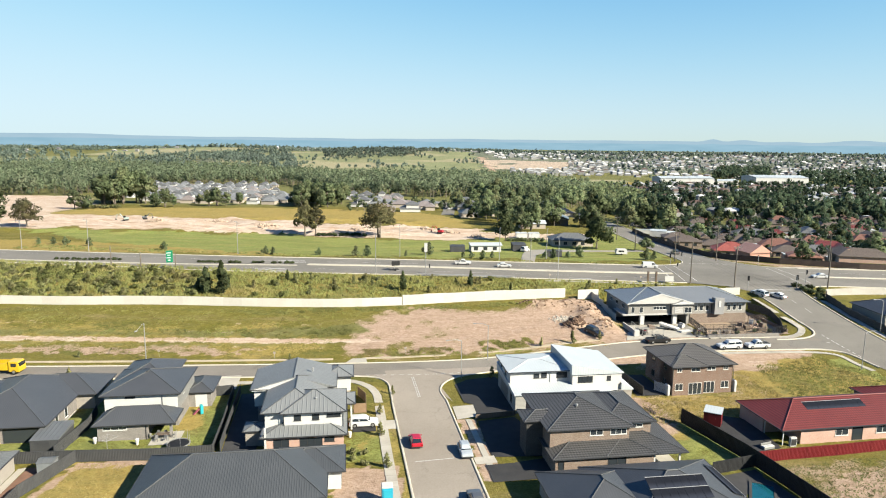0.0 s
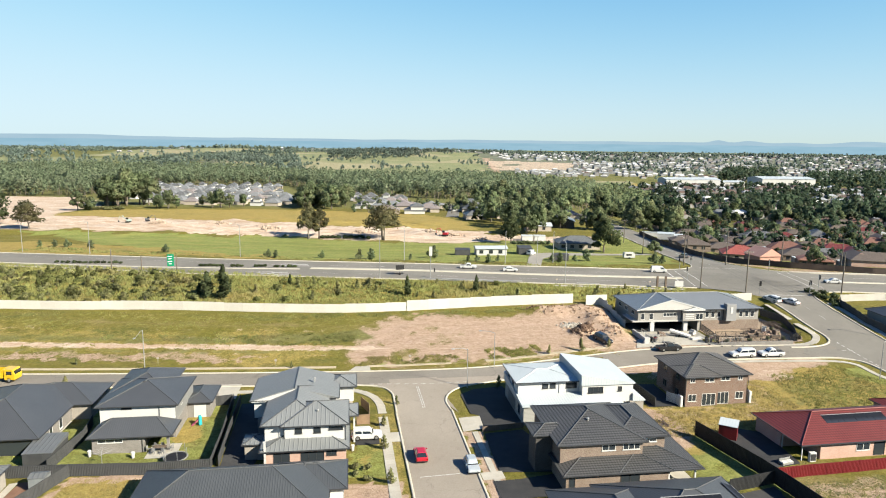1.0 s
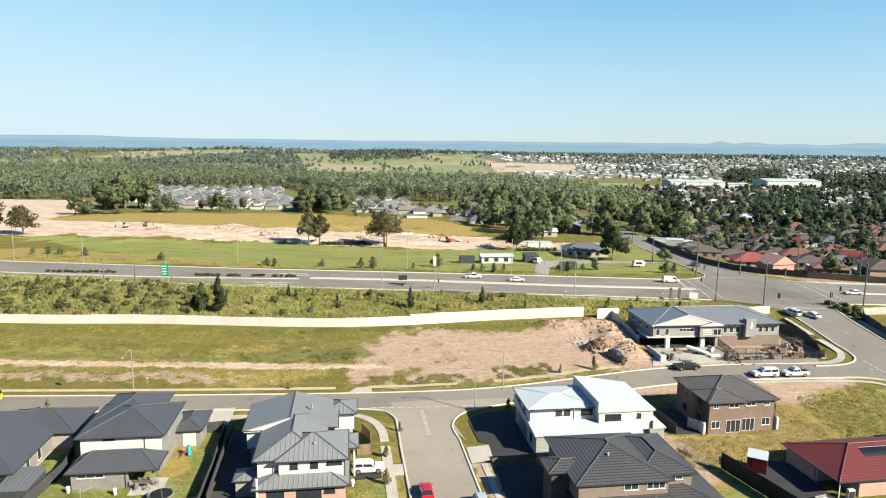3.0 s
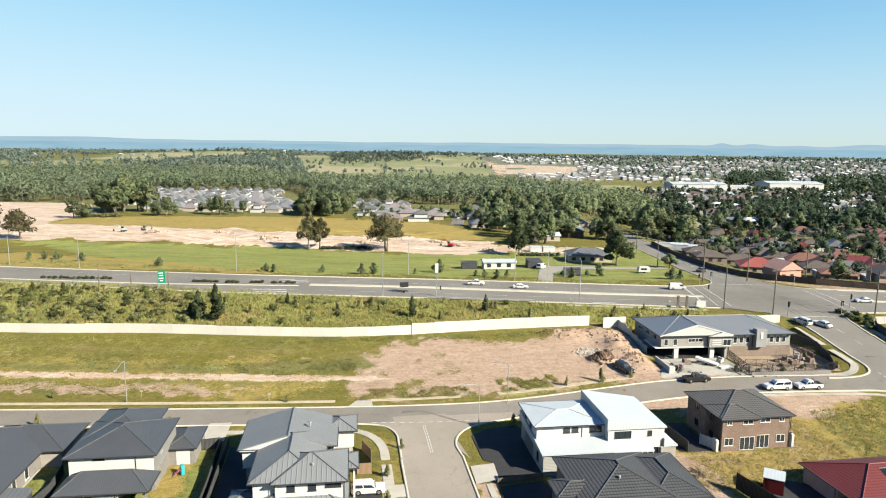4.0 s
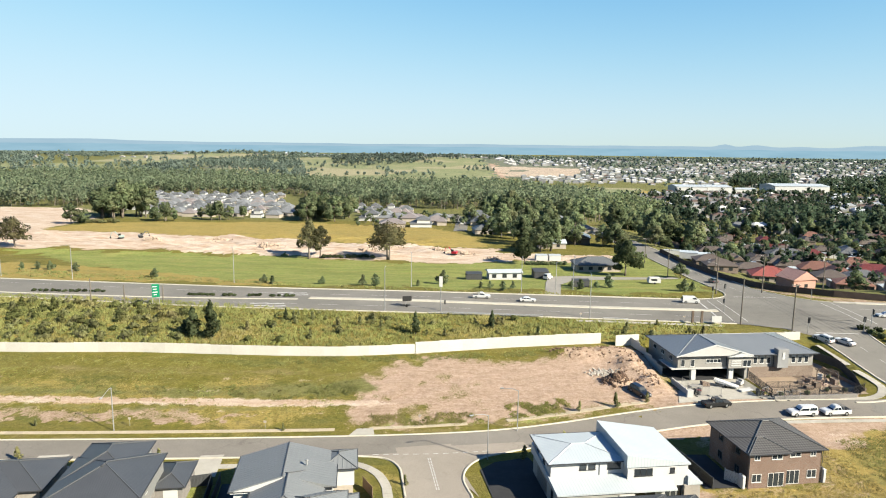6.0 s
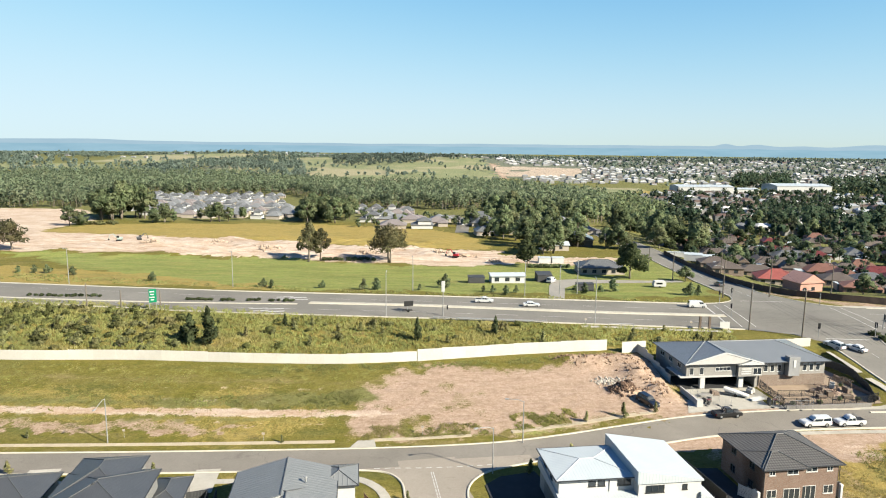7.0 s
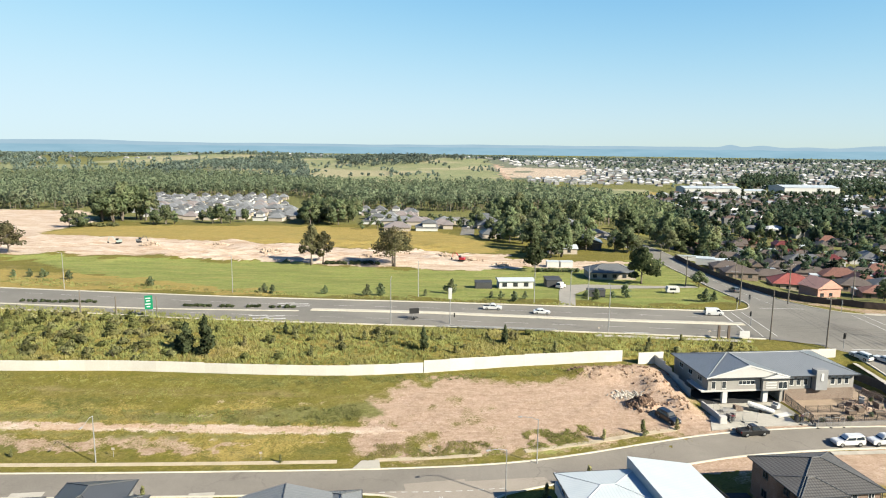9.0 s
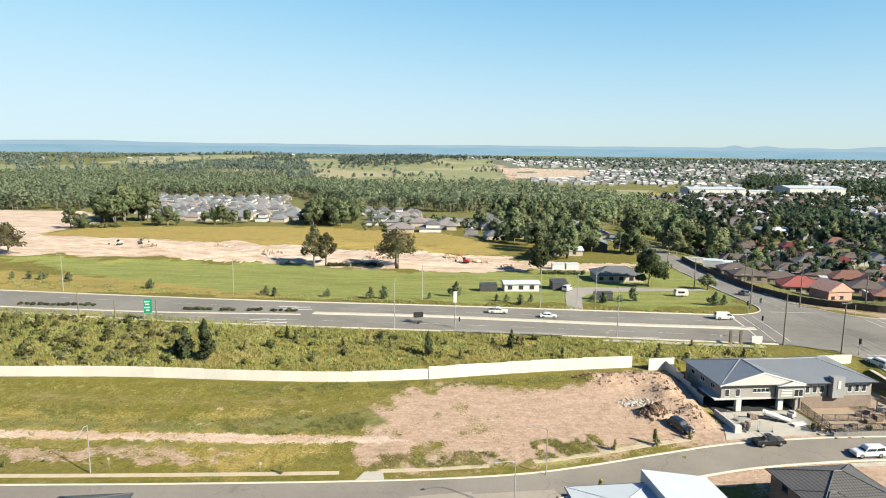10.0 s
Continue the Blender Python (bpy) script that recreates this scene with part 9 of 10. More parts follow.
for k in range(160):
    p = fr @ Vector((29.5 + RNG.normal() * 1.6, -3.0 + RNG.normal() * 1.2, 0.14))
    s = RNG.uniform(0.08, 0.32)
    bmesh.ops.create_icosphere(bm, subdivisions=1, radius=1, matrix=Matrix.Translation(p) @ Euler(RNG.uniform(0, 3, 3)).to_matrix().to_4x4() @ Matrix.Diagonal((s * 1.4, s, s * 0.7, 1)))
tagged(part("yard_rubble", bm, plain("pinkish_rubble", (0.38, 0.26, 0.20), (0.5, 0.38, 0.30), 0.8, 0.95, island=0.25)), "pinkish broken earth and stone in the play yard", "rubble", kind="stuff")
# pale spoil mounds on the earthworks
bm = bmesh.new()
for cx, cy, rr, nn in ((-148, 341, 5, 60), (-88, 330, 6, 70), (-40, 322, 5, 50), (-120, 352, 5, 50), (2, 316, 5, 60), (-8, 322, 4, 40), (16, 306, 4, 50)):
    for k in range(nn):
        dx, dy = RNG.normal() * rr * 0.5, RNG.normal() * rr * 0.4
        s = RNG.uniform(0.2, 0.7)
        h = max(0.0, 1.6 * (1 - math.hypot(dx, dy) / rr))
        bmesh.ops.create_icosphere(bm, subdivisions=1, radius=1, matrix=Matrix.Translation((cx + dx, cy + dy, zat(cx + dx, cy + dy) + h * 0.5)) @ Euler(RNG.uniform(0, 3, 3)).to_matrix().to_4x4() @ Matrix.Diagonal((s * 1.5, s, s * 0.7, 1)))
tagged(part("pale_spoil", bm, plain("pale_spoil_earth", (0.44, 0.33, 0.245), (0.58, 0.465, 0.365), 0.3, 0.95, island=0.2)), "pale mounds of loose spoil on the earthworks", "spoil heap", kind="stuff")
# spoil: broken clods on the heaps
bm = bmesh.new()
for k in range(320):
    x, y = 31.2 + RNG.normal() * 1.3, 151.7 + RNG.normal() * 0.8
    s = RNG.uniform(0.12, 0.5)
    m = Matrix.Translation((x, y, zat(x, y) + s * 0.1)) @ Euler(RNG.uniform(0, 3, 3)).to_matrix().to_4x4() @ Matrix.Diagonal((s, s * RNG.uniform(0.6, 1), s * RNG.uniform(0.5, 0.9), 1))
    bmesh.ops.create_icosphere(bm, subdivisions=1, radius=0.9, matrix=m)
tagged(part("topsoil_heap", bm, plain("dark_topsoil", (0.11, 0.065, 0.045), (0.2, 0.13, 0.09), 0.8, 0.95, island=0.35)), "dark brown topsoil clods in a heap", "soil heap", kind="stuff")
bm = bmesh.new()
for k in range(420):
    cx, cy, rx, ry, _ = HEAPS[k % len(HEAPS)]
    x, y = cx + RNG.normal() * rx * 0.6, cy + RNG.normal() * ry * 0.6
    s = RNG.uniform(0.1, 0.42)
    m = Matrix.Translation((x, y, zat(x, y) + s * 0.2)) @ Euler(RNG.uniform(0, 3, 3)).to_matrix().to_4x4() @ Matrix.Diagonal((s, s * RNG.uniform(0.6, 1), s * RNG.uniform(0.5, 0.9), 1))
    bmesh.ops.create_icosphere(bm, subdivisions=1, radius=0.8, matrix=m)
tagged(part("spoil_rubble", bm, plain("brown_clods", (0.22, 0.13, 0.085), (0.36, 0.25, 0.17), 0.8, 0.95, island=0.3)), "broken earth clods and rubble on spoil heaps", "rubble", kind="stuff")
bm = bmesh.new()
for k in range(150):
    x, y = 29.5 + RNG.normal() * 1.6, 156.5 + RNG.normal() * 1.0
    s = RNG.uniform(0.08, 0.3)
    bmesh.ops.create_icosphere(bm, subdivisions=1, radius=1, matrix=Matrix.Translation((x, y, zat(x, y) + s * 0.2)) @ Euler(RNG.uniform(0, 3, 3)).to_matrix().to_4x4() @ Matrix.Diagonal((s * 1.6, s, s * 0.6, 1)))
tagged(part("pale_rubble", bm, plain("pale_rubble_stone", (0.5, 0.45, 0.38), (0.62, 0.57, 0.5), 0.8, 0.95, island=0.2)), "pale broken concrete rubble on bare earth", "rubble", kind="stuff")

# ---- back yard things ----
tp = thing("trampoline", "round black trampoline on the back lawn", "trampoline", pose(-38.1, 91.4, 0, 0, 0, 0))
bm = bmesh.new()
bmesh.ops.create_cone(bm, cap_ends=True, segments=24, radius1=1.45, radius2=1.45, depth=0.03, matrix=Matrix.Translation((0, 0, 0.8)))
part("mat", bm, M_BLACKTRIM, tp)
bm = bmesh.new()
pts = [(1.6 * math.cos(a), 1.6 * math.sin(a), 0.8) for a in np.linspace(0, math.tau, 25)]
tube(bm, pts, [0.09] * 25, 6)
part("pad", bm, M_GREYCLAD, tp)
for k in range(6):
    a = k * math.tau / 6
    bm = bmesh.new()
    tube(bm, [(1.6 * math.cos(a), 1.6 * math.sin(a), 0), (1.6 * math.cos(a), 1.6 * math.sin(a), 2.2)], [0.03, 0.03], 6)
    part("leg", bm, M_STEEL, tp)
cl = thing("clothes_line", "folding grey clothes line on the back lawn", "clothes line", pose(-48.0, 90.4, 0, 0, 0, 20))
bm = bmesh.new()
tube(bm, [(0, 0, 0), (0, 0, 1.9)], [0.04, 0.035], 6)
part("mast", bm, M_STEEL, cl)
bm = bmesh.new()
for k in range(4):
    a = k * math.tau / 4
    tube(bm, [(0, 0, 1.5), (1.5 * math.cos(a), 1.5 * math.sin(a), 1.95)], [0.025, 0.02], 5)
for rr in (0.7, 1.1, 1.45):
    for k in range(4):
        a, b = k * math.tau / 4, (k + 1) * math.tau / 4
        z = 1.5 + 0.45 * rr / 1.5
        tube(bm, [(rr * math.cos(a), rr * math.sin(a), z), (rr * math.cos(b), rr * math.sin(b), z)], [0.012, 0.012], 4)
part("arm", bm, M_STEEL, cl)
ts = thing("table_set", "outdoor table on the shaded patio", "table", pose(-41.6, 94.4, 0.1, 0, 0, 8))
part("tabletop", boxes((-0.9, -0.5, 0.7, 0.9, 0.5, 0.75), bevel=0.015), M_TIMBER, ts)
for x in (-0.8, 0.8):
    for y in (-0.4, 0.4):
        part("leg", boxes((x - 0.03, y - 0.03, 0, x + 0.03, y + 0.03, 0.7)), M_STEEL, ts)
M_CHAIR = plain("grey_plastic", (0.22, 0.22, 0.22), (0.28, 0.28, 0.28), 1.0, 0.6)
ch = thing("patio_chair", "grey plastic chair on the patio", "chair", pose(-43.2, 94.2, 0.1, 0, 0, 80), "chairs on the patio")
part("seat", boxes((-0.22, -0.22, 0.42, 0.22, 0.22, 0.46), bevel=0.01), M_CHAIR, ch)
part("backrest", boxes((-0.22, 0.2, 0.46, 0.22, 0.24, 0.9), bevel=0.01), M_CHAIR, ch)
for x in (-0.19, 0.19):
    for y in (-0.19, 0.19):
        part("leg", boxes((x - 0.02, y - 0.02, 0, x + 0.02, y + 0.02, 0.42)), M_CHAIR, ch)
for x, y, a in ((-42.2, 93.4, 10), (-41.0, 93.5, -15), (-40.2, 94.8, -90), (-41.6, 95.6, 180), (-42.6, 95.5, 170)):
    copy_thing(ch, pose(x, y, 0.1, 0, 0, a))
tl = thing("toy_slide", "turquoise and pink plastic toy slide on the lawn", "toy", pose(-39.6, 103.6, 0.02, 0, 0, 30))
part("slide", prism([(-0.9, 0.05), (-0.8, 0.05), (0.3, 1.0), (0.2, 1.05)], 0.25), plain("pink_plastic", (0.55, 0.12, 0.2), (0.6, 0.15, 0.22), 1, 0.4), tl)
part("ladder", boxes((0.2, -0.4, 0, 0.7, 0.4, 1.5), bevel=0.08), plain("turquoise_plastic", (0.03, 0.42, 0.48), (0.04, 0.48, 0.54), 1, 0.4), tl)
for x, y, lab in ((-50.9, 92.6, "pale water tank beside the house wall"), (-44.6, 92.4, "white garden pot on the patio edge"), (-13.8, 95.6, "white bin beside the porch")):
    root = thing("garden_pot", lab, "pot", pose(x, y, 0.0))
    bm = bmesh.new()
    tube(bm, [(0, 0, 0), (0, 0, 0.5), (0, 0, 0.9), (0, 0, 0.95)], [0.18, 0.26, 0.28, 0.22], 12)
    part("vessel", bm, M_WHITE, root)
fy = thing("outdoor_sofa", "grey outdoor sofa on the shaded patio", "sofa", pose(48.4, 93.3, 0.05, 0, 0, 20))
part("base", boxes((-1, -0.4, 0, 1, 0.4, 0.35), bevel=0.05), M_GREYCLAD, fy)
part("backrest", boxes((-1, 0.3, 0.35, 1, 0.45, 0.8), bevel=0.05), M_GREYCLAD, fy)
part("cushion", boxes((-0.95, -0.38, 0.35, 0, 0.28, 0.48), bevel=0.04), M_WHITE, fy)
part("cushion", boxes((0.02, -0.38, 0.35, 0.95, 0.28, 0.48), bevel=0.04), M_WHITE, fy)
ac = thing("cooler_unit", "pale air conditioner on the patio slab", "air conditioner", pose(52.6, 94.3, 0, 0, 0, 9))
part("case", boxes((-0.5, -0.25, 0, 0.5, 0.25, 1.4), bevel=0.03), M_WHITE, ac)
part("grille", boxes((-0.4, -0.28, 0.2, 0.4, -0.252, 1.2)), M_FRAME_D, ac)
mb = thing("timber_offcuts", "pile of timber offcuts in the bare yard", "timber pile", pose(35.2, 106.2, 0.05))
for k in range(9):
    o = part("plank", boxes((-1.3, -0.07, 0, 1.3, 0.07, 0.05)), M_TIMBER, mb)
    o.matrix_basis = pose(RNG.uniform(-0.4, 0.4), RNG.uniform(-0.4, 0.4), 0.05 * k, RNG.uniform(-5, 5), RNG.uniform(-8, 8), RNG.uniform(0, 180))
for x, y in ((-14.6, 87), (-12.4, 88.4), (-10.6, 86.8), (-12.8, 90.4), (-11, 90), (-14.2, 85.4)):
    bush("small green garden shrub beside the house", 0.6, 0.8, M_SHRUB, put(x, y), 170, 0.22)

# ---- buildings across the highway ----
def cottage(label, x, y, w, d, wall, roof, turn=5, kind="gable_u", pitch=0.4, eave=2.5, name="house", cap=None, over=0.45):
    r = house(label, (x, y), [((0, 0, w, d), 0, eave, wall, kind, pitch, over, roof, cap)], turn, zat(x + w / 2, y + d / 2), name)
    for k in range(int(w / 3.6)):
        window(r, "v", 0, 1.8 + k * 3.6, 0.9, 1.5, 1.2, M_FRAME_D, 2)
    return r


M_TILE_REDB = ribbed("bright_red_tile_roof", (0.36, 0.085, 0.07), (0.43, 0.12, 0.095), 0.4, 0.7, tiles=0.36, depth=0.04, line=0.6)
M_TILE_DKRED = ribbed("dull_red_tile_roof", (0.30, 0.14, 0.10), (0.36, 0.18, 0.13), 0.4, 0.7, tiles=0.36, depth=0.04, line=0.6)
M_TILE_DKBROWN = ribbed("dark_brown_tile_roof", (0.125, 0.098, 0.082), (0.165, 0.130, 0.110), 0.4, 0.7, tiles=0.36, depth=0.04, line=0.6)
LINE_E = spline([(2.4, 414), (3.6, 450), (3.4, 500), (-4, 540)], 4)
ribbon("estate_street", LINE_E, 4.0, -4.0, 0.12, M_ASPHALT_HWY, "pale grey street into the new estate", "road", 6)
cottage("low white weatherboard cottage beside the highway", 10.7, 250.0, 11.4, 5.6, M_WHITE, M_ROOF_WHITE, 6, "gable_u", 0.2, 2.6)
cottage("brick house with grey hip roof behind the lawn", 45.2, 273.8, 16.8, 10.5, M_CREAM, M_ROOF_GREY, 1, "hip", 0.42, 2.6, cap=M_CAP)
cottage("blue-grey gabled house among tall trees", 52.3, 354.5, 14, 12, M_FENCE, M_ROOF_BLUE, -8, "gable_v", 0.42, 3.6, cap=M_CAP)
cottage("low cream house with pale steel roof beside the earthworks", 39.3, 338.2, 12.8, 8, M_CREAM, M_ROOF_WHITE, 2, "gable_u", 0.3, 2.6)
gable_shed("row of pale site sheds beside the earthworks", 33.4, 302.4, 5.0, 3.0, 2.2, M_WHITE, M_ROOF_WHITE, 2)
gable_shed("row of pale site sheds beside the earthworks", 39.0, 302.6, 5.0, 3.0, 2.2, M_WHITE, M_ROOF_WHITE, 2)
cottage("salmon gabled house behind the fence", 123.2, 265.0, 9.5, 9, plain("salmon_render", (0.60, 0.325, 0.255), (0.66, 0.37, 0.295), 0.3, 0.85), ribbed("pale_pink_tile_roof", (0.58, 0.335, 0.275), (0.66, 0.40, 0.33), 0.4, 0.7, tiles=0.36, depth=0.03, line=0.75), 14, "gable_v", 0.6, 3.6)
cottage("brick house with bright red tiled hip roof", 117.0, 285.0, 15, 12, M_CREAM, M_TILE_REDB, -14, "hip", 0.5, 2.6, cap=M_CAP_RED)
cottage("brick house with bright red tiled gable roof", 128.5, 283.0, 9, 8, M_CREAM, M_TILE_REDB, -14, "hip", 0.5, 2.6, cap=M_CAP_RED)
for x, y, w, d, a, rm in ((101.0, 290.0, 12, 9, -6, M_TILE_DKBROWN), (101.5, 304.0, 12, 9, -8, M_TILE_DKBROWN), (142.0, 284.0, 12, 10, -14, M_TILE_DKBROWN), (138.5, 264.5, 12, 9, -20, M_TILE_DKRED), (118.0, 303.5, 14, 9, -10, M_TILE_DKBROWN)):
    cottage("brick suburban house with a dull tiled hip roof", x, y, w, d, M_BRICK_TAN, rm, a, "hip", 0.44, 2.6)
pad("gravel_drive", [(25.8, 219), (30.4, 219), (34, 240), (40.5, 251.5), (65, 255.4), (79, 258), (79, 262), (66, 261), (41, 262), (33, 260), (29.6, 245)], "pale gravel drive between the lawns", plain("pale_gravel", (0.33, 0.31, 0.27), (0.42, 0.39, 0.34), 0.3, 0.95), 0.09, "drive")
cv = thing("caravan", "small white caravan on the roadside lawn", "caravan", Matrix.Translation((66, 245, zat(66, 245))))
part("body", prism([(-2, 0.4), (2, 0.4), (2.1, 1.4), (1.7, 2.3), (-1.8, 2.3), (-2.1, 1.2)], 1.0), M_WHITE, cv)
part("side_window", boxes((-1.2, -1.03, 1.2, 0.8, -0.99, 1.8)), M_CARGLASS, cv)
for s in (-0.9, 0.9):
    bm = bmesh.new()
    tube(bm, [(0, s - 0.1, 0.33), (0, s + 0.1, 0.33)], [0.33, 0.33], 12)
    part("wheel", bm, M_TYRE, cv)
for x, y, w, d, h in ((36.9, 234.6, 5.4, 2.2, 2.1), (27.0, 255.0, 5.2, 5.5, 2.3), (2.8, 249, 5.5, 3.4, 2.0)):
    gable_shed("dull grey steel shed on the lawn", x, y, w, d, h, M_GREYCLAD if w < 4 else M_FENCE, M_ROOF_GREY if w < 4 else M_FENCE, 4)

# ---- suburban houses ----
M_TILE_TERRA = ribbed("terracotta_tile_roof", (0.21, 0.092, 0.064), (0.27, 0.125, 0.088), 0.4, 0.7, tiles=0.36, depth=0.04, line=0.6)
M_TILE_GREY = ribbed("mid_grey_tile_roof", (0.15, 0.155, 0.16), (0.20, 0.205, 0.21), 0.4, 0.6, tiles=0.36, depth=0.04, line=0.6)
KINDS = []
for i, (rm, lab, wm) in enumerate(((M_TILE_DKBROWN, "dark brown tiled", M_BRICK_TAN), (M_TILE_TERRA, "terracotta tiled", M_BRICK_TAN), (M_TILE_DKBROWN, "brown tiled", M_BRICK_PINK), (M_TILE_GREY, "grey tiled", M_CREAM), (M_TILE_RED, "red tiled", M_BRICK_TAN), (M_TILE_GREY, "weathered grey", M_BRICK_TAN))):
    x, y = (158, 146, 134, 152, 168, 150)[i], (346, 304, 324, 280, 302, 342)[i]
    w, d = 14 + (i % 3) * 2, 9 + (i % 2) * 2
    r = house("suburban brick house with a %s roof" % lab, (x, y), [((0, 0, w, d), 0, 2.6, wm, "hip", 0.46, 0.5, rm, None), ((w * 0.55, -3.5, w, d * 0.6), 0, 2.58, wm, "hip" if i % 2 else "gable_v", 0.46, 0.5, rm, None)], -10, zat(x, y), group="suburban houses")
    window(r, "v", -3.5, w * 0.78, 0.7, 2.6, 1.4, M_FRAME_W, 1, far=True)
    KINDS.append(r)


def rows_of(outline, kinds, dx, dy, turn, keep=0.9, jit=2.5, smin=0.85, smax=1.15):
    xs, ys = [p[0] for p in outline], [p[1] for p in outline]
    yy = min(ys)
    c, s = math.cos(radians(turn)), math.sin(radians(turn))
    cx, cy = sum(xs) / len(xs), sum(ys) / len(ys)
    R = max(max(xs) - min(xs), max(ys) - min(ys))
    v, row = -R, 0
    while v < R:
        u = -R + (row % 2) * dx * 0.4
        while u < R:
            x, y = cx + u * c - v * s + RNG.uniform(-jit, jit), cy + u * s + v * c + RNG.uniform(-jit, jit)
            if inside(np.array([x]), np.array([y]), outline, 0.01)[0] and RNG.uniform() < keep and not (98 < x < 148 and 246 < y < 308) and not (80 < x < 114 and y < 430):
                k = kinds[RNG.integers(len(kinds))]
                sc = RNG.uniform(smin, smax)
                copy_thing(k, Matrix.Translation((x, y, zat(x, y) - 0.1)) @ Matrix.Rotation(radians(turn + RNG.choice([0, 90, 180, 180]) + RNG.uniform(-4, 4)), 4, "Z") @ Matrix.Diagonal((sc, sc, 1, 1)))
            u += dx
        v += dy * (0.72 if row % 2 else 1.28)
        row += 1


rows_of([(101, 268), (101, 345), (118, 425), (300, 440), (250, 250), (165, 222), (146, 226), (148, 262), (143, 296), (140, 318), (112, 320), (112, 268)], [KINDS[k] for k in (0, 0, 1, 2, 2, 0, 5, 0, 1, 2, 4, 4, 1)], 17.5, 20.5, -12, 0.95, 2.6, 0.66, 0.95)
for x, y, w, a in ((98.5, 316.5, 7.5, -20), (107.5, 322.0, 8.5, -14), (104.5, 296.5, 6.0, -12)):
    gable_shed("white walled garage with a pale steel roof behind the fence", x, y, w, 4.5, 2.6, M_WHITE, M_ROOF_WHITE, a)
# small pale sheds and awnings between the suburban houses
sh0 = gable_shed("small pale steel garden shed behind a suburban house", 133, 292, 5.0, 3.2, 2.2, M_CREAM, M_ROOF_WHITE, -12)
sh1 = gable_shed("white steel patio awning behind a suburban house", 147, 312, 8.0, 3.6, 2.4, M_WHITE, M_ROOF_WHITE, -12)
for k, (x, y) in enumerate(scatter(120, [(103, 270), (104, 345), (120, 425), (300, 440), (250, 250), (165, 222), (148, 228)], lambda x, y: (x > 144) | (y > 306))):
    copy_thing((sh0, sh1, sh1)[k % 3], Matrix.Translation((x, y, zat(x, y))) @ Matrix.Rotation(radians(-12 + 90 * (k % 4)), 4, "Z"))
M_ROOF_PALE = ribbed("pale_grey_tile_roof", (0.23, 0.24, 0.25), (0.29, 0.30, 0.31), 0.4, 0.6, tiles=0.36, depth=0.03, line=0.7)
EST = []
M_ROOF_TAUPE = ribbed("taupe_tile_roof", (0.27, 0.235, 0.225), (0.33, 0.29, 0.28), 0.4, 0.6, tiles=0.36, depth=0.03, line=0.7)
for i, (rm, lab) in enumerate(((M_ROOF_PALE, "pale grey"), (M_TILE_GREY, "mid grey"), (M_ROOF_GREY, "slate grey"), (M_ROOF_TAUPE, "taupe"))):
    x, y = (-170, -150, -190, -20)[i], (520, 535, 540, 452)[i]
    vols = [((0, 0, 13, 10), 0, 2.6, M_WHITE, "hip", 0.5, 0.5, rm, None), ((1, 2, 9, 10), 2.5, 5.2, M_WHITE, "hip", 0.5, 0.5, rm, None)] if i == 1 else [((0, 0, 14, 11), 0, 2.7, M_CREAM, "hip", 0.5, 0.5, rm, None), ((8, -3, 14, 6), 0, 2.68, M_CREAM, "hip", 0.5, 0.5, rm, None)]
    r = house("new estate house with %s hip roof" % lab, (x, y), vols, 0, zat(x, y), group="estate houses")
    for k in (4.0,):
        window(r, "v", 0, k, 0.8, 1.6, 1.3, M_FRAME_D, 1, far=True)
    EST.append(r)
rows_of([(-212, 488), (-118, 482), (-186, 742), (-318, 718)], [EST[k] for k in (0, 1, 2, 0, 3, 1)], 12.0, 16.5, -4, 0.95, 1.2, 0.6, 0.8)
rows_of([(-66, 505), (-30, 500), (-36, 560), (-76, 570)], EST, 12, 16, -4, 0.92, 1.2, 0.6, 0.8)
rows_of([(12, 398), (74, 392), (78, 470), (20, 482)], EST, 15, 20, 4, 0.6, 2.0, 0.75, 1)
rows_of([(-54, 447), (-4, 440), (4, 478), (-52, 490)], [EST[3], EST[3], EST[1], EST[0]], 17.5, 20, 0, 0.97, 1.2, 0.95, 1.15)
rows_of([(4, 462), (30, 455), (34, 500), (0, 505)], EST, 17, 22, 0, 0.9, 1.5)
cottage("long white farm building before the forest", -275, 545, 22, 10, M_WHITE, M_ROOF_WHITE, 0, "gable_u", 0.3, 3.2)

# factory sheds in the distance
for x, y, w, d, h, rm in ((312, 968, 42, 40, 11, M_ROOF_WHITE), (357, 974, 34, 40, 11, M_ROOF_WHITE), (394, 990, 40, 30, 7, M_ROOF_WHITE), (462, 996, 78, 50, 12, M_ROOF_WHITE)):
    fc = house("long cream factory shed with pale steel roof", (x, y), [((0, 0, w, d), 0, h, M_WHITE, "gable_u", 0.1, 0.5, rm, None)], 0, zat(x, y), "factory", "factory")
    for k in range(int(w / 9)):
        slab_door(fc, "v", 0, 5 + k * 9, 5.0, h * 0.55, M_GARAGE, -1, "roller_door")


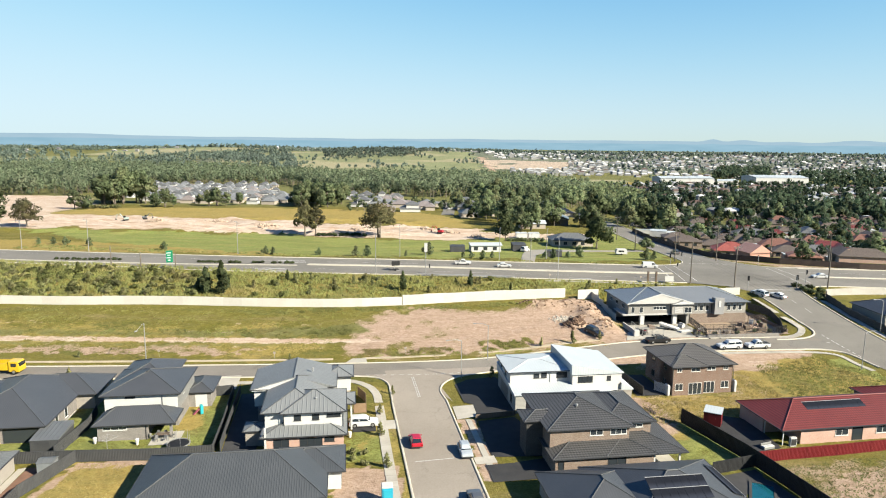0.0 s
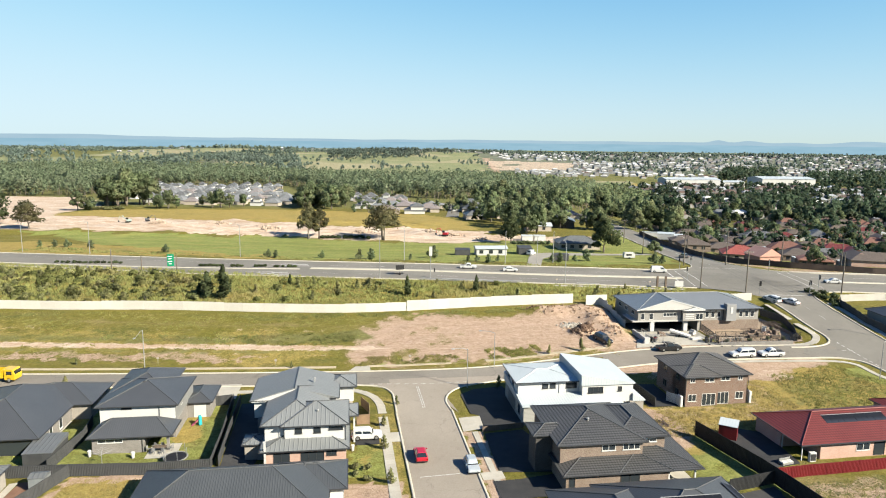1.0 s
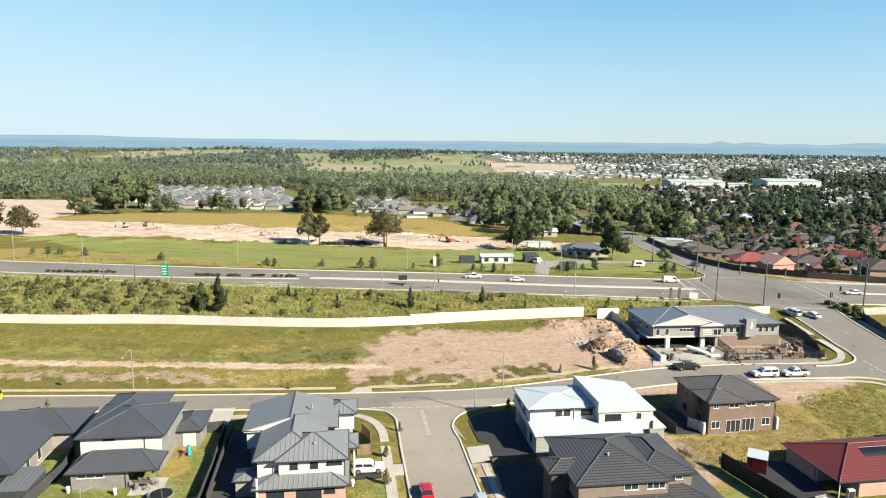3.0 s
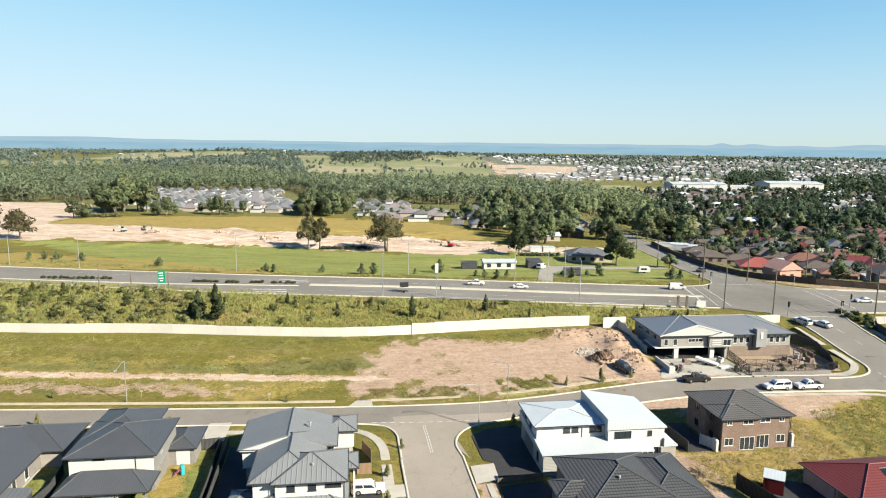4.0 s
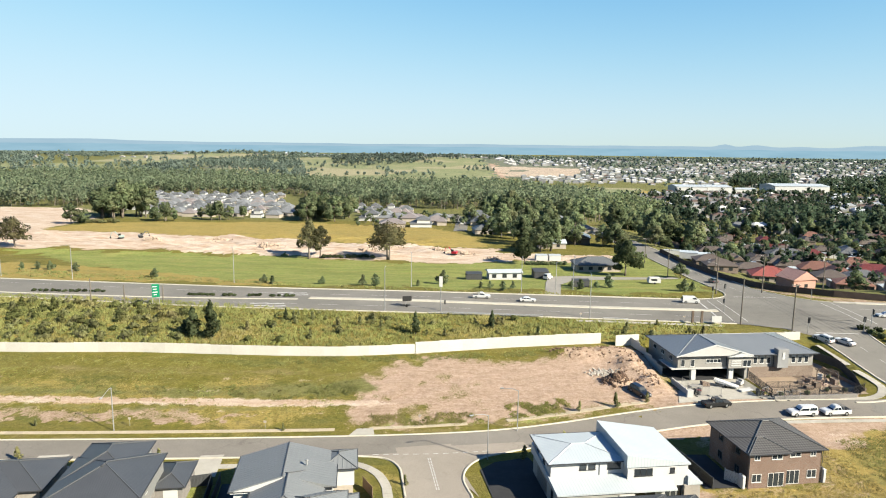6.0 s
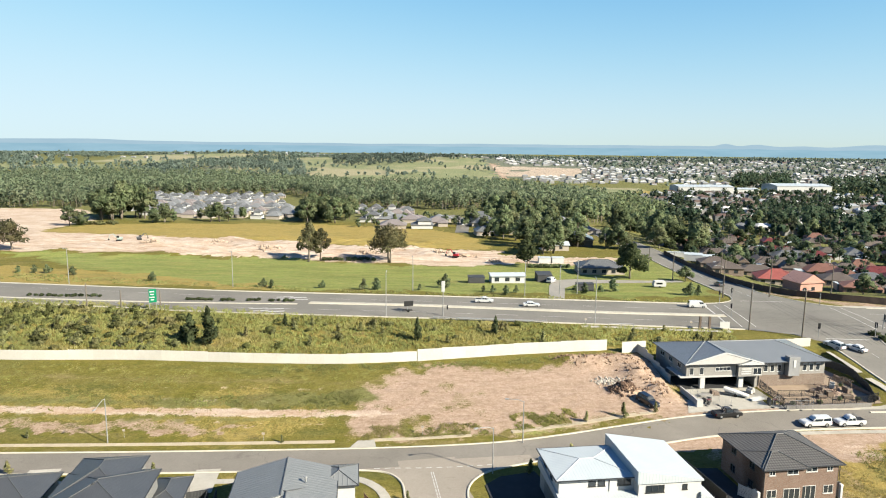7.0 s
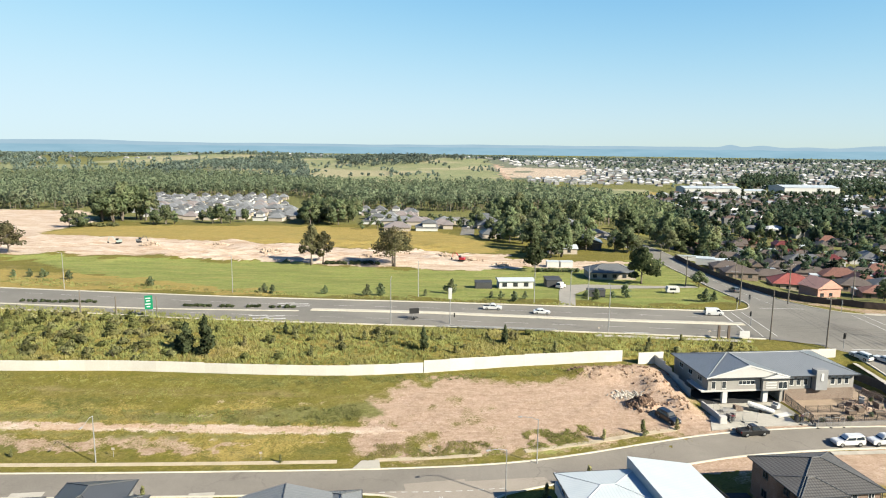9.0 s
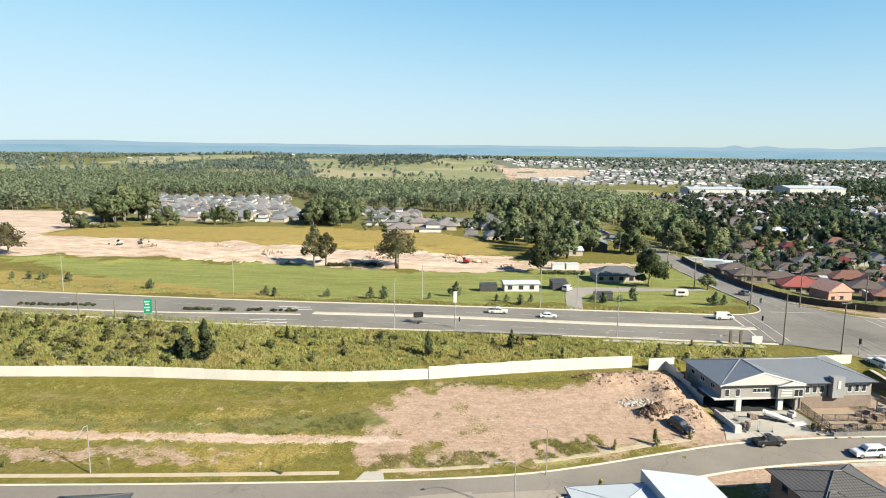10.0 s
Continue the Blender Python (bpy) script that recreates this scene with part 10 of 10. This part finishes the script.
def far_town(name, label, spots, lo, hi, roofs, wall):
    """Many small far houses: a box and a hipped roof each, joined."""
    V, Fq, ids = [], [], []
    for x, y in spots:
        z = zat(x, y)
        w, d, h = RNG.uniform(lo, hi), RNG.uniform(lo * 0.8, hi * 0.8), RNG.choice([2.8, 2.8, 5.4])
        a = RNG.uniform(-0.3, 0.3)
        c, s = math.cos(a), math.sin(a)
        k = len(V)
        rz = h + min(w, d) * 0.2
        for u, v, q in ((0, 0, -2), (w, 0, -2), (w, d, -2), (0, d, -2), (0, 0, h), (w, 0, h), (w, d, h), (0, d, h), (w * 0.3, d / 2, rz), (w * 0.7, d / 2, rz)):
            V.append((x + u * c - v * s, y + u * s + v * c, z + q))
        m = 1 + RNG.integers(len(roofs))
        for f, mi in (((0, 1, 5, 4), 0), ((1, 2, 6, 5), 0), ((2, 3, 7, 6), 0), ((3, 0, 4, 7), 0), ((4, 5, 9, 8), m), ((6, 7, 8, 9), m), ((5, 6, 9, 9), m), ((7, 4, 8, 8), m)):
            Fq.append(tuple(k + i for i in f))
            ids.append(mi)
    me = bpy.data.meshes.new(name)
    me.from_pydata(V, [], [tuple(dict.fromkeys(f)) for f in Fq])
    for mm in (wall, *roofs):
        me.materials.append(mm)
    me.polygons.foreach_set("material_index", np.array(ids, np.int32))
    return tagged(new(name, me), label, "houses", kind="stuff")


# The pale far roof carries a blue tint in place of haze.
RF = [plain("far_pale_roof", (0.34, 0.365, 0.39), (0.42, 0.445, 0.47), 0.01, 0.6), plain("far_grey_roof", (0.17, 0.175, 0.18), (0.22, 0.225, 0.23), 0.01, 0.6), plain("far_brown_roof", (0.12, 0.08, 0.062), (0.165, 0.112, 0.088), 0.01, 0.6), plain("far_white_roof", (0.66, 0.66, 0.64), (0.72, 0.72, 0.7), 0.01, 0.6)]
M_FARWALL = plain("far_wall_tones", (0.20, 0.20, 0.195), (0.42, 0.42, 0.415), 0.02, 0.8)


def street_rows(poly, dx, dy, turn, keep=0.9, jit=2.0, test=None):
    """House plots in rows along parallel streets inside an outline."""
    P = np.array(poly)
    c, q = P.mean(0), math.radians(turn)
    R = np.abs(P - c).max() * 1.5
    u, v = np.meshgrid(np.arange(-R, R, dx), np.arange(-R, R, dy))
    v = v + (np.arange(len(v)) % 2)[:, None] * dy * 0.24
    x = (c[0] + u * math.cos(q) - v * math.sin(q)).ravel() + RNG.uniform(-jit, jit, u.size)
    y = (c[1] + u * math.sin(q) + v * math.cos(q)).ravel() + RNG.uniform(-jit, jit, u.size)
    ok = (inside(x, y, poly, 0.01) > 0.5) & (RNG.uniform(size=x.shape) < keep)
    if test is not None:
        ok &= test(x, y)
    return np.stack([x, y], 1)[ok]


far_town("far_town", "distant estate of pale grey roofs on the far slope", street_rows([(215, 1180), (620, 1120), (900, 1300), (900, 1640), (300, 1640)], 15.5, 30, 14, 0.8, 4.0, lambda x, y: patchy(x, y) < 0.4), 8.5, 12.5, [RF[0], RF[1], RF[3], RF[2], RF[0], RF[3], RF[1]], M_FARWALL)
far_town("far_town", "distant town of pale roofed houses across the valley", street_rows([(900, 1150), (1400, 1250), (1700, 2200), (330, 2100), (330, 1650), (900, 1640)], 17, 42, -8, 0.66, 6.0, lambda x, y: patchy(x, y) < 0.4), 9, 14, [RF[0], RF[1], RF[1], RF[2], RF[0], RF[3]], M_FARWALL)
far_town("far_town", "pale houses along the hill crest beside the town", street_rows([(112, 1700), (330, 1680), (340, 2060), (120, 2060)], 19, 38, 6, 0.7, 5.0), 9, 15, [RF[3], RF[0], RF[3], RF[1]], M_FARWALL)
far_town("far_town", "half-built distant houses beside bare ground", street_rows([(112, 1170), (230, 1180), (255, 1330), (120, 1320)], 15, 28, 10, 0.8), 8, 12, [RF[0], RF[1], RF[3]], M_FARWALL)
far_town("far_town", "distant suburb of brown and grey roofs", street_rows([(165, 600), (420, 590), (650, 560), (900, 800), (960, 960), (330, 965), (200, 940)], 16.5, 31, -14, 0.9, 2.5, lambda x, y: ~((x > 395) & (x < 640) & (y > 925))), 9, 14, [RF[2], RF[1], RF[2], RF[2], RF[0], RF[3]], M_FARWALL)
far_town("far_town", "brown roofed houses half hidden by trees", street_rows([(140, 452), (330, 436), (540, 440), (640, 585), (185, 600)], 17, 30, -14, 0.75, 2.5), 10, 14, [RF[2], RF[1], RF[2], RF[3]], M_FARWALL)
far_town("far_town", "scattered far farmhouses on the low hills", scatter(60, [(-1700, 1300), (60, 1500), (120, 2150), (-2000, 2400)], lambda x, y: ~hill(x, y) | (y > 1950)), 8, 13, [RF[0], RF[3], RF[1]], M_FARWALL)
far_town("far_town", "town buildings along the far ridge", scatter(330, [(-480, 2060), (1900, 2000), (2000, 2500), (-600, 2300)]), 10, 26, [RF[0], RF[1], RF[3], RF[1]], M_FARWALL)
# houses across the wide street
for x, y, t in ((103.9, 152.6, 3), (121, 160, 3), (108.6, 126, 8)):
    cottage("dark roofed house behind a street fence", x, y, 15, 12, M_GREYWALL, M_ROOF_CHAR, t, "hip", 0.42, 2.6, cap=M_CAP)
fence("white-lit boundary fence on the street corner", [(103.4, 176.6), (113.4, 177.9), (122, 178.2), (134, 178)], 1.9, M_WALL, 2.6)
fence("dark steel fence along the wide street", [(103.4, 176.4), (101.4, 172.6), (100.6, 160.5), (102.3, 150), (105.8, 130), (109.5, 108)], 1.9)
